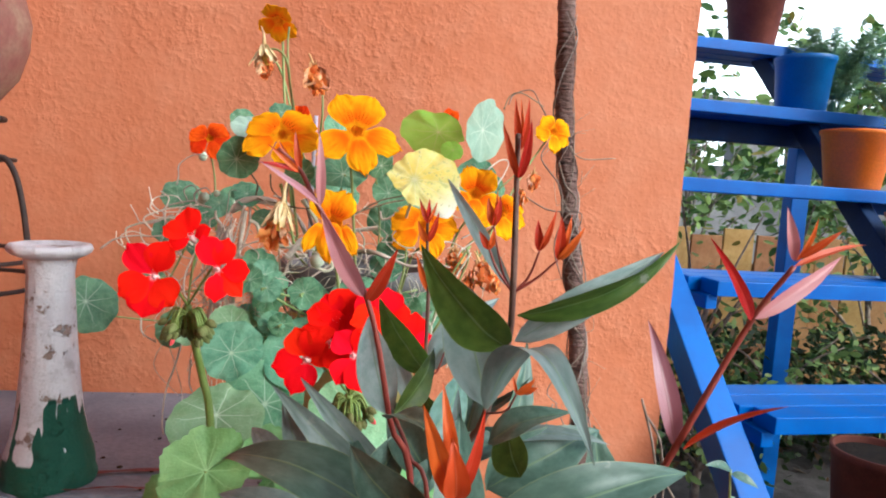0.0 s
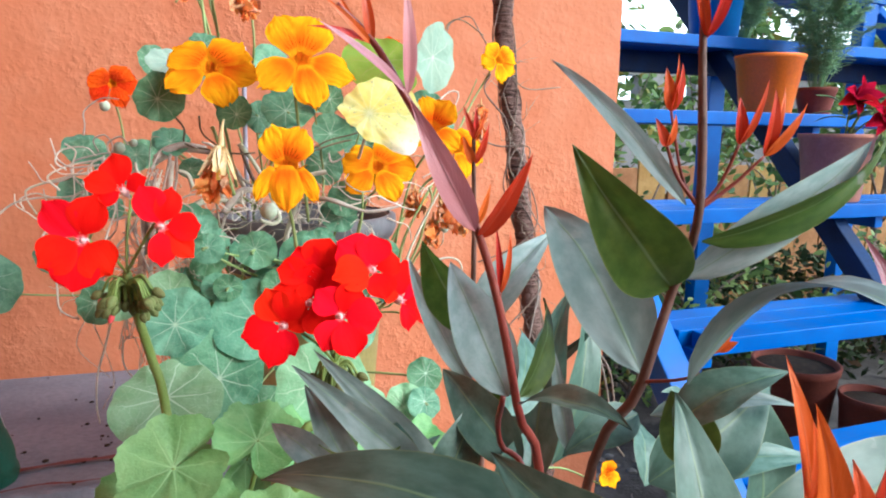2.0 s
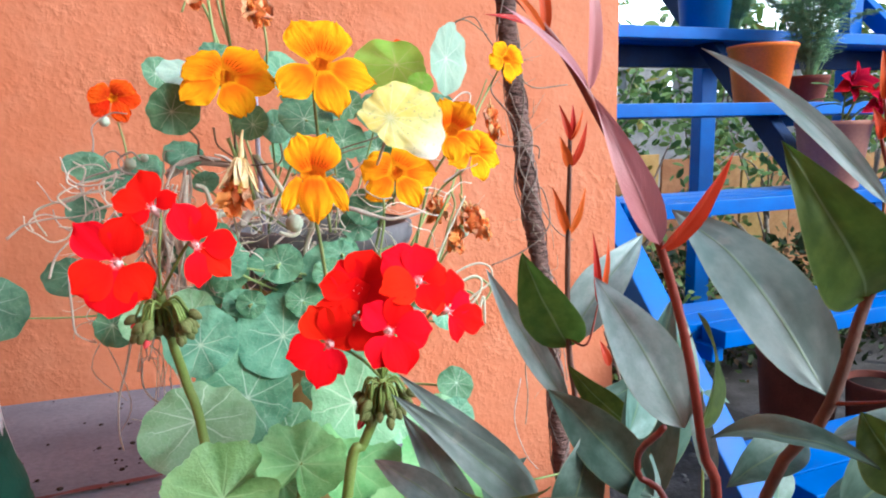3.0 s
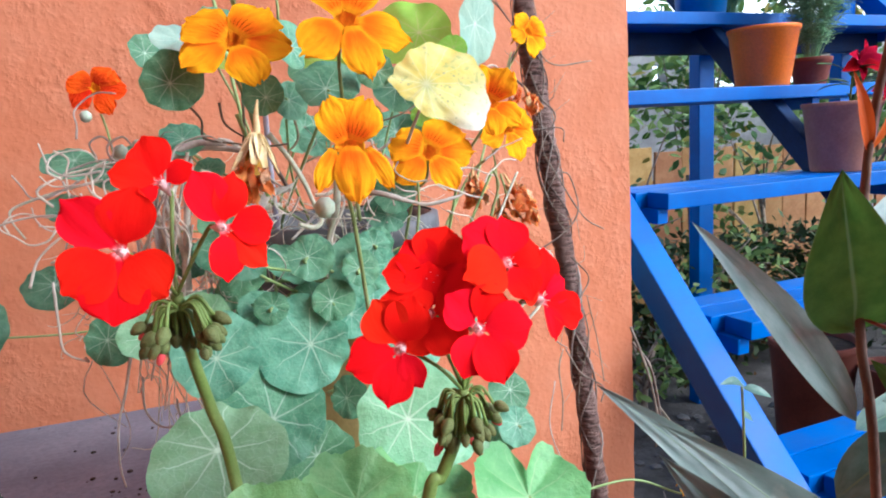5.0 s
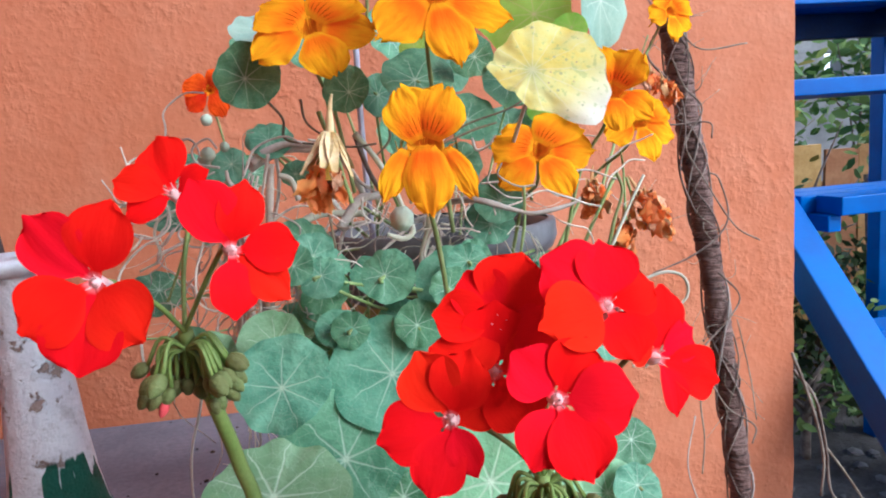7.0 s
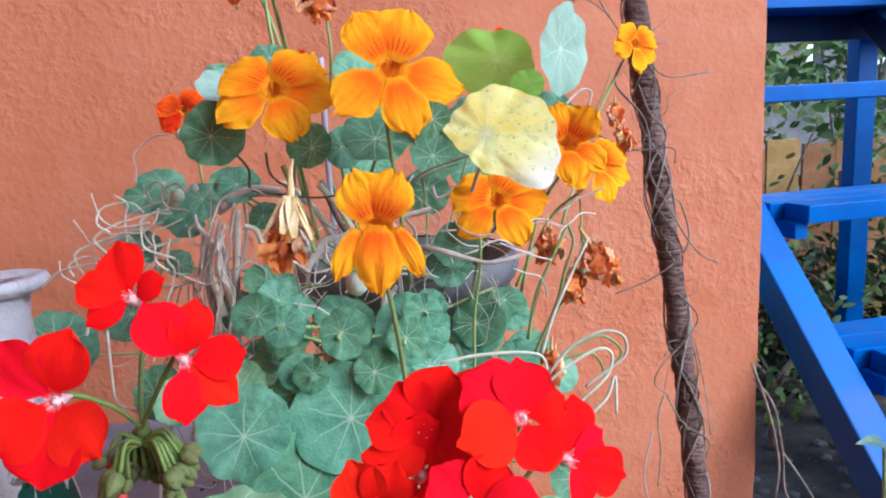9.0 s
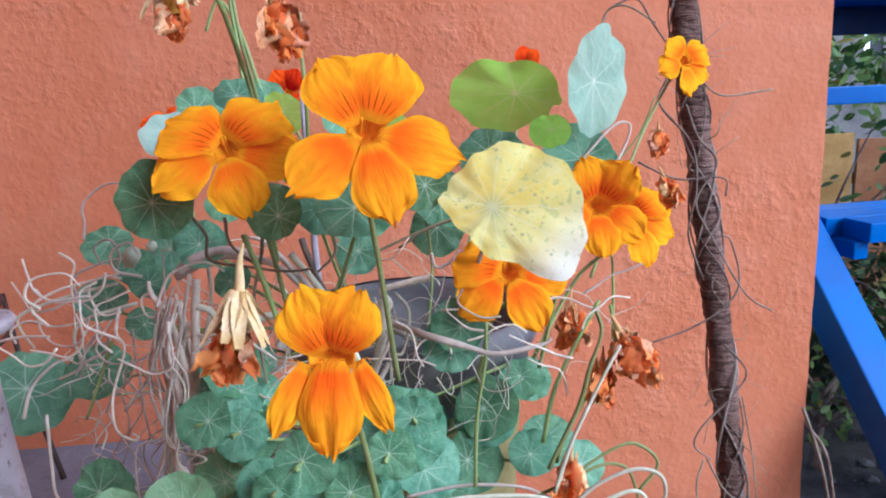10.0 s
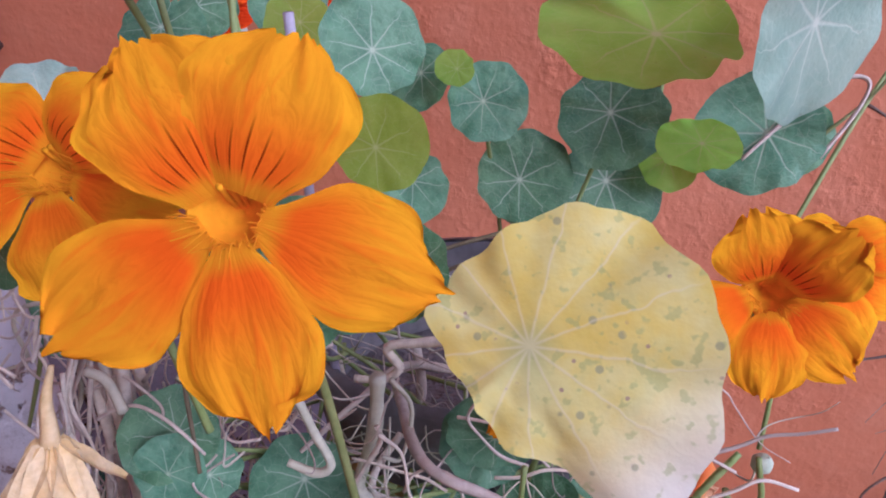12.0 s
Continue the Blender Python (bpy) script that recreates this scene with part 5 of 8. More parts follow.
vine([(-0.3017, 0.8000, 1.1694), (-0.2916, 0.7971, 1.1621), (-0.2942, 0.7954, 1.1512), (-0.2942, 0.7932, 1.1402), (-0.2938, 0.7911, 1.1291), (-0.2938, 0.7889, 1.1181)], 0.00094, 0.0006, DRYSTALK)
vine([(-0.2135, 0.7213, 1.1482), (-0.2094, 0.7225, 1.1573), (-0.2045, 0.7235, 1.1661), (-0.1939, 0.7230, 1.1711), (-0.1821, 0.7216, 1.1728), (-0.1720, 0.7190, 1.1674)], 0.00094, 0.0006, DRYSTALK)
vine([(-0.2616, 0.7737, 1.1591), (-0.2653, 0.7722, 1.1486), (-0.2754, 0.7723, 1.1418), (-0.2886, 0.7741, 1.1412), (-0.3017, 0.7761, 1.1418), (-0.3101, 0.7789, 1.1501)], 0.00094, 0.0006, DRYSTALK)
vine([(-0.2810, 0.7656, 1.1349), (-0.2773, 0.7632, 1.1251), (-0.2781, 0.7613, 1.1146), (-0.2876, 0.7613, 1.1074), (-0.3000, 0.7636, 1.1100), (-0.3129, 0.7659, 1.1123)], 0.00094, 0.0006, DRYSTALK)
vine([(-0.2005, 0.7304, 1.1139), (-0.1906, 0.7302, 1.1204), (-0.1793, 0.7293, 1.1245), (-0.1674, 0.7271, 1.1220), (-0.1569, 0.7245, 1.1164), (-0.1476, 0.7219, 1.1097)], 0.00094, 0.0006, DRYSTALK)
vine([(-0.2869, 0.7370, 1.1472), (-0.2956, 0.7395, 1.1537), (-0.2925, 0.7409, 1.1634), (-0.2812, 0.7400, 1.1674), (-0.2690, 0.7382, 1.1672), (-0.2612, 0.7357, 1.1600)], 0.00094, 0.0006, DRYSTALK)
vine([(-0.2105, 0.7257, 1.1301), (-0.2086, 0.7235, 1.1201), (-0.2098, 0.7217, 1.1102), (-0.2209, 0.7226, 1.1062), (-0.2320, 0.7250, 1.1106), (-0.2424, 0.7275, 1.1157)], 0.00094, 0.0006, DRYSTALK)
vine([(-0.2518, 0.7431, 1.1146), (-0.2603, 0.7458, 1.1221), (-0.2603, 0.7477, 1.1323), (-0.2607, 0.7498, 1.1426), (-0.2496, 0.7491, 1.1475), (-0.2381, 0.7484, 1.1524)], 0.00094, 0.0006, DRYSTALK)
vine([(-0.2840, 0.8000, 1.1777), (-0.2827, 0.8020, 1.1887), (-0.2835, 0.8042, 1.1998), (-0.2755, 0.8048, 1.2087), (-0.2640, 0.8042, 1.2145), (-0.2504, 0.8020, 1.2134)], 0.00094, 0.0006, DRYSTALK)
vine([(-0.3032, 0.7791, 1.1081), (-0.3110, 0.7785, 1.0989), (-0.3238, 0.7799, 1.0966), (-0.3342, 0.7828, 1.1038), (-0.3441, 0.7855, 1.1106), (-0.3454, 0.7878, 1.1215)], 0.00094, 0.0006, DRYSTALK)
vine([(-0.2251, 0.7542, 1.1069), (-0.2144, 0.7538, 1.1132), (-0.2041, 0.7536, 1.1196), (-0.1922, 0.7509, 1.1150), (-0.1825, 0.7482, 1.1080), (-0.1841, 0.7464, 1.0975)], 0.00094, 0.0006, DRYSTALK)
vine([(-0.2835, 0.7853, 1.1446), (-0.2945, 0.7858, 1.1385), (-0.3063, 0.7864, 1.1332), (-0.3198, 0.7884, 1.1330), (-0.3262, 0.7911, 1.1426), (-0.3326, 0.7939, 1.1521)], 0.00094, 0.0006, DRYSTALK)
vine([(-0.2870, 0.7962, 1.1236), (-0.2901, 0.7945, 1.1125), (-0.2989, 0.7942, 1.1044), (-0.3127, 0.7964, 1.1055), (-0.3216, 0.7994, 1.1141), (-0.3242, 0.8019, 1.1250)], 0.00094, 0.0006, DRYSTALK)
vine([(-0.2446, 0.7397, 1.1240), (-0.2560, 0.7422, 1.1281), (-0.2670, 0.7448, 1.1333), (-0.2685, 0.7470, 1.1435), (-0.2674, 0.7487, 1.1536), (-0.2568, 0.7482, 1.1589)], 0.00094, 0.0006, DRYSTALK)
vine([(-0.0472, 0.7368, 1.1295), (-0.0365, 0.7353, 1.1298), (-0.0258, 0.7336, 1.1288), (-0.0189, 0.7314, 1.1223), (-0.0111, 0.7291, 1.1166)], 0.00076, 0.0006, DRYSTALK)
vine([(-0.0094, 0.7266, 1.1261), (-0.0197, 0.7279, 1.1254), (-0.0288, 0.7301, 1.1295), (-0.0356, 0.7323, 1.1359), (-0.0318, 0.7332, 1.1435)], 0.00076, 0.0006, DRYSTALK)
vine([(0.0411, 0.7188, 1.1396), (0.0496, 0.7185, 1.1445), (0.0573, 0.7184, 1.1497), (0.0673, 0.7175, 1.1528), (0.0765, 0.7169, 1.1564)], 0.00076, 0.0006, DRYSTALK)
vine([(-0.0189, 0.7282, 1.1167), (-0.0294, 0.7301, 1.1185), (-0.0367, 0.7322, 1.1241), (-0.0428, 0.7344, 1.1310), (-0.0397, 0.7355, 1.1390)], 0.00076, 0.0006, DRYSTALK)
vine([(-0.0312, 0.7250, 1.1123), (-0.0212, 0.7241, 1.1150), (-0.0127, 0.7238, 1.1199), (-0.0024, 0.7226, 1.1214), (0.0058, 0.7205, 1.1165)], 0.00076, 0.0006, DRYSTALK)
vine([(-0.0751, 0.7232, 1.1286), (-0.0667, 0.7211, 1.1238), (-0.0641, 0.7192, 1.1162), (-0.0631, 0.7176, 1.1082), (-0.0593, 0.7156, 1.1009)], 0.00076, 0.0006, DRYSTALK)
vine([(0.0052, 0.7213, 1.0992), (0.0143, 0.7192, 1.0951), (0.0244, 0.7172, 1.0921), (0.0279, 0.7152, 1.0846), (0.0285, 0.7136, 1.0764)], 0.00076, 0.0006, DRYSTALK)
vine([(0.0256, 0.6886, 1.1103), (0.0162, 0.6905, 1.1127), (0.0077, 0.6924, 1.1166), (-0.0013, 0.6944, 1.1201), (-0.0098, 0.6965, 1.1243)], 0.00076, 0.0006, DRYSTALK)
vine([(-0.0510, 0.7336, 1.0939), (-0.0607, 0.7357, 1.0973), (-0.0714, 0.7373, 1.0979), (-0.0821, 0.7391, 1.0988), (-0.0929, 0.7407, 1.0989)], 0.00076, 0.0006, DRYSTALK)
vine([(-0.0652, 0.7194, 1.1054), (-0.0618, 0.7204, 1.1131), (-0.0539, 0.7201, 1.1179), (-0.0441, 0.7182, 1.1154), (-0.0419, 0.7164, 1.1074)], 0.00076, 0.0006, DRYSTALK)
vine([(0.0365, 0.7086, 1.1206), (0.0403, 0.7095, 1.1280), (0.0479, 0.7094, 1.1336), (0.0556, 0.7094, 1.1392), (0.0659, 0.7077, 1.1383)], 0.00076, 0.0006, DRYSTALK)
vine([(0.0173, 0.7331, 1.1265), (0.0237, 0.7334, 1.1332), (0.0345, 0.7318, 1.1331), (0.0438, 0.7297, 1.1289), (0.0535, 0.7276, 1.1251)], 0.00076, 0.0006, DRYSTALK)
vine([(-0.0654, 0.6309, 1.0624), (-0.0417, 0.6282, 1.0662), (-0.0116, 0.6238, 1.0663), (-0.0004, 0.6211, 1.0608), (-0.0034, 0.6181, 1.0427), (-0.0206, 0.6194, 1.0369)], 0.0011, 0.0009, PALESTALK)
vine([(0.0027, 0.6284, 1.0475), (0.0177, 0.6294, 1.0638), (0.0390, 0.6282, 1.0736), (0.0525, 0.6256, 1.0706), (0.0533, 0.6232, 1.0586), (0.0405, 0.6232, 1.0490), (0.0261, 0.6235, 1.0395)], 0.0011, 0.0009, PALESTALK)
vine([(-0.0049, 0.6276, 1.0377), (0.0169, 0.6275, 1.0536), (0.0365, 0.6265, 1.0629), (0.0447, 0.6245, 1.0590), (0.0403, 0.6226, 1.0456), (0.0219, 0.6222, 1.0295), (0.0177, 0.6208, 1.0195)], 0.0011, 0.0009, PALESTALK)
vine([(0.0245, 0.6198, 1.0192), (0.0392, 0.6201, 1.0321), (0.0454, 0.6218, 1.0454), (0.0446, 0.6173, 1.0216)], 0.0011, 0.0009, PALESTALK)
vine([(0.0024, 0.6405, 1.0567), (0.0133, 0.6442, 1.0841), (0.0297, 0.6477, 1.1147), (0.0398, 0.6495, 1.1316)], 0.0011, 0.0009, PALESTALK)
vine([(-0.2689, 0.7867, 1.1620), (-0.2733, 0.7894, 1.1733), (-0.2631, 0.7890, 1.1784), (-0.2560, 0.7862, 1.1678), (-0.2606, 0.7844, 1.1549)], 0.0009, 0.0007, DRYSTALK)
vine([(-0.2564, 0.7834, 1.1524), (-0.2696, 0.7853, 1.1541), (-0.2792, 0.7849, 1.1449), (-0.2716, 0.7810, 1.1291), (-0.2582, 0.7796, 1.1305)], 0.0009, 0.0007, DRYSTALK)
vine([(-0.3440, 0.8061, 1.1047), (-0.3469, 0.8082, 1.1140), (-0.3335, 0.8076, 1.1201), (-0.3154, 0.8046, 1.1159), (-0.2968, 0.8026, 1.1180)], 0.0009, 0.0007, DRYSTALK)
vine([(-0.3024, 0.7723, 1.1258), (-0.3127, 0.7757, 1.1383), (-0.2954, 0.7766, 1.1484), (-0.2766, 0.7762, 1.1530), (-0.2541, 0.7756, 1.1574)], 0.0011, 0.0008, DRYSTALK)
vine([(-0.2394, 0.7740, 1.1550), (-0.2558, 0.7761, 1.1593), (-0.2588, 0.7786, 1.1704), (-0.2473, 0.7792, 1.1771), (-0.2404, 0.7771, 1.1695)], 0.0011, 0.0008, DRYSTALK)
vine([(-0.2555, 0.7711, 1.1357), (-0.2583, 0.7678, 1.1194), (-0.2535, 0.7651, 1.1083), (-0.2627, 0.7597, 1.0796), (-0.2622, 0.7551, 1.0578), (-0.2516, 0.7527, 1.0500), (-0.2478, 0.7528, 1.0517), (-0.2513, 0.7536, 1.0544)], 0.001, 0.0008, DRYSTALK)
vine([(-0.2326, 0.7715, 1.1455), (-0.2403, 0.7710, 1.1404), (-0.2373, 0.7684, 1.1294), (-0.2262, 0.7675, 1.1289)], 0.001, 0.0008, DRYSTALK)
vine([(-0.2191, 0.7573, 1.1316), (-0.2317, 0.7524, 1.1037), (-0.2346, 0.7488, 1.0861), (-0.2272, 0.7430, 1.0608), (-0.2208, 0.7395, 1.0463)], 0.0011, 0.0008, DRYSTALK)
vine([(-0.2550, 0.7182, 1.0120), (-0.2618, 0.7158, 0.9852), (-0.2692, 0.7140, 0.9605), (-0.2713, 0.7098, 0.9314), (-0.2689, 0.7065, 0.9145)], 0.0011, 0.0008, DRYSTALK)
vine([(-0.3604, 0.7836, 1.1014), (-0.3444, 0.7810, 1.1134), (-0.3227, 0.7757, 1.1186), (-0.3015, 0.7698, 1.1195)], 0.0011, 0.0008, DRYSTALK)
vine([(-0.3261, 0.7679, 1.0644), (-0.3176, 0.7689, 1.0857), (-0.2991, 0.7663, 1.1019), (-0.2860, 0.7632, 1.1055)], 0.0011, 0.0008, DRYSTALK)
vine([(-0.3088, 0.7636, 1.0677), (-0.3081, 0.7577, 1.0329), (-0.3059, 0.7539, 1.0131), (-0.2898, 0.7480, 1.0047), (-0.2916, 0.7490, 1.0079)], 0.0011, 0.0008, DRYSTALK)
vine([(-0.2551, 0.7657, 0.9801), (-0.2556, 0.7614, 0.9525), (-0.2437, 0.7557, 0.9379), (-0.2299, 0.7524, 0.9417), (-0.2303, 0.7555, 0.9601)], 0.001, 0.0008, DRYSTALK)
vine([(-0.3017, 0.8102, 1.1473), (-0.2937, 0.8127, 1.1532), (-0.2745, 0.8158, 1.1588), (-0.2585, 0.8172, 1.1600)], 0.001, 0.0008, DRYSTALK)
vine([(-0.3001, 0.8092, 1.1442), (-0.2969, 0.8063, 1.1350), (-0.2874, 0.8038, 1.1257)], 0.001, 0.0008, DRYSTALK)
vine([(-0.2347, 0.7995, 1.1343), (-0.2379, 0.7933, 1.1166), (-0.2457, 0.7848, 1.0932), (-0.2427, 0.7780, 1.0724), (-0.2349, 0.7754, 1.0634)], 0.001, 0.0008, DRYSTALK)
vine([(-0.0493, 0.7538, 1.1630), (-0.0466, 0.7513, 1.1541), (-0.0374, 0.7521, 1.1568), (-0.0310, 0.7540, 1.1639)], 0.0012, 0.0009, DRYSTALK)


# the thick old stems that lie over the rim and hang beside the pot
vine([(-0.2110, 0.7550, 1.0430), (-0.2100, 0.7550, 1.0700), (-0.2060, 0.7550, 1.1000), (-0.2030, 0.7550, 1.1260), (-0.1990, 0.7550, 1.1550)], 0.0034, 0.0028, DRYSTALK)
vine([(-0.1940, 0.7800, 1.0980), (-0.1910, 0.7900, 1.1030), (-0.1790, 0.8000, 1.1090), (-0.1700, 0.8100, 1.1110), (-0.1520, 0.8200, 1.1090), (-0.1240, 0.8300, 1.1060)], 0.003, 0.0034, PALESTALK)
vine([(-0.1540, 0.7650, 1.1020), (-0.1450, 0.7700, 1.1140), (-0.1370, 0.7750, 1.1230), (-0.1250, 0.7800, 1.1240), (-0.1140, 0.7850, 1.1270)], 0.0036, 0.003, DRYSTALK)
vine([(-0.1360, 0.7350, 1.1720), (-0.1230, 0.7350, 1.1540), (-0.1120, 0.7350, 1.1330), (-0.1060, 0.7350, 1.1160), (-0.1000, 0.7350, 1.1000), (-0.1070, 0.7350, 1.0940), (-0.1190, 0.7350, 1.0980)], 0.0024, 0.0018, PALESTALK)
vine([(-0.0990, 0.7700, 1.1180), (-0.0860, 0.7700, 1.1190), (-0.0780, 0.7700, 1.1260), (-0.0830, 0.7700, 1.1360), (-0.0670, 0.7700, 1.1400), (-0.0500, 0.7700, 1.1430)], 0.002, 0.0026, DRYSTALK)
vine([(-0.0820, 0.7500, 1.1350), (-0.0840, 0.7500, 1.1130), (-0.0880, 0.7500, 1.0960), (-0.0940, 0.7500, 1.0750), (-0.0890, 0.7500, 1.0650), (-0.0720, 0.7500, 1.0500)], 0.0036, 0.0024, PALESTALK)
vine([(-0.1900, 0.7200, 1.1470), (-0.1820, 0.7200, 1.1430), (-0.1780, 0.7200, 1.1290)], 0.0022, 0.0022, PALESTALK)
vine([(-0.1590, 0.7200, 1.1880), (-0.1510, 0.7200, 1.1620), (-0.1460, 0.7200, 1.1410), (-0.1420, 0.7200, 1.1240)], 0.0019, 0.0017, STALK)
vine([(-0.1360, 0.7900, 1.1710), (-0.1290, 0.7900, 1.1460), (-0.1200, 0.7900, 1.1260)], 0.0026, 0.002, TWIG)
vine([(-0.1980, 0.7400, 1.1620), (-0.2070, 0.7400, 1.1280), (-0.2160, 0.7400, 1.0960)], 0.0013, 0.001, DRYSTALK)
vine([(-0.2100, 0.7400, 1.1480), (-0.2210, 0.7400, 1.1170), (-0.2210, 0.7400, 1.1010), (-0.2160, 0.7400, 1.0930)], 0.0012, 0.001, DRYSTALK)
vine([(-0.1350, 0.7450, 1.1260), (-0.1350, 0.7450, 1.1130), (-0.1240, 0.7450, 1.1060), (-0.1150, 0.7450, 1.1200)], 0.0011, 0.0009, DRYSTALK)
vine([(-0.0740, 0.7400, 1.1420), (-0.0660, 0.7400, 1.1290), (-0.0710, 0.7400, 1.1030), (-0.0790, 0.7400, 1.1020)], 0.0011, 0.0009, PALESTALK)
vine([(-0.0810, 0.7400, 1.1180), (-0.0800, 0.7400, 1.1090), (-0.0930, 0.7400, 1.0810), (-0.0840, 0.7400, 1.0620), (-0.0830, 0.7400, 1.0550)], 0.0012, 0.001, DRYSTALK)
vine([(-0.0880, 0.7450, 1.0680), (-0.0710, 0.7450, 1.0690), (-0.0610, 0.7450, 1.0490)], 0.0016, 0.0012, PALESTALK)
vine([(-0.2280, 0.7750, 1.1340), (-0.2290, 0.7750, 1.0990), (-0.2270, 0.7750, 1.0730), (-0.2350, 0.7750, 1.0560), (-0.2400, 0.7750, 1.0080)], 0.0032, 0.0026, DRYSTALK)
vine([(-0.2220, 0.7850, 1.1340), (-0.2190, 0.7850, 1.0920), (-0.2160, 0.7850, 1.0530), (-0.2150, 0.7850, 1.0130), (-0.2270, 0.7850, 0.9830)], 0.003, 0.0024, DRYSTALK)
vine([(-0.1980, 0.7800, 1.1640), (-0.1980, 0.7800, 1.1380), (-0.2060, 0.7800, 1.1070), (-0.2140, 0.7800, 1.0960)], 0.0016, 0.0012, DRYSTALK)
vine([(-0.2280, 0.7600, 1.1290), (-0.2350, 0.7600, 1.0960), (-0.2570, 0.7600, 1.0680)], 0.0016, 0.001, PALESTALK)
vine([(-0.2210, 0.7700, 1.0650), (-0.2270, 0.7700, 1.0340), (-0.2200, 0.7700, 1.0210), (-0.2350, 0.7700, 0.9860)], 0.0015, 0.0011, PALESTALK)
vine([(-0.2550, 0.8000, 1.1300), (-0.2910, 0.8000, 1.1210), (-0.3010, 0.8000, 1.1080), (-0.2990, 0.8000, 1.0870), (-0.3160, 0.8000, 1.0780)], 0.0015, 0.001, PALESTALK)
vine([(-0.2700, 0.8100, 1.1430), (-0.3000, 0.8100, 1.1370), (-0.3370, 0.8100, 1.1260), (-0.3420, 0.8100, 1.1160), (-0.3340, 0.8100, 1.0990)], 0.0013, 0.0009, PALESTALK)
vine([(-0.2720, 0.7900, 1.1110), (-0.2770, 0.7900, 1.1000), (-0.2930, 0.7900, 1.0920), (-0.2990, 0.7900, 1.0840)], 0.0013, 0.001, DRYSTALK)
vine([(-0.2670, 0.7800, 1.1100), (-0.2790, 0.7800, 1.0830), (-0.2920, 0.7800, 1.0550)], 0.0013, 0.001, STALK)
vine([(-0.2160, 0.7750, 1.1560), (-0.2050, 0.7750, 1.1640), (-0.1880, 0.7750, 1.1690), (-0.1680, 0.7750, 1.1660)], 0.004, 0.0026, DRYSTALK)


# the finer tangle of dry runners round the pot
rng = random.Random(21)
many = []
for k in range(150):
    c = Vector((rng.gauss(-0.12, 0.085), rng.uniform(0.74, 0.84), rng.gauss(1.085, 0.03)))
    if k % 3 == 0:
        c = Vector((rng.gauss(-0.22, 0.04), rng.uniform(0.74, 0.86), rng.gauss(1.06, 0.045)))
    way = Vector((rng.gauss(0, 1), rng.gauss(0, 0.5), rng.gauss(-0.15, 0.6))).normalized()
    side = way.orthogonal().normalized()
    pts, p = [], c.copy()
    turn, rad = rng.uniform(0.5, 1.6), rng.uniform(0.004, 0.014)
    for i in range(6):
        p = p + way * rng.uniform(0.006, 0.016)
        pts.append(p + rad * (side * math.sin(turn * i) + way.cross(side) * math.cos(turn * i)))
        way = (way + 0.45 * Vector((rng.gauss(0, 1), rng.gauss(0, 0.4), rng.gauss(-0.1, 0.8)))).normalized()
    r = rng.uniform(0.0004, 0.0008)
    many.append((pts, r, r * 0.4))
for k in range(26):
    x, y = rng.gauss(-0.21, 0.035), rng.uniform(0.76, 0.86)
    z = rng.uniform(1.02, 1.12)
    pts = [(x + rng.gauss(0, 0.008) + 0.01 * math.sin(i * 1.7 + k), y + rng.gauss(0, 0.004), z - i * rng.uniform(0.025, 0.04)) for i in range(6)]
    many.append((pts, 0.0009, 0.0004))
runners = thing("dry_runner_tangle", "pale tangle of dry curled runners round the pot", "dry stems")
for pts, r0, r1 in many:
    part("runner", tubes("runner", [(pts, r0, r1)], 5, 4), DRYSTALK if rng.random() < 0.6 else PALESTALK, runners)
part("stake", tube("stake", [(-0.128, 0.83, 1.03), (-0.131, 0.82, 1.16), (-0.129, 0.81, 1.27)], 0.0027, 0.0024, 8, 3), MAUVE, nasturtium, "mauve plastic stake")

# ---- red-tipped shrub by the camera ----
shrub = thing("red_tip_shrub", "glossy green shrub with red young shoots", "shrub")
blade_count = [0]


def blade(base, tip, width, normal, material, sag, fold):
    m, length = blade_pose(base, tip, normal)
    blade_count[0] += 1
    part("leaf", blade_mesh("leaf", length, width, sag, fold, blade_count[0] * 1.7), material, shrub, m=m)


def stem(points, r0, r1, material):
    part("stem", tube("stem", points, r0, r1, 8, 6, 0.12), material, shrub)


blade((-0.0368, 0.1826, 1.1525), (-0.0665, 0.1760, 1.1835), 0.0190, (-0.50, -0.85, 0.00), UNDERLEAF, 0.14, 0.3)
blade((-0.0345, 0.1815, 1.1545), (0.0110, 0.1800, 1.1850), 0.0115, (0.25, -0.85, 0.45), GLAUCOUS_SHEEN, 0.12, 0.25)
blade((-0.0362, 0.1748, 1.1640), (0.0164, 0.1800, 1.1890), 0.0115, (-0.15, -0.80, -0.55), UNDERLEAF, 0.12, 0.35)
blade((-0.0400, 0.1870, 1.1310), (-0.0452, 0.2340, 1.1650), 0.0225, (-0.25, -0.84, 0.49), GLAUCOUS_SHEEN, 0.12, 0.2)
blade((-0.0375, 0.1790, 1.1710), (-0.0539, 0.2130, 1.2035), 0.0056, (-0.45, -0.75, 0.45), GLAUCOUS_SHEEN, 0.1, 0.25)
blade((-0.0715, 0.2611, 1.0696), (-0.1156, 0.2646, 1.1128), 0.0135, (-0.35, -0.71, 0.61), GLAUCOUS_SHEEN, 0.12, 0.25)
blade((-0.0588, 0.2868, 1.0554), (-0.1059, 0.2992, 1.1058), 0.0135, (-0.35, -0.71, 0.61), GLAUCOUS_SHEEN, 0.12, 0.25)
blade((-0.0927, 0.2074, 1.1098), (-0.1113, 0.2189, 1.1070), 0.0107, (0.00, -0.51, -0.86), UNDERLEAF, 0.12, 0.25)
blade((-0.0614, 0.1531, 1.1032), (-0.1258, 0.2116, 1.1031), 0.0205, (0.00, -0.60, 0.80), LANCE, 0.16, 0.25)
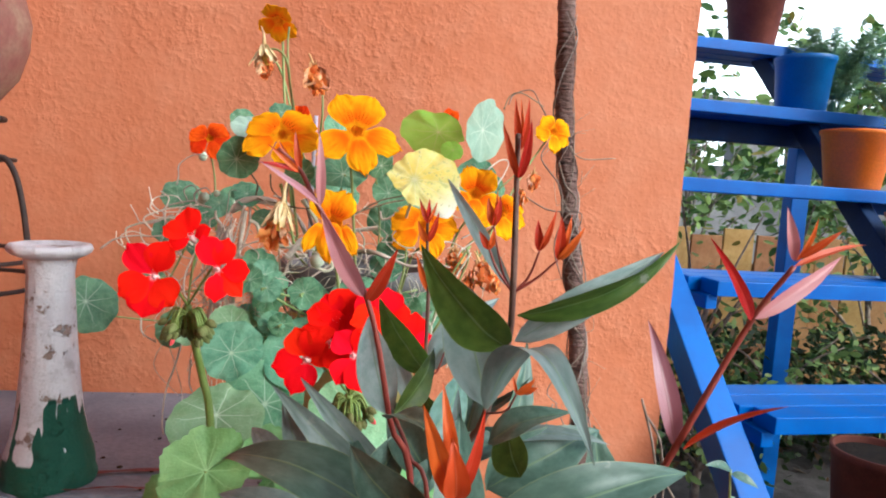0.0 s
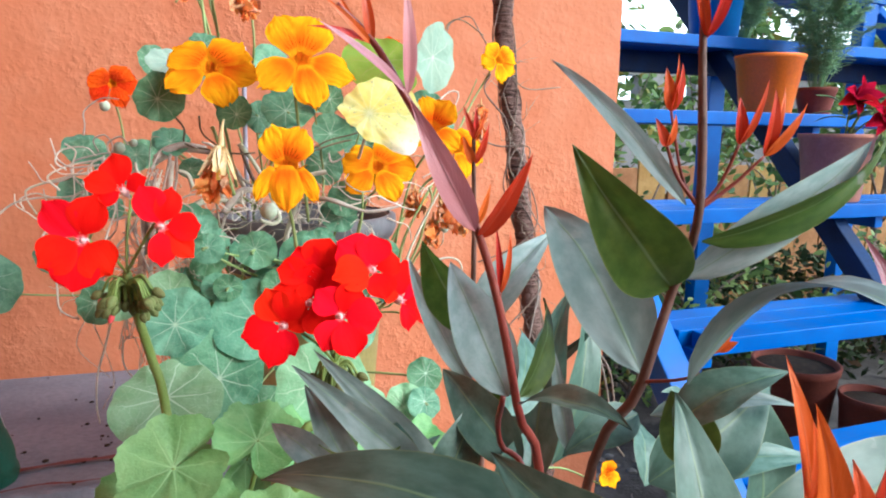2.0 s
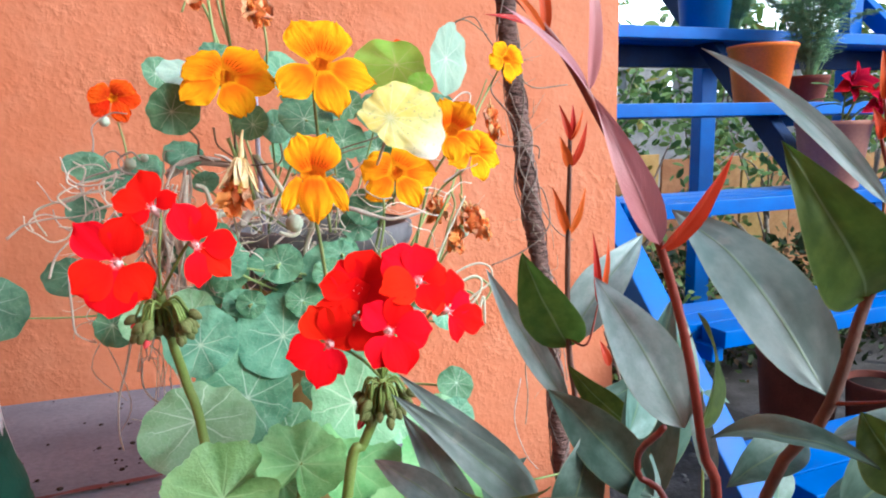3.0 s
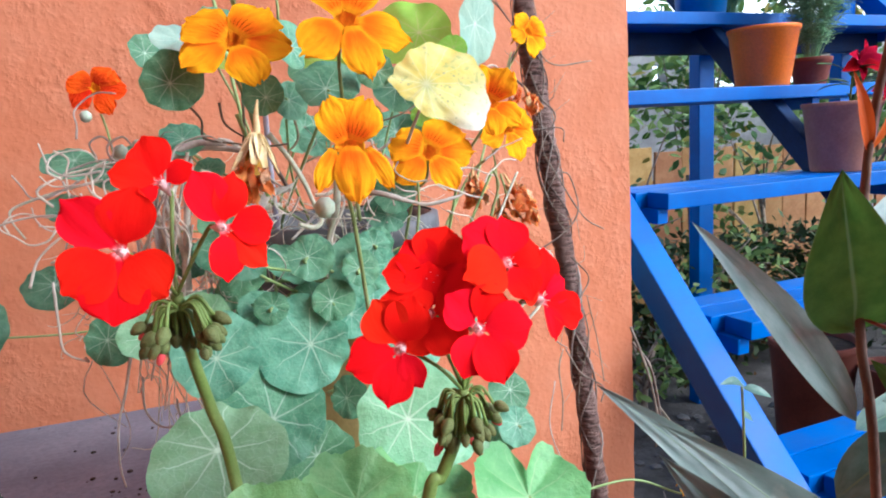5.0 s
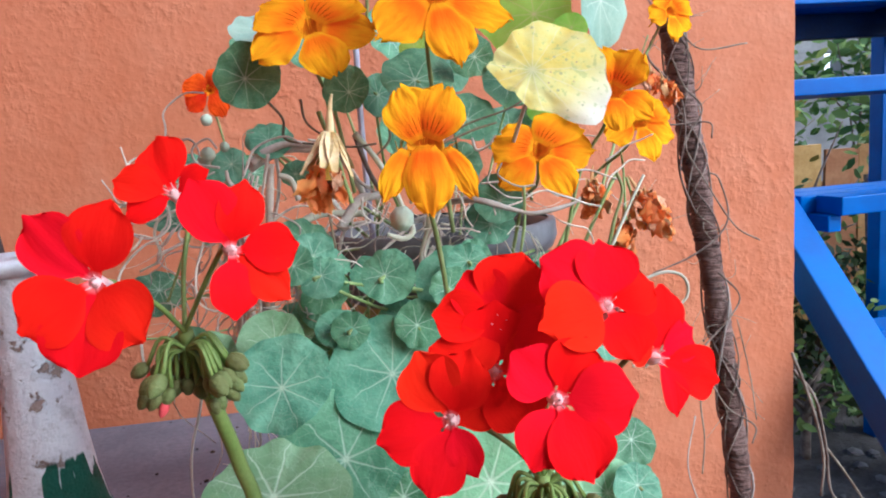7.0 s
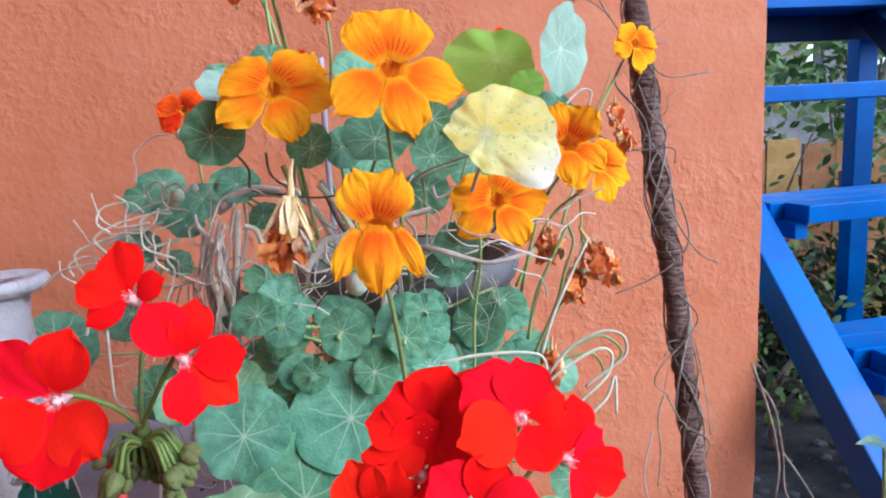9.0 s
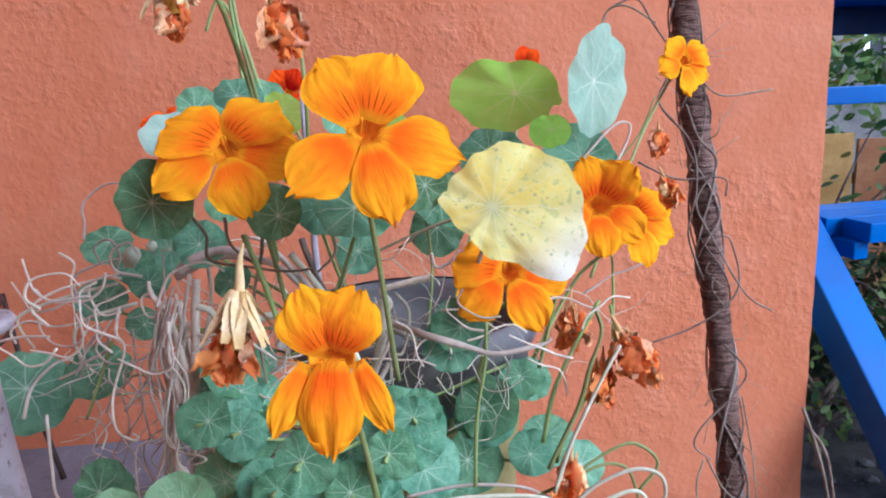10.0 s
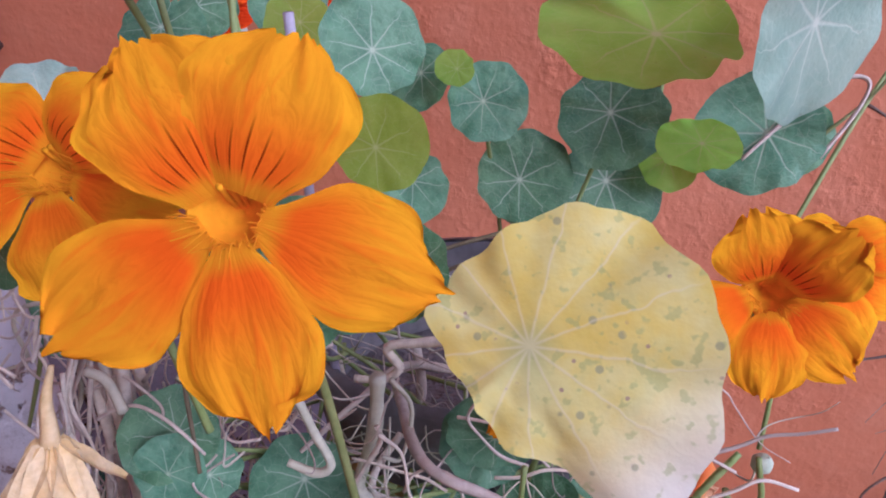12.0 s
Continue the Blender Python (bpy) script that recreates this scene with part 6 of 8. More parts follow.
blade((-0.0596, 0.1434, 1.1079), (-0.0841, 0.1683, 1.1260), 0.0164, (-0.61, -0.51, 0.61), LANCE, 0.12, 0.25)
blade((-0.0902, 0.2032, 1.0794), (-0.1298, 0.2275, 1.0825), 0.0156, (0.00, -0.60, 0.80), GLAUCOUS_SHEEN, 0.12, 0.25)
blade((-0.0581, 0.1336, 1.1109), (-0.0558, 0.1526, 1.1417), 0.0152, (0.00, -0.99, 0.15), LANCE, 0.05, 0.25)
blade((-0.0534, 0.1424, 1.1046), (0.0119, 0.1553, 1.1238), 0.0213, (-0.10, -0.60, 0.80), LANCE, 0.16, 0.25)
blade((-0.0396, 0.1819, 1.1065), (-0.0003, 0.1907, 1.1230), 0.0213, (0.00, -0.80, 0.60), LANCE, 0.12, 0.25)
blade((0.0040, 0.1947, 1.0792), (-0.0006, 0.1957, 1.1225), 0.0230, (0.19, -0.96, 0.19), LANCE, 0.05, 0.25)
blade((-0.0468, 0.1615, 1.1389), (-0.0367, 0.1061, 1.1481), 0.0139, (0.10, -0.45, 0.89), GLAUCOUS_SHEEN, 0.35, 0.25)
blade((-0.0433, 0.1697, 1.1262), (-0.0205, 0.1641, 1.1380), 0.0131, (0.00, -0.35, 0.94), LANCE, 0.12, 0.25)
blade((-0.0074, 0.1572, 1.0940), (0.0069, 0.1477, 1.1094), 0.0131, (-0.20, -0.69, 0.69), LANCE, 0.12, 0.25)
blade((-0.0094, 0.1575, 1.0949), (-0.0172, 0.1593, 1.1034), 0.0098, (0.30, -0.81, 0.51), LANCE, 0.12, 0.25)
blade((-0.0614, 0.1332, 1.1058), (-0.0965, 0.1563, 1.1034), 0.0131, (0.00, -0.45, 0.89), LANCE, 0.12, 0.25)
blade((-0.1317, 0.1863, 1.0762), (-0.1622, 0.1899, 1.0829), 0.0115, (0.00, -0.36, 0.93), GLAUCOUS_SHEEN, 0.12, 0.25)
blade((-0.0719, 0.1827, 1.1287), (-0.0613, 0.1570, 1.1331), 0.0115, (0.00, -0.30, 0.95), LANCE, 0.12, 0.25)
blade((-0.0466, 0.1511, 1.0981), (-0.0216, 0.1492, 1.1004), 0.0115, (0.00, -0.30, 0.95), LANCE, 0.12, 0.25)
blade((-0.0503, 0.2309, 1.0864), (-0.0651, 0.2654, 1.1072), 0.0180, (-0.30, -0.90, 0.30), LANCE, 0.12, 0.25)
blade((-0.0514, 0.2426, 1.0979), (-0.0342, 0.2739, 1.1163), 0.0197, (0.31, -0.93, 0.21), LANCE, 0.12, 0.25)
blade((-0.0806, 0.1923, 1.0799), (-0.0935, 0.2155, 1.0934), 0.0180, (0.10, -0.94, 0.31), LANCE, 0.12, 0.25)
blade((-0.1071, 0.2035, 1.0700), (-0.1176, 0.2266, 1.0840), 0.0148, (-0.30, -0.90, 0.30), LANCE, 0.12, 0.25)
blade((-0.0151, 0.1860, 1.0770), (-0.0234, 0.1992, 1.0944), 0.0164, (0.21, -0.93, 0.31), LANCE, 0.12, 0.25)
blade((-0.0319, 0.1722, 1.1147), (-0.0345, 0.1842, 1.1275), 0.0148, (-0.33, -0.88, -0.33), UNDERLEAF, 0.12, 0.25)
blade((-0.0679, 0.1711, 1.0818), (-0.0731, 0.1838, 1.0974), 0.0148, (-0.28, -0.92, 0.28), LANCE, 0.12, 0.25)
blade((-0.0470, 0.2870, 1.1120), (-0.0720, 0.2700, 1.1500), 0.0225, (-0.62, -0.78, 0.05), UNDERLEAF, 0.03, 0.2)
blade((-0.0715, 0.1910, 1.1270), (-0.0783, 0.2148, 1.1539), 0.0150, (-0.35, -0.85, 0.40), GLAUCOUS_SHEEN, 0.1, 0.2)
blade((-0.0700, 0.1880, 1.1280), (-0.0560, 0.2080, 1.1450), 0.0120, (0.25, -0.90, -0.20), UNDERLEAF, 0.1, 0.25)
blade((-0.0460, 0.2890, 1.1135), (-0.0130, 0.2947, 1.1483), 0.0189, (-0.62, -0.72, 0.31), GLAUCOUS_SHEEN, 0.12, 0.25)
blade((-0.0480, 0.2850, 1.0915), (-0.0654, 0.3193, 1.1351), 0.0107, (-0.52, -0.72, 0.46), GLAUCOUS_SHEEN, 0.15, 0.25)
blade((-0.0480, 0.2850, 1.0895), (0.0029, 0.2840, 1.1128), 0.0098, (-0.30, -0.51, 0.81), LANCE, -0.2, 0.25)
blade((-0.0347, 0.3005, 1.0612), (0.0008, 0.2914, 1.0846), 0.0164, (-0.50, -0.50, 0.70), LANCE, 0.12, 0.25)
blade((-0.0338, 0.2580, 1.0655), (-0.0158, 0.2718, 1.1310), 0.0213, (-0.75, -0.65, 0.11), LANCE, 0.12, 0.25)
blade((-0.0679, 0.3100, 1.0460), (-0.0537, 0.3073, 1.0621), 0.0098, (-0.30, -0.51, 0.81), LANCE, 0.12, 0.25)
blade((-0.0950, 0.2500, 1.0750), (-0.1110, 0.2700, 1.1040), 0.0120, (-0.35, -0.75, 0.55), GLAUCOUS_SHEEN, 0.12, 0.25)
blade((-0.1040, 0.2300, 1.0890), (-0.1220, 0.2600, 1.0960), 0.0105, (-0.30, -0.60, 0.75), GLAUCOUS_SHEEN, 0.12, 0.25)
blade((-0.0730, 0.2400, 1.0750), (-0.0590, 0.2500, 1.1010), 0.0165, (-0.20, -0.93, 0.30), LANCE, 0.12, 0.25)
blade((-0.0770, 0.2700, 1.0590), (-0.0810, 0.2900, 1.0830), 0.0165, (0.10, -0.90, 0.40), LANCE, 0.12, 0.25)
blade((-0.0160, 0.2800, 1.0580), (0.0040, 0.3000, 1.1260), 0.0185, (0.25, -0.95, 0.20), LANCE, 0.12, 0.25)
blade((-0.0330, 0.2700, 1.0880), (-0.0510, 0.2800, 1.1080), 0.0125, (-0.20, -0.90, -0.30), UNDERLEAF, 0.12, 0.25)
blade((-0.0400, 0.2200, 1.0950), (-0.0420, 0.2300, 1.1240), 0.0065, (-0.50, -0.80, 0.30), GLAUCOUS_SHEEN, 0.12, 0.25)
blade((-0.0320, 0.2000, 1.1150), (-0.0530, 0.2000, 1.1060), 0.0125, (-0.20, -0.70, 0.70), LANCE, 0.12, 0.25)
blade((-0.0350, 0.1900, 1.1190), (-0.0010, 0.1800, 1.1220), 0.0075, (0.10, -0.50, 0.85), GLAUCOUS_SHEEN, 0.12, 0.25)
blade((-0.0250, 0.2000, 1.0960), (0.0180, 0.1900, 1.1010), 0.0125, (0.10, -0.60, 0.80), LANCE, 0.12, 0.25)
blade((-0.0590, 0.2300, 1.0820), (-0.0450, 0.2400, 1.0940), 0.0125, (0.30, -0.85, 0.40), LANCE, 0.12, 0.25)
blade((-0.0080, 0.2300, 1.0750), (-0.0010, 0.2500, 1.0890), 0.0150, (0.20, -0.90, 0.35), LANCE, 0.12, 0.25)
blade((-0.0817, 0.1864, 1.1657), (-0.0959, 0.1860, 1.1917), 0.0070, (-0.39, -0.87, 0.29), PINKLEAF, 0.06, 0.35)
blade((-0.0805, 0.1881, 1.1639), (-0.0725, 0.1796, 1.1819), 0.0053, (0.30, -0.90, 0.30), REDLEAF, 0.06, 0.35)
blade((-0.0959, 0.1871, 1.1926), (-0.0970, 0.1860, 1.2142), 0.0035, (0.20, -0.98, 0.10), PINKLEAF, 0.06, 0.35)
blade((-0.0959, 0.1871, 1.1926), (-0.1136, 0.1812, 1.2048), 0.0025, (-0.20, -0.78, 0.59), PINKLEAF, 0.06, 0.35)
blade((-0.1024, 0.1900, 1.2020), (-0.1043, 0.1897, 1.2144), 0.0025, (0.00, -1.00, 0.00), REDLEAF, 0.06, 0.35)
blade((-0.1024, 0.1900, 1.2020), (-0.1119, 0.1868, 1.2099), 0.0019, (-0.19, -0.94, 0.28), REDLEAF, 0.06, 0.35)
blade((-0.1024, 0.1900, 1.2020), (-0.1148, 0.1863, 1.2044), 0.0025, (0.00, -0.71, 0.71), REDLEAF, 0.06, 0.35)
blade((-0.1055, 0.1907, 1.2054), (-0.1091, 0.1898, 1.2113), 0.0012, (0.00, -1.00, 0.00), REDLEAF, 0.06, 0.35)
blade((-0.0390, 0.1744, 1.2045), (-0.0454, 0.1720, 1.2202), 0.0027, (-0.41, -0.91, 0.00), REDLEAF, 0.06, 0.35)
blade((-0.0390, 0.1744, 1.2045), (-0.0381, 0.1684, 1.2211), 0.0037, (0.20, -0.98, 0.00), REDLEAF, 0.06, 0.35)
blade((-0.0390, 0.1755, 1.2126), (-0.0422, 0.1726, 1.2271), 0.0025, (-0.29, -0.96, 0.00), REDLEAF, 0.06, 0.35)
blade((-0.0390, 0.1755, 1.2126), (-0.0382, 0.1723, 1.2275), 0.0025, (0.29, -0.96, 0.00), REDLEAF, 0.06, 0.35)
blade((-0.0391, 0.1756, 1.2135), (-0.0397, 0.1755, 1.2274), 0.0019, (0.00, -1.00, 0.00), REDLEAF, 0.06, 0.35)
blade((-0.0462, 0.1744, 1.1834), (-0.0498, 0.1734, 1.1889), 0.0025, (-0.29, -0.96, 0.00), REDLEAF, 0.06, 0.35)
blade((-0.0462, 0.1744, 1.1834), (-0.0456, 0.1731, 1.1897), 0.0025, (0.29, -0.96, 0.00), REDLEAF, 0.06, 0.35)
blade((-0.0453, 0.1752, 1.1902), (-0.0476, 0.1744, 1.1985), 0.0031, (-0.29, -0.96, 0.00), REDLEAF, 0.06, 0.35)
blade((-0.0453, 0.1752, 1.1902), (-0.0441, 0.1742, 1.1994), 0.0031, (0.29, -0.96, 0.00), REDLEAF, 0.06, 0.35)
blade((-0.0453, 0.1752, 1.1902), (-0.0449, 0.1746, 1.2013), 0.0012, (0.00, -1.00, 0.00), REDLEAF, 0.06, 0.35)
blade((-0.0320, 0.1711, 1.1839), (-0.0334, 0.1704, 1.1932), 0.0031, (-0.20, -0.98, 0.00), REDLEAF, 0.06, 0.35)
blade((-0.0320, 0.1711, 1.1839), (-0.0287, 0.1684, 1.1966), 0.0025, (0.20, -0.98, 0.00), REDLEAF, 0.06, 0.35)
blade((-0.0265, 0.1703, 1.1817), (-0.0203, 0.1671, 1.1921), 0.0031, (0.28, -0.94, 0.19), REDLEAF, 0.06, 0.35)
blade((-0.0265, 0.1703, 1.1817), (-0.0272, 0.1681, 1.1948), 0.0037, (0.00, -1.00, 0.00), REDLEAF, 0.06, 0.35)
blade((-0.0265, 0.1703, 1.1817), (-0.0235, 0.1698, 1.1953), 0.0025, (0.20, -0.98, 0.00), REDLEAF, 0.06, 0.35)
blade((-0.0491, 0.2839, 1.1518), (-0.0556, 0.2826, 1.1685), 0.0037, (-0.29, -0.96, 0.00), REDLEAF, 0.06, 0.35)
blade((-0.0491, 0.2839, 1.1518), (-0.0442, 0.2815, 1.1679), 0.0037, (0.29, -0.96, 0.00), REDLEAF, 0.06, 0.35)
blade((-0.0518, 0.2780, 1.1747), (-0.0570, 0.2747, 1.1847), 0.0037, (-0.29, -0.96, 0.00), REDLEAF, 0.06, 0.35)
blade((-0.0518, 0.2780, 1.1747), (-0.0477, 0.2745, 1.1891), 0.0037, (0.29, -0.96, 0.00), REDLEAF, 0.06, 0.35)
blade((-0.0523, 0.2762, 1.1833), (-0.0566, 0.2760, 1.1944), 0.0025, (-0.29, -0.96, 0.00), REDLEAF, 0.06, 0.35)
blade((-0.0523, 0.2762, 1.1833), (-0.0522, 0.2756, 1.1945), 0.0025, (0.00, -1.00, 0.00), REDLEAF, 0.06, 0.35)
blade((-0.0523, 0.2762, 1.1833), (-0.0488, 0.2751, 1.1932), 0.0019, (0.29, -0.96, 0.00), REDLEAF, 0.06, 0.35)
blade((-0.0392, 0.2809, 1.1279), (-0.0423, 0.2794, 1.1531), 0.0031, (-0.20, -0.98, 0.00), REDLEAF, 0.06, 0.35)
blade((-0.0392, 0.2809, 1.1279), (-0.0371, 0.2788, 1.1518), 0.0031, (0.20, -0.98, 0.00), REDLEAF, 0.06, 0.35)
blade((-0.0632, 0.1122, 1.1376), (-0.0713, 0.1087, 1.1592), 0.0053, (-0.28, -0.94, 0.19), REDLEAF, 0.06, 0.35)
blade((-0.0632, 0.1122, 1.1376), (-0.0653, 0.1092, 1.1520), 0.0064, (0.00, -0.96, 0.29), REDLEAF, 0.15, 0.35)
blade((-0.0632, 0.1122, 1.1376), (-0.0590, 0.1094, 1.1581), 0.0037, (0.37, -0.92, 0.09), REDLEAF, 0.06, 0.35)
blade((-0.0629, 0.1154, 1.1391), (-0.0664, 0.1185, 1.1606), 0.0037, (0.00, -1.00, 0.10), REDLEAF, 0.06, 0.35)
blade((-0.0637, 0.1151, 1.1439), (-0.0654, 0.1146, 1.1541), 0.0025, (0.00, -1.00, 0.00), REDLEAF, 0.06, 0.35)
blade((0.0091, 0.1573, 1.1300), (0.0046, 0.1734, 1.1644), 0.0075, (-0.10, -0.99, 0.10), PINKLEAF, 0.06, 0.35)
blade((0.0105, 0.1562, 1.1304), (0.0234, 0.1316, 1.1521), 0.0040, (0.00, -0.60, 0.80), REDLEAF, 0.06, 0.35)
blade((0.0257, 0.1539, 1.1692), (-0.0009, 0.1341, 1.1932), 0.0040, (-0.42, -0.85, 0.32), REDLEAF, 0.06, 0.35)
blade((0.0266, 0.1538, 1.1696), (0.0574, 0.1616, 1.1880), 0.0053, (0.20, -0.90, 0.40), PINKLEAF, 0.06, 0.35)
blade((0.0341, 0.1502, 1.1854), (0.0582, 0.1539, 1.1922), 0.0027, (0.00, -0.60, 0.80), REDLEAF, 0.06, 0.35)
blade((0.0341, 0.1504, 1.1868), (0.0302, 0.1506, 1.2015), 0.0037, (-0.29, -0.96, 0.00), PINKLEAF, 0.06, 0.35)
blade((0.0344, 0.1503, 1.1868), (0.0370, 0.1467, 1.1993), 0.0027, (0.20, -0.98, 0.00), REDLEAF, 0.06, 0.35)
blade((0.0347, 0.1494, 1.1878), (0.0439, 0.1456, 1.1963), 0.0025, (0.21, -0.83, 0.52), REDLEAF, 0.06, 0.35)
blade((-0.0356, 0.1709, 1.1411), (-0.0307, 0.1692, 1.1466), 0.0031, (0.20, -0.98, 0.00), REDLEAF, 0.06, 0.35)
blade((-0.0356, 0.1709, 1.1411), (-0.0376, 0.1699, 1.1474), 0.0012, (0.00, -1.00, 0.00), REDLEAF, 0.06, 0.35)
blade((-0.0336, 0.1708, 1.1417), (-0.0299, 0.1687, 1.1437), 0.0025, (0.22, -0.87, 0.44), REDLEAF, 0.06, 0.35)
blade((-0.0342, 0.1798, 1.0941), (-0.0196, 0.1798, 1.1038), 0.0043, (0.00, -0.80, 0.60), REDLEAF, 0.06, 0.35)
blade((-0.0501, 0.2550, 1.1159), (-0.0528, 0.2563, 1.1239), 0.0031, (0.00, -1.00, 0.00), REDLEAF, 0.06, 0.35)
stem([(-0.0300, 0.2400, 0.2620), (-0.0450, 0.2300, 0.7000), (-0.0500, 0.2000, 1.0600), (-0.0412, 0.1850, 1.1300), (-0.0365, 0.1826, 1.1525), (-0.0384, 0.1733, 1.1710), (-0.0395, 0.1750, 1.2060), (-0.0410, 0.1710, 1.2170)], 0.00151, 0.00074, BROWNSTEM)
stem([(-0.0400, 0.2400, 0.2620), (-0.0500, 0.2300, 0.7500), (-0.0600, 0.1950, 1.0700), (-0.0715, 0.1860, 1.1275), (-0.0805, 0.1880, 1.1650), (-0.0968, 0.1870, 1.1930), (-0.1025, 0.1900, 1.2030), (-0.1091, 0.1894, 1.2089)], 0.00128, 0.00062, REDSTEM)
stem([(-0.0100, 0.2300, 0.2620), (-0.0050, 0.2200, 0.7500), (-0.0050, 0.1900, 1.0600), (-0.0035, 0.1667, 1.0922), (0.0080, 0.1564, 1.1305), (0.0263, 0.1548, 1.1690), (0.0341, 0.1502, 1.1854)], 0.00162, 0.00074, REDSTEM)
stem([(-0.0350, 0.2200, 0.2620), (-0.0500, 0.2000, 0.7500), (-0.0580, 0.1400, 1.0800), (-0.0613, 0.1219, 1.1147), (-0.0632, 0.1123, 1.1380)], 0.00093, 0.00056, REDSTEM)
stem([(-0.0300, 0.2600, 0.2620), (-0.0400, 0.2700, 0.7500), (-0.0450, 0.2800, 1.0500), (-0.0480, 0.2850, 1.1135), (-0.0491, 0.2839, 1.1518), (-0.0518, 0.2780, 1.1747), (-0.0524, 0.2769, 1.1888)], 0.00139, 0.00062, BROWNSTEM)
stem([(-0.0384, 0.1733, 1.1710), (-0.0434, 0.1744, 1.1775), (-0.0462, 0.1744, 1.1834)], 0.00046, 0.00031, REDSTEM)
stem([(-0.0384, 0.1733, 1.1710), (-0.0417, 0.1752, 1.1774), (-0.0453, 0.1752, 1.1902)], 0.00041, 0.00025, REDSTEM)
stem([(-0.0384, 0.1733, 1.1710), (-0.0341, 0.1733, 1.1758), (-0.0320, 0.1711, 1.1839)], 0.00046, 0.00031, REDSTEM)
stem([(-0.0384, 0.1733, 1.1710), (-0.0319, 0.1721, 1.1759), (-0.0265, 0.1703, 1.1817)], 0.00046, 0.00031, REDSTEM)
stem([(-0.0480, 0.2850, 1.1155), (-0.0439, 0.2796, 1.1148), (-0.0392, 0.2809, 1.1279)], 0.00046, 0.00031, REDSTEM)
stem([(-0.0412, 0.1850, 1.1300), (-0.0380, 0.1724, 1.1355), (-0.0356, 0.1709, 1.1411)], 0.00046, 0.00025, REDSTEM)
stem([(-0.0200, 0.2400, 0.2620), (-0.0200, 0.2200, 0.8500), (-0.0393, 0.1792, 1.0856), (-0.0342, 0.1798, 1.0941)], 0.00058, 0.00031, REDSTEM)
stem([(-0.0420, 0.2500, 0.2620), (-0.0500, 0.2400, 0.8500), (-0.0516, 0.2183, 1.0661), (-0.0605, 0.2235, 1.0998), (-0.0685, 0.2018, 1.1221)], 0.00116, 0.00074, REDSTEM)

flower_pot("dark terracotta pot that holds the shrub", 0.13, 0.27, POTDARK, (-0.03, 0.25, 0.001))

# ---- geraniums ----
def ger_petal(length, width, seed, curl):
    """A spoon-shaped petal on a narrow foot; it grows along local Z and leans back at its end."""
    nu, nv = 14, 12
    line, p = [], Vector((0, -0.001, 0.0008))
    for i in range(nu + 1):
        line.append(p.copy())
        a = radians(58 + (36 + curl) * min(1, 1.3 * i / nu))
        p += Vector((0, -math.cos(a), math.sin(a))) * (length / nu)

    def f(u, v):
        c = line[min(int(u * nu + 1e-6), nu)]
        q = 2 * v - 1
        w = max(0.12 + 0.5 * u * (1 - u), math.sqrt(max(0.0, 1 - ((u - 0.585) / 0.425) ** 2)))
        w = min(w, 1.0) if u < 0.99 else 0.24
        x = 0.5 * width * w * q * (1 + 0.07 * noise.noise((3 * u, 1.5 * (q > 0), seed)))
        lift = 0.1 * width * (q * q * w) * (0.5 + noise.noise((seed, 0.2, 1)))
        wave = 0.07 * length * u * (noise.noise((1.6 * q + seed, 1.5 * u, 0.4)) + 0.4 * noise.noise((4 * q, 3 * u, seed)))
        round_end = -length * 0.1 * u ** 4 * q * q + 0.03 * length * u ** 6 * noise.noise((2.5 * q, 0.1, seed))
        return (x + 0.08 * length * u * u * noise.noise((seed, 0.7, 3)), c.y + wave - lift, c.z + round_end)
    return sheet("petal", f, nu, nv)


def floret(plant, at, to, petals, hub, seed=0):
    """One flower of the umbel, with its pale eye and pedicel. petals: the way each points, clockwise from the top, its length and width in mm."""
    m = facing(at, to)
    eye = lathe("floret", [(0.0004, 0.009), (0.0016, 0.004), (0.0026, -0.0005), (0.0018, -0.0028), (0.0003, -0.0042)], 10)
    for v in eye.vertices:
        v.co = Vector((v.co.x, v.co.z, v.co.y))
    head = part("floret", eye, EYE, plant, m=m)
    for k, (turn, length, width) in enumerate(petals):
        local = Matrix.Rotation(radians(turn), 4, "Y") @ Matrix.Rotation(radians(7 * noise.noise((k, seed, 4))), 4, "X")
        part("petal", ger_petal(0.00092 * length, 0.00092 * width, 3.1 * seed + k, 14 * noise.noise((seed, k, 9))), GERANIUM, head, m=Matrix.Translation((0, -0.0006 * (k % 3), 0)) @ local)
    for k in range(4):
        a = k * 1.6 + seed
        rod = [(0, 0.001, 0), (0.0015 * math.cos(a), -0.003, 0.0015 * math.sin(a)), (0.0026 * math.cos(a), -0.0056, 0.0026 * math.sin(a))]
        part("stamen", tubes("stamen", [(rod, 0.0003, 0.0002)], 4, 3), EYE, head)
    back, hub = m @ Vector((0, 0.003, 0)), Vector(hub)
    away = (m.to_3x3() @ Vector((0, 1, 0))).normalized()
    part("pedicel", tube("pedicel", [back, back + away * 0.007, back.lerp(hub, 0.6) + Vector((0, 0.002, 0.003)), hub], 0.0011, 0.0009, 7, 5), GERSTALK, plant)
    return head


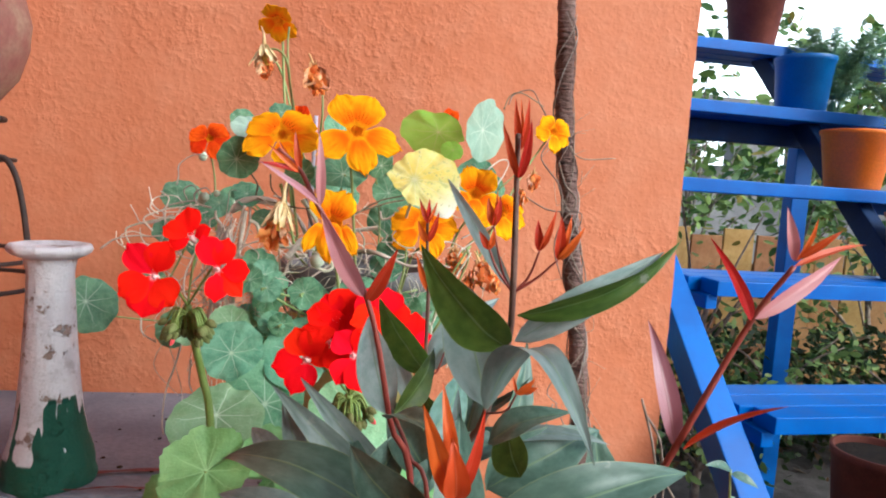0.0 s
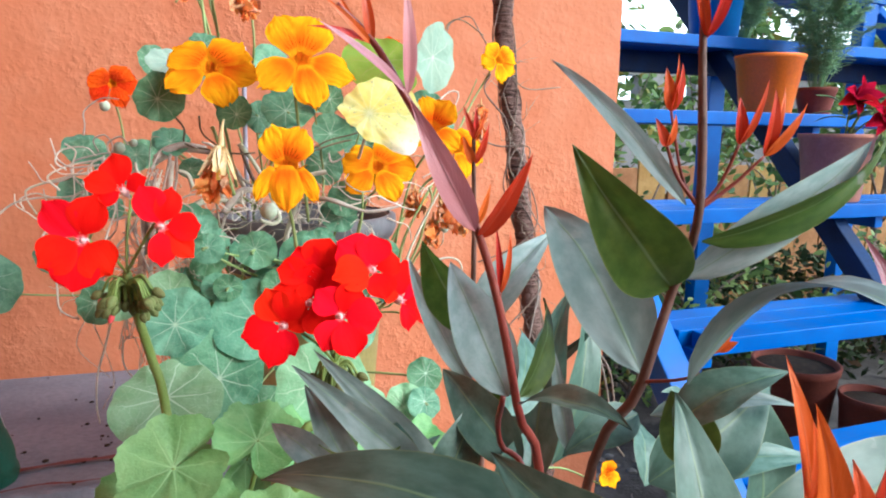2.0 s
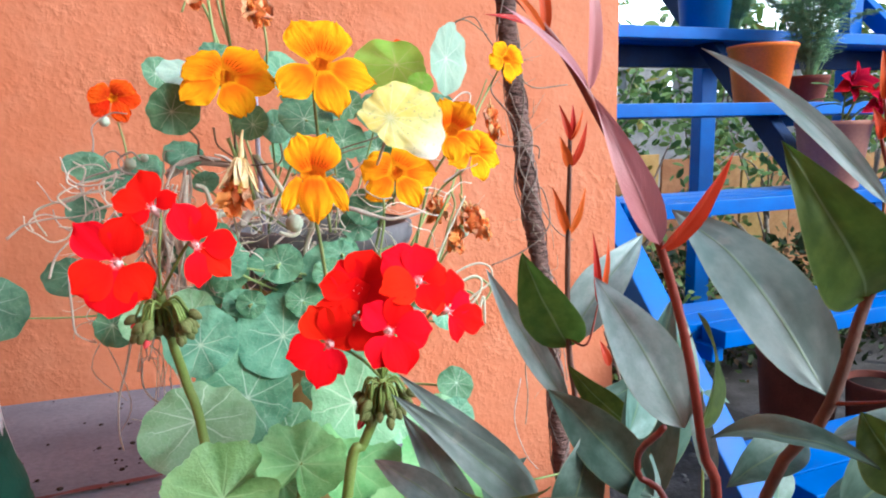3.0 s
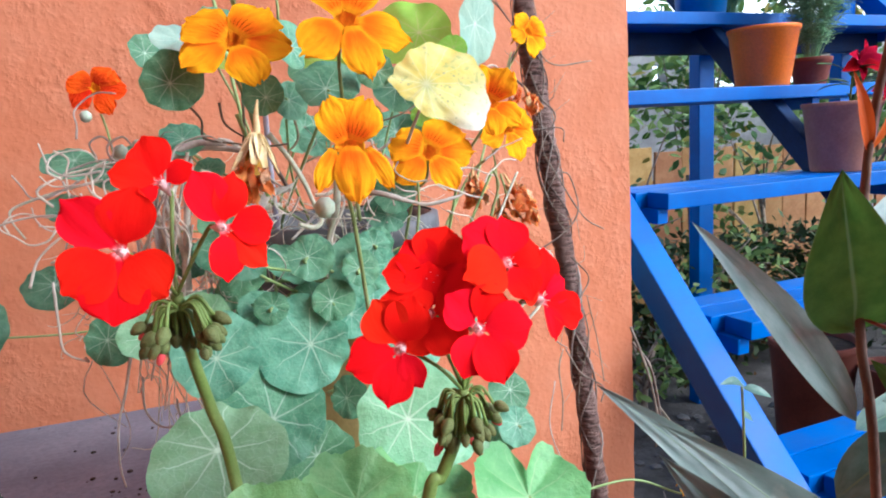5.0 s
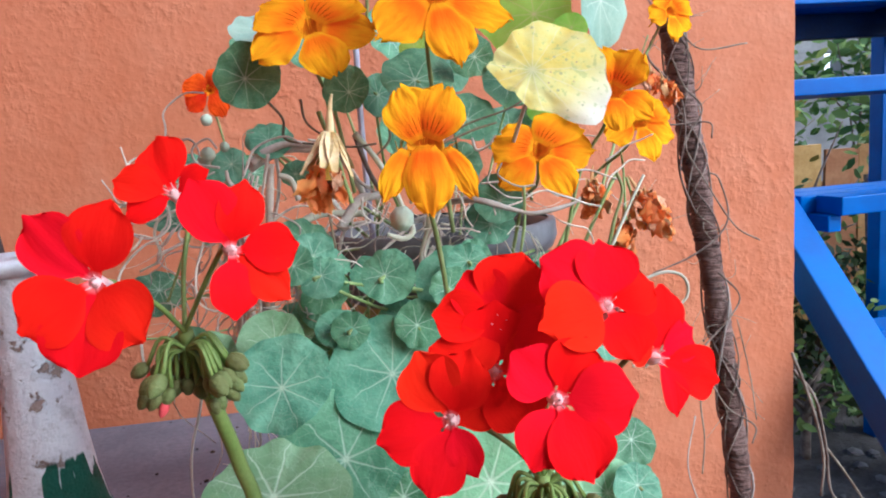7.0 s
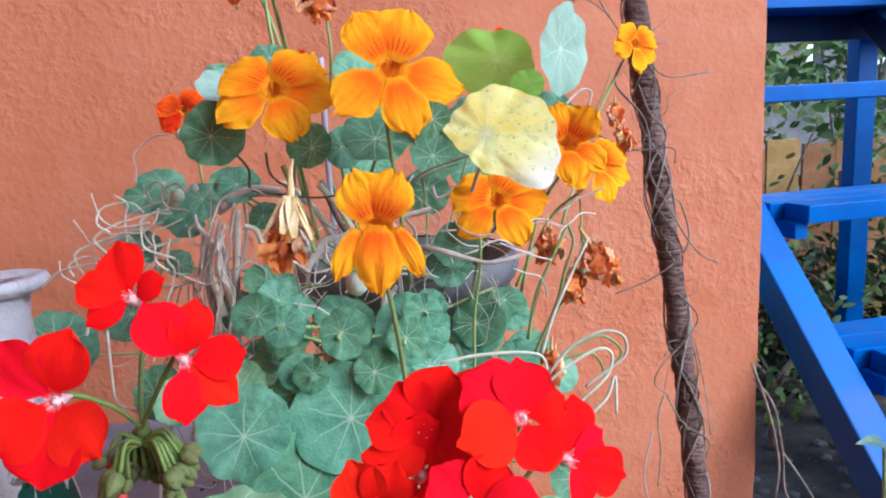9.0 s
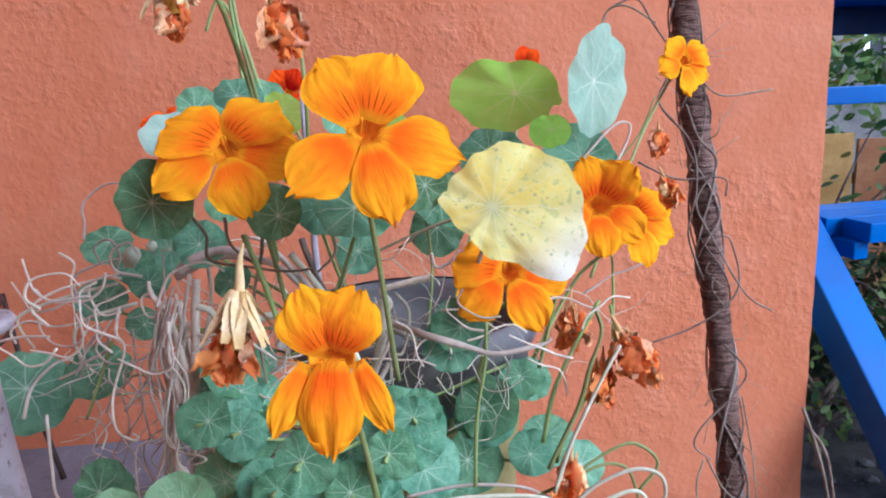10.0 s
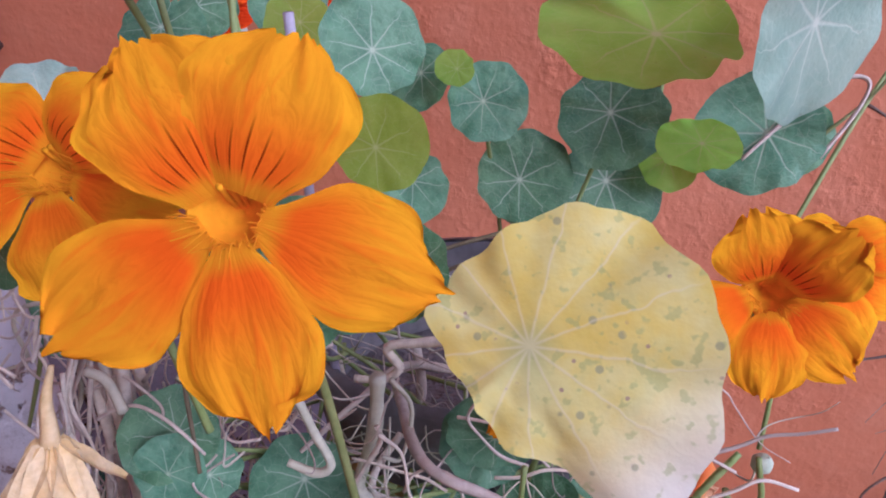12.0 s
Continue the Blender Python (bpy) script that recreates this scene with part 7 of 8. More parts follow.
def buds(plant, hub, count, seed, spread=0.02, red=3):
    r = random.Random(seed)
    hub = Vector(hub)
    body = lathe("bud", [(0.0004, 0.0), (0.002, 0.0008), (0.0031, 0.003), (0.0029, 0.0055), (0.0017, 0.008), (0.0003, 0.0092)], 12, 0.1)
    body.materials.append(BUD)
    for k in range(count):
        a, d = r.uniform(0, 6.28), r.uniform(0.5, 1.0)
        way = Vector((math.cos(a) * d, math.sin(a) * d * 0.9, r.uniform(-0.9, 0.1))).normalized()
        end = hub + way * spread * r.uniform(0.6, 1.0) + Vector((0, 0, -0.006))
        droop = (way + Vector((0, 0, -0.7))).normalized()
        ob = part("bud", body, BUD, plant, m=Matrix.Translation(end) @ droop.to_track_quat("Z", "Y").to_matrix().to_4x4() @ Matrix.Scale(r.uniform(0.7, 1.05), 4))
        part("pedicel", tube("pedicel", [hub, hub + way * spread * 0.55 + Vector((0, 0, 0.004)), end], 0.0007, 0.0009, 6, 4), GERSTALK, plant)
        if k < red:
            tipm = lathe("petal_tip", [(0.0017, 0.0075), (0.0024, 0.01), (0.0016, 0.0135), (0.0003, 0.015)], 10)
            part("petal_tip", tipm, GERANIUM, ob, "red petals breaking from the bud")


def scalloped_mesh(seed, nr=9, na=66):
    """Geranium leaf: round, ruffled and scalloped, with a notch at its stalk."""
    verts, faces = [(0, 0, 0)], []
    for i in range(1, nr + 1):
        for j in range(na):
            a = 2 * math.pi * j / na
            d = (a + math.pi) % (2 * math.pi) - math.pi
            notch = 1 - 0.55 * math.exp(-((abs(d) - math.pi) / 0.22) ** 2)
            edge = notch * (1 + 0.05 * math.sin(7 * a + seed) + 0.05 * abs(math.sin(14 * a)) + 0.05 * noise.noise((2 * math.cos(a), 2 * math.sin(a), seed)))
            q = i / nr
            z = 0.09 * q * abs(math.sin(3.5 * a + 0.5 * seed)) + 0.04 * q ** 3 * abs(math.sin(14 * a)) + 0.08 * q ** 1.5 * math.sin(7 * a + seed) * 0.5 + 0.1 * q * q + 0.2 * q * q * noise.noise((1.4 * math.cos(a), 1.4 * math.sin(a), seed * 3))
            verts.append((edge * q * math.cos(a), edge * q * math.sin(a), z))
    for j in range(na):
        faces.append((0, 1 + j, 1 + (j + 1) % na))
    for i in range(nr - 1):
        for j in range(na):
            a, b = 1 + i * na + j, 1 + i * na + (j + 1) % na
            faces.append((a, a + na, b + na, b))
    return mesh_of("leaf", verts, faces)


EYE = worn("pale_eye", (0.82, 0.45, 0.45), (0.88, 0.6, 0.58), 200, 0.6, 0.1, 500, 0.3)
GERLEAF = nasturtium_leaf("geranium_leaf", (0.13, 0.29, 0.085), (0.23, 0.42, 0.15), (0.34, 0.52, 0.24), 0.2)
SCALLOPS = [scalloped_mesh(s * 1.9) for s in range(3)]


def ger_leaf(plant, at, normal, r, spin, root, k=0):
    at, n = Vector(at), Vector(normal).normalized()
    part("leaf", SCALLOPS[k], GERLEAF, plant, m=lying(at, n, r, spin))
    part("leaf_stalk", tube("leaf_stalk", [at, at - n * 0.3 * r - Vector((0, 0, 0.5 * r)), Vector(root)], 0.0015, 0.002, 7, 5), GERSTALK, plant)


one = thing("geranium", "geranium with a loose red flower head on a green stalk", "geranium", group="geraniums")
HUB1 = (-0.201, 0.496, 1.098)
floret(one, (-0.2170, 0.4680, 1.1230), (-0.1, -1, 0.22), ((-40, 32, 22), (17, 29, 24), (-124, 28, 26), (-172, 32, 29), (138, 28, 26)), HUB1, 1)
floret(one, (-0.1796, 0.4860, 1.1275), (0.45, -0.9, 0.05), ((-24, 31, 22), (14, 27, 18), (92, 25, 19), (138, 29, 16), (-172, 26, 19)), HUB1, 2)
floret(one, (-0.2018, 0.5114, 1.1463), (-0.2, -0.75, 0.55), ((-24, 29, 22), (62, 17, 16), (-82, 26, 18), (-128, 21, 17)), HUB1, 3)
buds(one, (-0.201, 0.494, 1.092), 40, 4, 0.0155, 3)
part("flower_stalk", tube("flower_stalk", [HUB1, (-0.1995, 0.514, 1.066), (-0.194, 0.523, 1.033), (-0.186, 0.52, 0.99), (-0.17, 0.5, 0.8), (-0.16, 0.48, 0.24)], 0.0027, 0.0036, 10, 6), GERSTALK, one)

two = thing("geranium", "geranium with a dense red flower head on a green stalk", "geranium", group="geraniums")
HUB2 = (-0.0790, 0.4640, 1.0420)
floret(two, (-0.1097, 0.4560, 1.0698), (-0.3, -1, 0.25), ((-104, 27, 23), (-166, 28, 20), (154, 21, 13), (-26, 27, 23), (18, 26, 23)), HUB2, 4)
floret(two, (-0.0782, 0.4450, 1.0768), (0.05, -1, 0.32), ((-150, 25, 22), (166, 29, 24), (95, 27, 24), (-40, 23, 21), (34, 23, 21)), HUB2, 5)
floret(two, (-0.0385, 0.4640, 1.0800), (0.5, -0.85, 0.2), ((10, 28, 25), (122, 32, 21), (178, 22, 15), (-48, 20, 18), (72, 22, 16)), HUB2, 6)
floret(two, (-0.0558, 0.4600, 1.1006), (0.15, -0.85, 0.42), ((-48, 31, 30), (4, 24, 25), (-100, 31, 26), (74, 20, 20), (170, 22, 22)), HUB2, 7)
floret(two, (-0.0900, 0.4680, 1.0960), (-0.2, -0.85, 0.42), ((20, 28, 28), (-30, 23, 22), (-80, 25, 20), (-132, 22, 20), (100, 28, 26)), HUB2, 8)
floret(two, (-0.0940, 0.4640, 1.0810), (-0.12, -0.9, 0.35), ((6, 26, 24), (78, 26, 24), (150, 24, 24), (-138, 24, 24), (-66, 25, 24)), HUB2, 11)
floret(two, (-0.0800, 0.4920, 1.1000), (-0.1, 0.3, 0.95), ((0, 24, 22), (72, 24, 22), (144, 24, 22), (-144, 24, 22), (-72, 24, 22)), HUB2, 9)
floret(two, (-0.0420, 0.4920, 1.0900), (0.7, 0.3, 0.6), ((0, 22, 20), (72, 22, 20), (144, 22, 20), (-144, 22, 20), (-72, 22, 20)), HUB2, 10)
buds(two, (-0.079, 0.464, 1.038), 38, 9, 0.015, 4)
part("flower_stalk", tube("flower_stalk", [HUB2, (-0.0815, 0.463, 1.026), (-0.092, 0.463, 1.003), (-0.102, 0.463, 0.98), (-0.12, 0.47, 0.8), (-0.14, 0.48, 0.24)], 0.0028, 0.0038, 10, 6), GERSTALK, two)

for k, (at, n, r, spin) in enumerate((((-0.174, 0.44, 0.995), (0, -0.6, 0.8), 0.03, 200), ((-0.128, 0.50, 0.978), (0.1, -0.55, 0.85), 0.029, 60), ((-0.186, 0.505, 0.964), (-0.2, -0.4, 0.9), 0.028, 300),
                                      ((-0.137, 0.56, 0.935), (0.1, -0.7, 0.7), 0.028, 20), ((-0.162, 0.468, 0.945), (0.1, -0.5, 0.9), 0.026, 100), ((-0.200, 0.47, 0.950), (-0.3, -0.5, 0.8), 0.034, 120))):
    ger_leaf(one, at, n, r, spin, (-0.165, 0.49, at[2] - 0.13), k % 3)
for k, (at, n, r, spin) in enumerate((((-0.024, 0.515, 0.947), (0.2, -0.5, 0.85), 0.036, 240), ((-0.09, 0.53, 0.955), (0.2, -0.5, 0.85), 0.034, 10), ((-0.06, 0.47, 0.93), (0.1, -0.4, 0.9), 0.036, 150), ((-0.115, 0.44, 0.945), (0.0, -0.5, 0.9), 0.032, 80))):
    ger_leaf(two, at, n, r, spin, (-0.125, 0.48, at[2] - 0.13), (k + 1) % 3)
flower_pot("terracotta pot that holds the geraniums", 0.12, 0.25, POTDARK, (-0.15, 0.5, 0.001))

# ---- things on the ledge and by the wall ----
pillar = thing("pillar", "white paint flaking pillar stand with a dripped green foot", "pillar stand", m=pose(-0.4785, 0.945, ledge(0.945) - 0.002))
part("shaft", lathe("shaft", [(0.0, 0.0), (0.058, 0.0), (0.06, 0.005), (0.0598, 0.012), (0.0575, 0.018), (0.0575, 0.03), (0.0545, 0.044), (0.0475, 0.068), (0.0415, 0.1), (0.037, 0.145), (0.0325, 0.21), (0.0295, 0.265), (0.029, 0.295), (0.0325, 0.314)], 64, 0.03), PILLAR, pillar)
part("cap", lathe("cap", [(0.0325, 0.314), (0.043, 0.3175), (0.0495, 0.322), (0.0515, 0.327), (0.0485, 0.3325), (0.041, 0.333), (0.0375, 0.33), (0.0, 0.329)], 64, 0.07), PILLAR, pillar, "chipped white saucer rim")

urn = thing("clay_urn", "round mottled clay urn resting on an iron stand", "urn", m=pose(-0.745, 1.17, 1.262))
part("urn_body", lathe("urn_body", [(0.0, 0.0), (0.055, 0.0), (0.085, 0.02), (0.115, 0.06), (0.132, 0.11), (0.134, 0.15), (0.122, 0.2), (0.095, 0.24), (0.07, 0.26), (0.062, 0.275), (0.07, 0.29), (0.08, 0.295), (0.074, 0.297), (0.055, 0.28)], 56, 0.03), CLAY, urn)
iron = thing("iron_stand", "black wrought iron stand holding a clay urn", "plant stand")
ring = [(-0.735 + 0.085 * math.cos(a * math.pi / 8), 1.17 + 0.085 * math.sin(a * math.pi / 8), 1.256) for a in range(17)]
part("ring", tube("ring", ring, 0.005, 0.005, 8, 3), IRON, iron)
for k, a in enumerate((-0.25, 1.9, 3.9)):
    c, s = math.cos(a), math.sin(a)
    leg = [(-0.735 + q * c, 1.17 + q * s, z) for q, z in ((0.086, 1.255), (0.088, 1.2), (0.115, 1.19), (0.135, 1.15), (0.15, 1.06), (0.155, 0.95), (0.16, 0.8), (0.168, ledge(1.17) - 0.012))]
    part("leg", tube("leg", leg, 0.005, 0.005, 8, 5), IRON, iron)
for z, q in ((1.19, 0.1), (1.03, 0.15), (0.985, 0.153)):
    hoop = [(-0.735 + q * math.cos(a * math.pi / 8), 1.17 + q * math.sin(a * math.pi / 8), z) for a in range(17)]
    part("hoop", tube("hoop", hoop, 0.004, 0.004, 8, 3), IRON, iron)
rod = thing("iron_rod", "thin dark iron rod leaning from the ledge to the wall", "rod", tube("iron_rod", [(-0.6, 1.31, ledge(1.31) + 0.002), (-0.66, 1.37, 0.85), (-0.715, 1.44, 0.99)], 0.004, 0.004, 8, 3), IRON)


def pink_body(u, v):
    """Flared column: an oval section that widens towards the foot."""
    z = ledge(0.935) - 0.006 + 0.82 * u
    a = 2 * math.pi * v
    half = 0.062 + 0.052 * math.exp(-u * 7.5) + 0.008 * math.exp(-((u - 0.25) / 0.2) ** 2)
    return (-0.653 + half * math.cos(a), 0.935 + 0.6 * half * math.sin(a), z)


pink = thing("pink_column", "pink painted plaster column with a scrolled foot on the ledge", "column")
part("column", sheet("column", pink_body, 40, 40), PINK, pink)
scroll = [(-0.641 + 0.068 * math.cos(a * math.pi / 10), 0.885, ledge(0.885) + 0.068 + 0.062 * math.sin(a * math.pi / 10)) for a in range(-1, 13)]
part("scroll", tube("scroll", scroll, 0.017, 0.013, 12, 4), PINK, pink)

# the stake of rough bark, with dry twigs caught in it
STICK = [Vector(p) for p in ((0.425, 1.1, 0.0), (0.40, 1.1, 0.3), (0.3632, 1.1, 0.6484), (0.3523, 1.1, 0.7407), (0.3409, 1.1, 0.8386), (0.3283, 1.1, 0.9329), (0.3153, 1.1, 1.0237), (0.3011, 1.1, 1.1113), (0.2899, 1.1, 1.1955), (0.2767, 1.1, 1.2768), (0.267, 1.1, 1.3551), (0.264, 1.1, 1.45), (0.258, 1.1, 1.52), (0.25, 1.1, 1.75))]
stick = thing("plant_stake", "rough grey-brown bark stake with dry vine wound round it", "stake")


def bark_pole(u, v):
    """A crooked stem whose bark is cracked into short rings."""
    z = 1.75 * u
    a = 2 * math.pi * v
    x = float(np.interp(z, [p.z for p in STICK], [p.x for p in STICK]))
    ca, sa = math.cos(a), math.sin(a)
    ring = noise.noise((1.6 * ca, 1.6 * sa, z * 150))
    r = 0.0152 + 0.0022 * noise.noise((0.9 * ca, 0.9 * sa, z * 14)) + 0.0011 * ring + 0.0008 * noise.noise((5 * ca, 5 * sa, z * 320))
    if ring > 0.28:
        r += 0.0008
    return (x + r * ca, 1.1 + r * sa, z)


part("pole", sheet("pole", bark_pole, 900, 22), STAKEBARK, stick, "grey-brown stem with cracked ringed bark")
line = spline(STICK, 24)
for k in range(5):
    wrap = []
    for i in range(0, len(line), 6):
        c = line[i]
        if 0.45 < c.z < 1.5:
            a = (-1) ** k * (14 + 5 * k) * c.z + 1.3 * k + 1.5 * noise.noise((c.z * 6, k, 0))
            r = 0.0178 + 0.003 * noise.noise((c.z * 15, k, 3))
            wrap.append(c + Vector((r * math.cos(a), r * math.sin(a), 0)))
    part("vine", tube("vine", wrap, 0.0012 + 0.0004 * (k % 3), 0.0009, 6, 3, 0.3), (TWIG, BARK, GREYPOLE)[k % 3], stick, "dry vine wound loosely round the stake")


def twig(points, r0, r1, material):
    part("twig", tube("twig", points, r0, r1, 6, 6, 0.3), material, stick)


twig([(0.1699, 1.0863, 1.3354), (0.1783, 1.0884, 1.3525), (0.2074, 1.0864, 1.3614), (0.2230, 1.0797, 1.3359), (0.2387, 1.0730, 1.3104)], 0.0012, 0.0009, TWIG)
twig([(0.2649, 1.0649, 1.2842), (0.2908, 1.0562, 1.2546), (0.3477, 1.0496, 1.2577)], 0.0012, 0.0009, TWIG)
twig([(0.2547, 1.0592, 1.2462), (0.2659, 1.0512, 1.2103), (0.2848, 1.0434, 1.1811), (0.2602, 1.0390, 1.1404), (0.2779, 1.0288, 1.0971), (0.3086, 1.0142, 1.0391), (0.3368, 1.0070, 1.0192)], 0.0014, 0.0011, TWIG)
twig([(0.2054, 1.0179, 0.9888), (0.2491, 1.0152, 1.0039), (0.2863, 1.0147, 1.0263), (0.3027, 1.0176, 1.0535), (0.2956, 1.0264, 1.0961), (0.2856, 1.0290, 1.1037)], 0.0012, 0.001, TWIG)
twig([(0.2002, 1.0549, 1.1860), (0.2411, 1.0461, 1.1661), (0.2906, 1.0397, 1.1653), (0.2925, 1.0359, 1.1455)], 0.0013, 0.001, TWIG)
twig([(0.2829, 1.0073, 0.9843), (0.3053, 0.9991, 0.9549), (0.2889, 0.9961, 0.9277), (0.2543, 0.9944, 0.8946), (0.2456, 0.9917, 0.8740), (0.2621, 0.9868, 0.8590)], 0.0012, 0.001, TWIG)
twig([(0.2550, 0.9878, 0.8594), (0.2457, 0.9839, 0.8318), (0.2458, 0.9761, 0.7896), (0.2388, 0.9693, 0.7478)], 0.0012, 0.001, TWIG)
twig([(0.2585, 0.9873, 0.8592), (0.2768, 0.9783, 0.8230), (0.3068, 0.9704, 0.8001), (0.3016, 0.9672, 0.7793)], 0.0012, 0.001, TWIG)
twig([(0.2995, 0.9947, 0.9271), (0.3079, 0.9806, 0.8563), (0.3095, 0.9713, 0.8070)], 0.001, 0.0008, TWIG)
twig([(0.2358, 1.0669, 1.2754), (0.2265, 1.0630, 1.2478), (0.2583, 1.0509, 1.2038), (0.2614, 1.0414, 1.1544), (0.2503, 1.0338, 1.1058), (0.2639, 1.0229, 1.0558)], 0.0014, 0.001, TWIG)
twig([(0.5424, 1.2446, 0.7530), (0.5721, 1.2317, 0.7034), (0.5803, 1.2164, 0.6264), (0.5797, 1.2042, 0.5595), (0.5965, 1.1966, 0.5298)], 0.003, 0.002, TWIG)
twig([(0.5803, 1.2164, 0.6264), (0.6100, 1.2036, 0.5768), (0.6309, 1.1937, 0.5374)], 0.0022, 0.0016, TWIG)
twig([(0.5104, 1.2029, 0.7991), (0.5314, 1.1838, 0.7175), (0.5408, 1.1680, 0.6365), (0.5319, 1.1609, 0.5768)], 0.003, 0.002, TWIG)
rng = random.Random(4)
many = []
for k in range(38):
    z = rng.uniform(0.75, 1.32)
    c = Vector((0.3153 + (1.0237 - z) * 0.145, 1.1, z))
    a = rng.uniform(2.6, 6.8)
    s = Vector((math.cos(a), -abs(math.sin(a)), 0)) * 0.0135
    q = c + s
    many.append(([q, q + s * rng.uniform(0.2, 0.9) + Vector((rng.uniform(-0.01, 0.01), 0, rng.uniform(-0.02, 0.02))), q + s * rng.uniform(0.5, 2.2) + Vector((rng.uniform(-0.02, 0.02), 0, rng.uniform(-0.035, 0.035)))], 0.0006, 0.0004))
tagged(part("fibre", tubes("fibre", many, 4, 4), TWIG, stick, "fine dry fibres"), kind="stuff")

# ---- pots on the stand ----
flower_pot("dusty brown plastic pot on the slatted shelf", 0.105, 0.2, POTBROWN, on_shelf(3, 0.745, 0.1), group="pots on the stand")
flower_pot("orange plastic pot on the slatted shelf", 0.108, 0.185, POTORANGE, on_shelf(4, 0.715, 0.1), group="pots on the stand")
flower_pot("blue plastic pot on the slatted shelf", 0.1, 0.19, POTBLUE, on_shelf(5, 0.7, 0.1), 0.02, 0.82, group="pots on the stand")
flower_pot("dark terracotta pot on the top shelf", 0.11, 0.2, POTDARK, on_shelf(6, 0.66, 0.1), group="pots on the stand")
flower_pot("wide dark terracotta pot of soil on the ground", 0.14, 0.42, POTDARK, (1.67, 1.86, 0.001), 0.03, 0.72, group="pots under the stand")
flower_pot("small dark terracotta pot of soil on the ground", 0.1, 0.36, POTDARK, (1.8, 1.66, 0.001), 0.025, 0.72, group="pots under the stand")
flower_pot("navy glazed pot beside the plant stand", 0.09, 0.14, NAVY, on_shelf(2, 1.3, 0.1), group="pots on the stand")


def fern(at, height, spread, seed, label):
    """Feathery foliage: thin stems with many needle leaflets."""
    r = random.Random(seed)
    plant = thing("fern", label, "fern")
    at = Vector(at)
    for k in range(34):
        a, out = r.uniform(0, 6.28), r.uniform(0.15, 1)
        tip = at + Vector((math.cos(a) * spread * out, math.sin(a) * spread * out, height * r.uniform(0.5, 1)))
        mid = at.lerp(tip, 0.55) + Vector((0, 0, height * 0.14))
        line = spline([at + Vector((math.cos(a) * 0.01, math.sin(a) * 0.01, -0.02)), mid, tip], 14)
        many = [(line[::3] + [line[-1]], 0.0018, 0.0008)]
        for i in range(5, len(line)):
            for s in range(7):
                b = r.uniform(0, 6.28)
                d = Vector((math.cos(b), math.sin(b), r.uniform(-0.2, 0.6))) * r.uniform(0.018, 0.042) * (1.2 - 0.5 * i / len(line))
                many.append(([line[i], line[i] + d * 0.5, line[i] + d + Vector((0, 0, -0.004))], 0.0016, 0.0006))
        part("frond", tubes("frond", many, 3, 2), FERN, plant)
    return plant


flower_pot("small dark pot with a feathery fern", 0.065, 0.09, POTDARK, on_shelf(4, 0.93, 0.1), group="pots on the stand")
fern(on_shelf(4, 0.93, 0.1) + Vector((0, 0, 0.08)), 0.42, 0.24, 2, "feathery green fern growing beside the orange pot")
fern(on_shelf(5, 0.86, 0.12) + Vector((0, 0, 0.02)), 0.3, 0.17, 5, "feathery green fern on an upper shelf")


def bract_plant(at, seed):
    """A plant with a whorl of crimson bracts."""
    r = random.Random(seed)
    at = Vector(at)
    plant = thing("poinsettia", "crimson bracted plant growing from the brown pot", "poinsettia")
    heads = (at + Vector((0.03, -0.09, 0.01)), at + Vector((0.1, -0.11, -0.05)), at + Vector((-0.01, -0.03, 0.07)), at + Vector((0.13, -0.04, 0.06)))
    for h, head in enumerate(heads):
        part("stem", tube("stem", [at + Vector((0, 0, -0.06)), at.lerp(head, 0.5) + Vector((0, 0, 0.03)), head], 0.003, 0.002), GERSTALK, plant)
        for k in range(7):
            a = k * 0.9 + r.uniform(-0.2, 0.2)
            tip = head + Vector((math.cos(a) * 0.085, -0.03 + 0.02 * math.sin(a * 2), math.sin(a) * 0.06))
            m, length = blade_pose(head, tip, (0.1, -1, 0.3))
            part("bract", blade_mesh("bract", length, 0.046, 0.1, 0.2, k + seed), PINKBRACT if h == 1 else CRIMSON, plant, m=m)
    for k in range(8):
        a = r.uniform(0, 6.28)
        head = at + Vector((0, 0, r.uniform(-0.03, 0.04)))
        tip = head + Vector((math.cos(a) * 0.1, math.sin(a) * 0.1, r.uniform(-0.05, 0.05)))
        m, length = blade_pose(head, tip, (0, -0.3, 1))
        part("leaf", blade_mesh("leaf", length, 0.04, 0.1, 0.2, k + seed), GREEN, plant, m=m)


bract_plant(on_shelf(3, 0.745, 0.1) + Vector((0.03, 0, 0.24)), 3)
sprout = thing("seedling", "thin seedling with small oval leaves by the wall's end", "seedling")
part("stem", tube("stem", [(0.6, 1.02, 0.0), (0.61, 1.02, 0.4), (0.603, 1.02, 0.64), (0.597, 1.02, 0.735)], 0.003, 0.0022), STALK, sprout)
for a, b in (((0.597, 1.02, 0.735), (0.535, 1.0, 0.752)), ((0.6, 1.02, 0.728), (0.64, 1.0, 0.71)), ((0.6, 1.02, 0.68), (0.63, 1.03, 0.66))):
    m, length = blade_pose(a, b, (0, -0.6, 0.8))
    part("leaf", blade_mesh("leaf", length, 0.022, 0.1, 0.2, 3), LANCE, sprout, m=m)

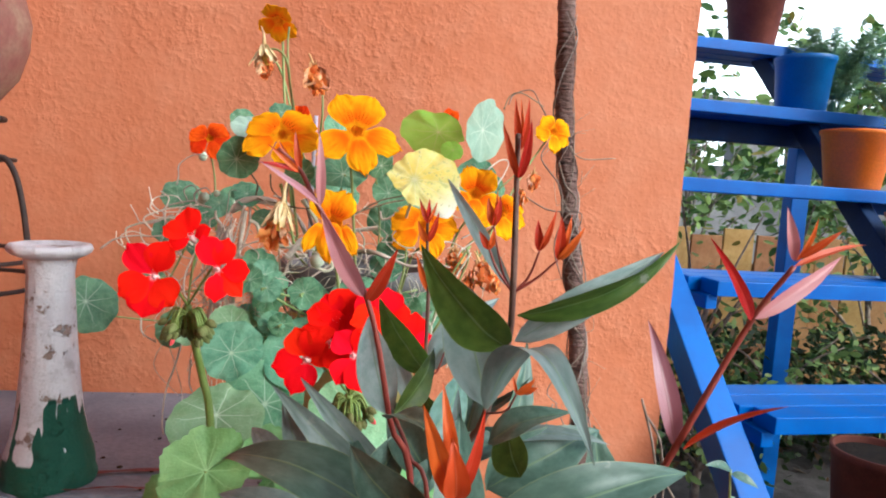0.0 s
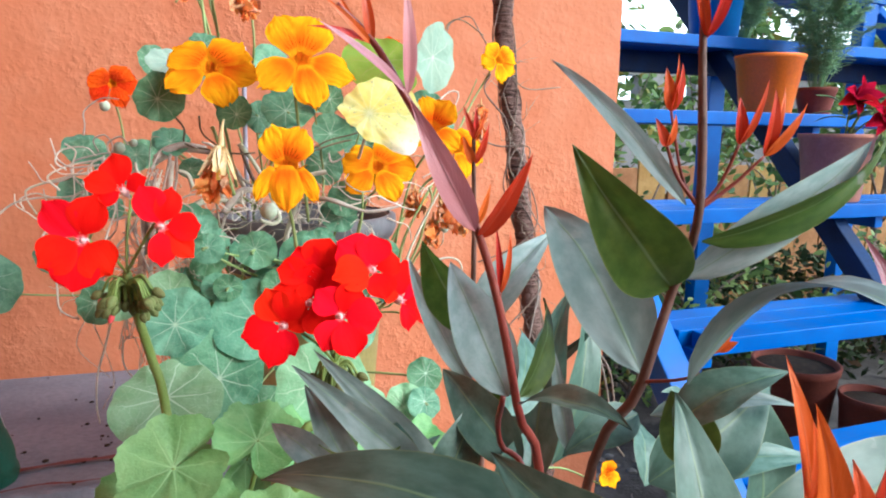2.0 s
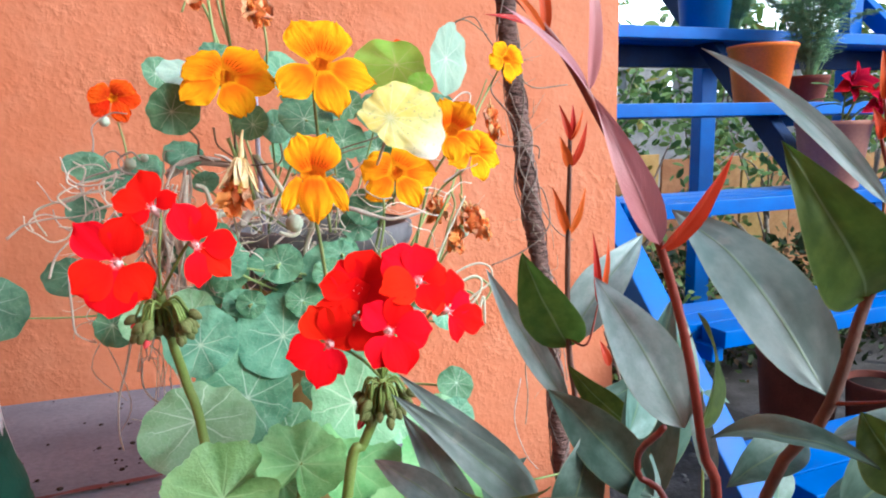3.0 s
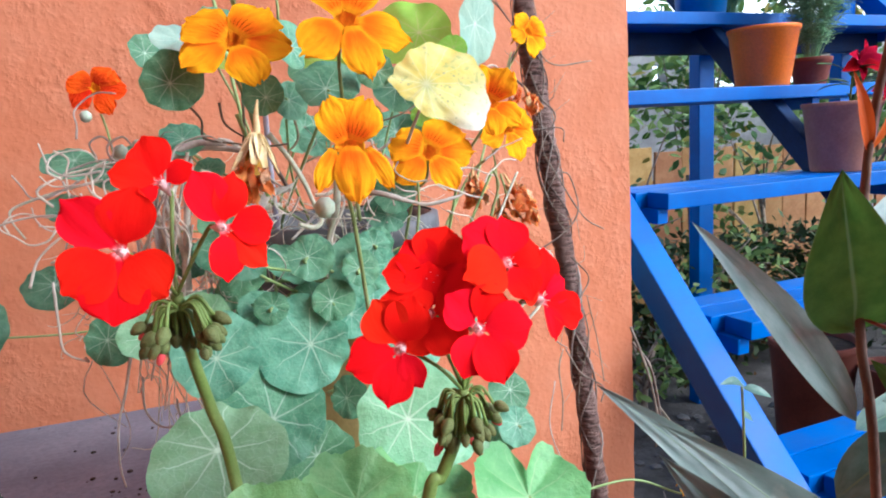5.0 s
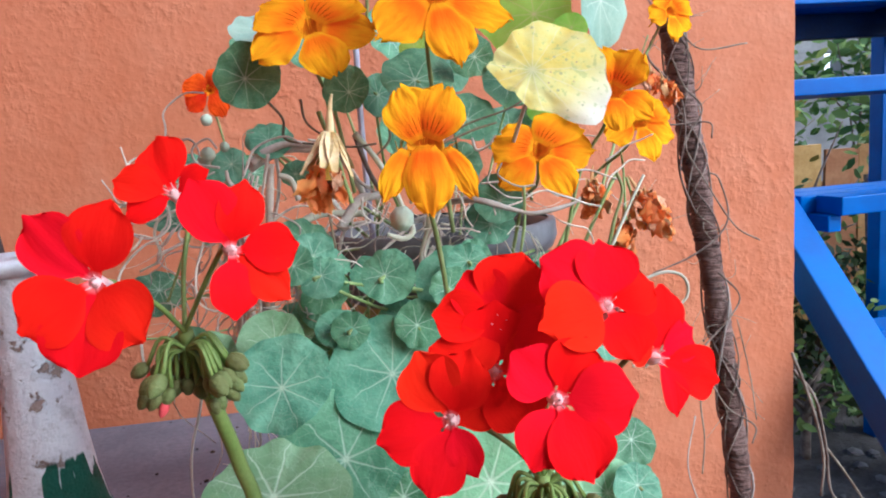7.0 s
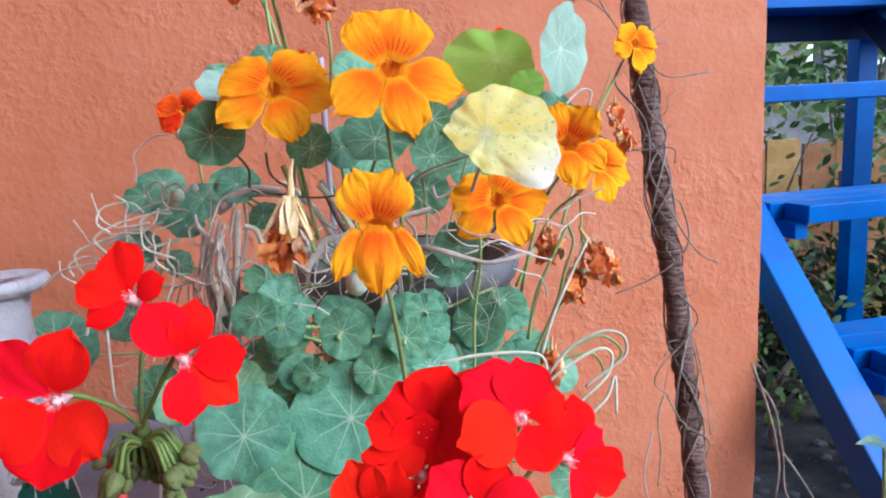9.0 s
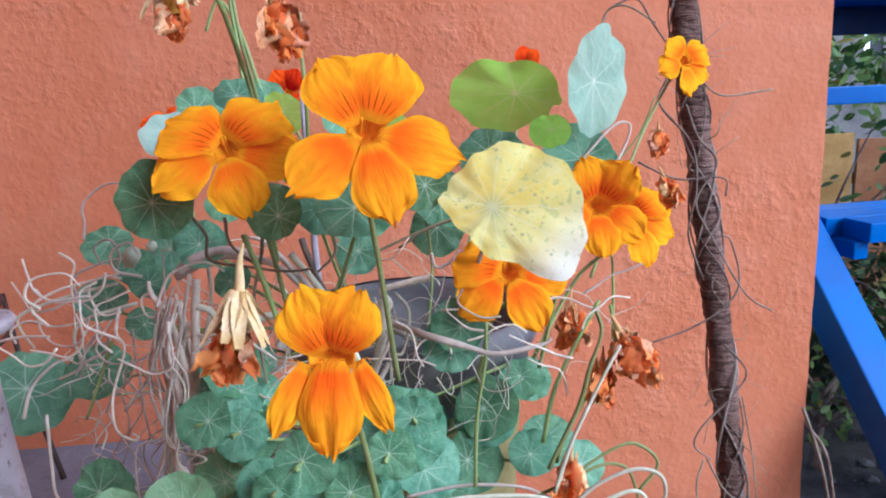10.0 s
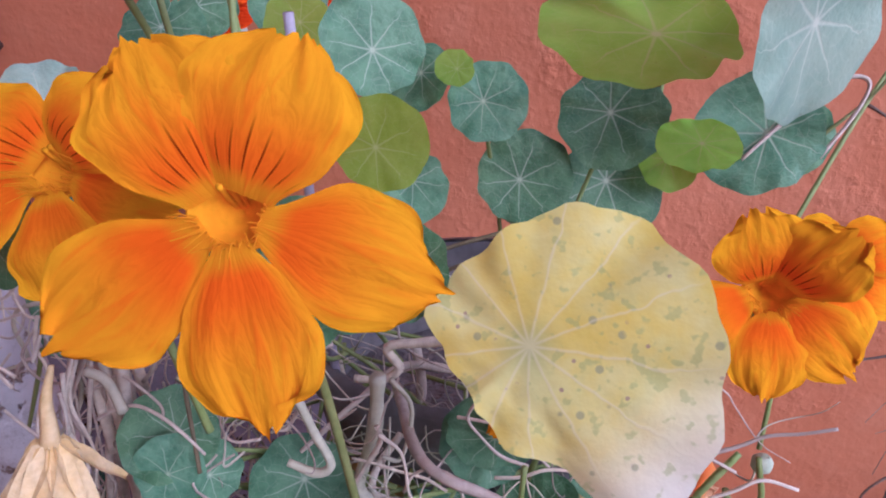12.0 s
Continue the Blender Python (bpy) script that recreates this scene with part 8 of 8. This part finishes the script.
# ---- the garden beyond the stand ----
fence = thing("board_fence", "low fence of ochre boards behind the stand", "fence")
board = block("board", 0.19, 0.02, 1.04, 0.004)
rng = random.Random(8)
for k in range(26):
    part("board", board, BRICKS, fence, m=pose(1.0 + 0.2 * k, 3.62 + rng.uniform(-0.01, 0.01), 0.5 + rng.uniform(-0.03, 0.02), 0, rng.uniform(-1, 1), 0))
part("rail", block("rail", 5.3, 0.04, 0.06, 0.004), BRICKS, fence, m=pose(3.5, 3.66, 0.8))
far_wall = thing("wall_far", "grey weathered garden wall with open gaps far behind", "wall", rough_wall("wall_far", 0.3, 9.0, 5.6, 5.75, 0, 1.5), GREYWALL, kind="structure")
part("wall_top", rough_wall("wall_top", 0.3, 9.0, 5.6, 5.75, 1.72, 2.1), GREYWALL, far_wall)
for x0, x1 in ((0.3, 2.55), (2.75, 2.95), (3.3, 3.75), (3.9, 4.3), (4.9, 5.3), (5.8, 9.0)):
    part("pier", rough_wall("pier", x0, x1, 5.6, 5.75, 1.503, 1.717), GREYWALL, far_wall)
# added glowing sheet in place of the bright sky
thing("backdrop", "glowing sheet standing in for the bright sky over the far gardens", "backdrop", sheet("backdrop", lambda u, v: (-6 + 30 * u, 14.0, 9 * v), 4, 4), SKYGLOW, kind="structure")


def garden_bush(x, y, h, spread, seed, leaves=420, size=0.055, low=0.25):
    """A slender bush: a forked trunk and a loose crown of leaves."""
    r = random.Random(seed)
    bush = thing("garden_bush", "leafy green garden bush behind the stand", "bush", group="bushes beyond the stand")
    base = Vector((x, y, 0))
    forks = []
    many = [([base, base + Vector((r.uniform(-0.03, 0.03), 0, h * 0.3)), base + Vector((r.uniform(-0.06, 0.06), 0, h * 0.55))], 0.018, 0.011)]
    for k in range(7):
        a = r.uniform(0, 6.28)
        s = base + Vector((0, 0, h * r.uniform(0.25, 0.55)))
        e = s + Vector((math.cos(a) * spread, math.sin(a) * spread * 0.7, h * r.uniform(0.15, 0.5)))
        forks.append((s, e))
        many.append(([s, s.lerp(e, 0.5) + Vector((0, 0, 0.05)), e], 0.008, 0.003))
    part("trunk", tubes("trunk", many, 6, 5), TWIG, bush)
    verts, faces = [], []
    for k in range(leaves):
        s, e = r.choice(forks)
        c = s.lerp(e, r.uniform(0.3, 1.15)) + Vector((r.gauss(0, 0.06), r.gauss(0, 0.06), r.gauss(0, 0.06)))
        if c.z < low * h:
            continue
        d = Vector((r.gauss(0, 1), r.gauss(0, 1), r.gauss(-0.3, 0.6))).normalized()
        w = d.cross(Vector((r.gauss(0, 1), r.gauss(0, 1), r.gauss(0, 1)))).normalized()
        n, q = d.cross(w), size * r.uniform(0.6, 1.3)
        i = len(verts)
        verts += [c, c + q * (0.35 * d + 0.24 * w + 0.04 * n), c + q * (0.75 * d + 0.2 * w), c + q * d - 0.06 * q * n, c + q * (0.75 * d - 0.2 * w), c + q * (0.35 * d - 0.24 * w + 0.04 * n)]
        faces += [(i, i + 1, i + 2, i + 3), (i, i + 3, i + 4, i + 5)]
    me = mesh_of("crown", verts, faces)
    part("crown", me, GARDEN, bush)


for k, (x, y, h, sp, n, size) in enumerate(((1.5, 2.75, 1.4, 0.3, 90, 0.055), (2.1, 3.0, 1.65, 0.35, 120, 0.06), (2.75, 3.2, 1.6, 0.4, 190, 0.06), (3.4, 3.1, 1.9, 0.45, 420, 0.07), (2.3, 4.4, 2.2, 0.5, 300, 0.09),
                                       (3.3, 4.6, 2.3, 0.55, 520, 0.09), (4.4, 4.2, 2.2, 0.6, 520, 0.09), (5.6, 4.8, 2.4, 0.7, 520, 0.1), (2.7, 5.2, 3.0, 0.7, 400, 0.11), (4.2, 5.3, 3.3, 0.8, 700, 0.12), (5.9, 5.4, 3.2, 0.8, 700, 0.12), (1.75, 2.55, 0.75, 0.3, 300, 0.05), (2.35, 2.5, 0.7, 0.3, 300, 0.05), (1.3, 2.3, 0.55, 0.22, 240, 0.045), (2.9, 2.5, 0.8, 0.3, 300, 0.05))):
    garden_bush(x, y, h, sp, 40 + k, n, size)


# low growth added under and behind the stand; its dark leaf colour holds the shade
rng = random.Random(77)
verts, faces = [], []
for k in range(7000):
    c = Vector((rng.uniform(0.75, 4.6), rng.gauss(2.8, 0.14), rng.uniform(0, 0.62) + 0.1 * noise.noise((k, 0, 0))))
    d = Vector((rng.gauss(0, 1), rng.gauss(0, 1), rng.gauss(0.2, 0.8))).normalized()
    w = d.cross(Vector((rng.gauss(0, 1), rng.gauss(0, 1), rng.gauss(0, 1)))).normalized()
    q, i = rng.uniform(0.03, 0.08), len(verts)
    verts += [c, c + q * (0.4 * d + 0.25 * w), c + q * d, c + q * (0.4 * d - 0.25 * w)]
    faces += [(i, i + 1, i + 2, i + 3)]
thing("undergrowth", "dense low plants added behind the stand, leaves darkened for the shade", "undergrowth", mesh_of("undergrowth", verts, faces), SHADELEAF, kind="stuff")


# broken stones and dead twigs on the ground by the wall's end
rng = random.Random(31)
bm = bmesh.new()
for k in range(150):
    me = crumb(k, rng.uniform(0.006, 0.03))
    me.transform(Matrix.Translation((rng.uniform(0.7, 1.9), rng.uniform(1.0, 2.3), 0.004)))
    bm.from_mesh(me)
    bpy.data.meshes.remove(me)
stones = bpy.data.meshes.new("rubble")
bm.to_mesh(stones)
bm.free()
thing("rubble", "broken grey stones scattered on the yard ground", "rubble", stones, RUBBLE, kind="stuff")
litter = thing("dead_twigs", "dead brown twigs lying by the end of the wall", "twigs")
for k in range(22):
    c = Vector((rng.uniform(0.72, 1.05), rng.uniform(1.2, 1.6), rng.uniform(0.01, 0.05)))
    a, rise = rng.uniform(0, 6.28), rng.uniform(0.0, 0.5)
    way = Vector((math.cos(a), math.sin(a), rise)) * rng.uniform(0.1, 0.32)
    part("twig", tube("twig", [c, c + way * 0.5 + Vector((rng.uniform(-0.03, 0.03), 0, 0.02)), c + way], rng.uniform(0.003, 0.006), 0.0015, 6, 5, 0.3), TWIG, litter)
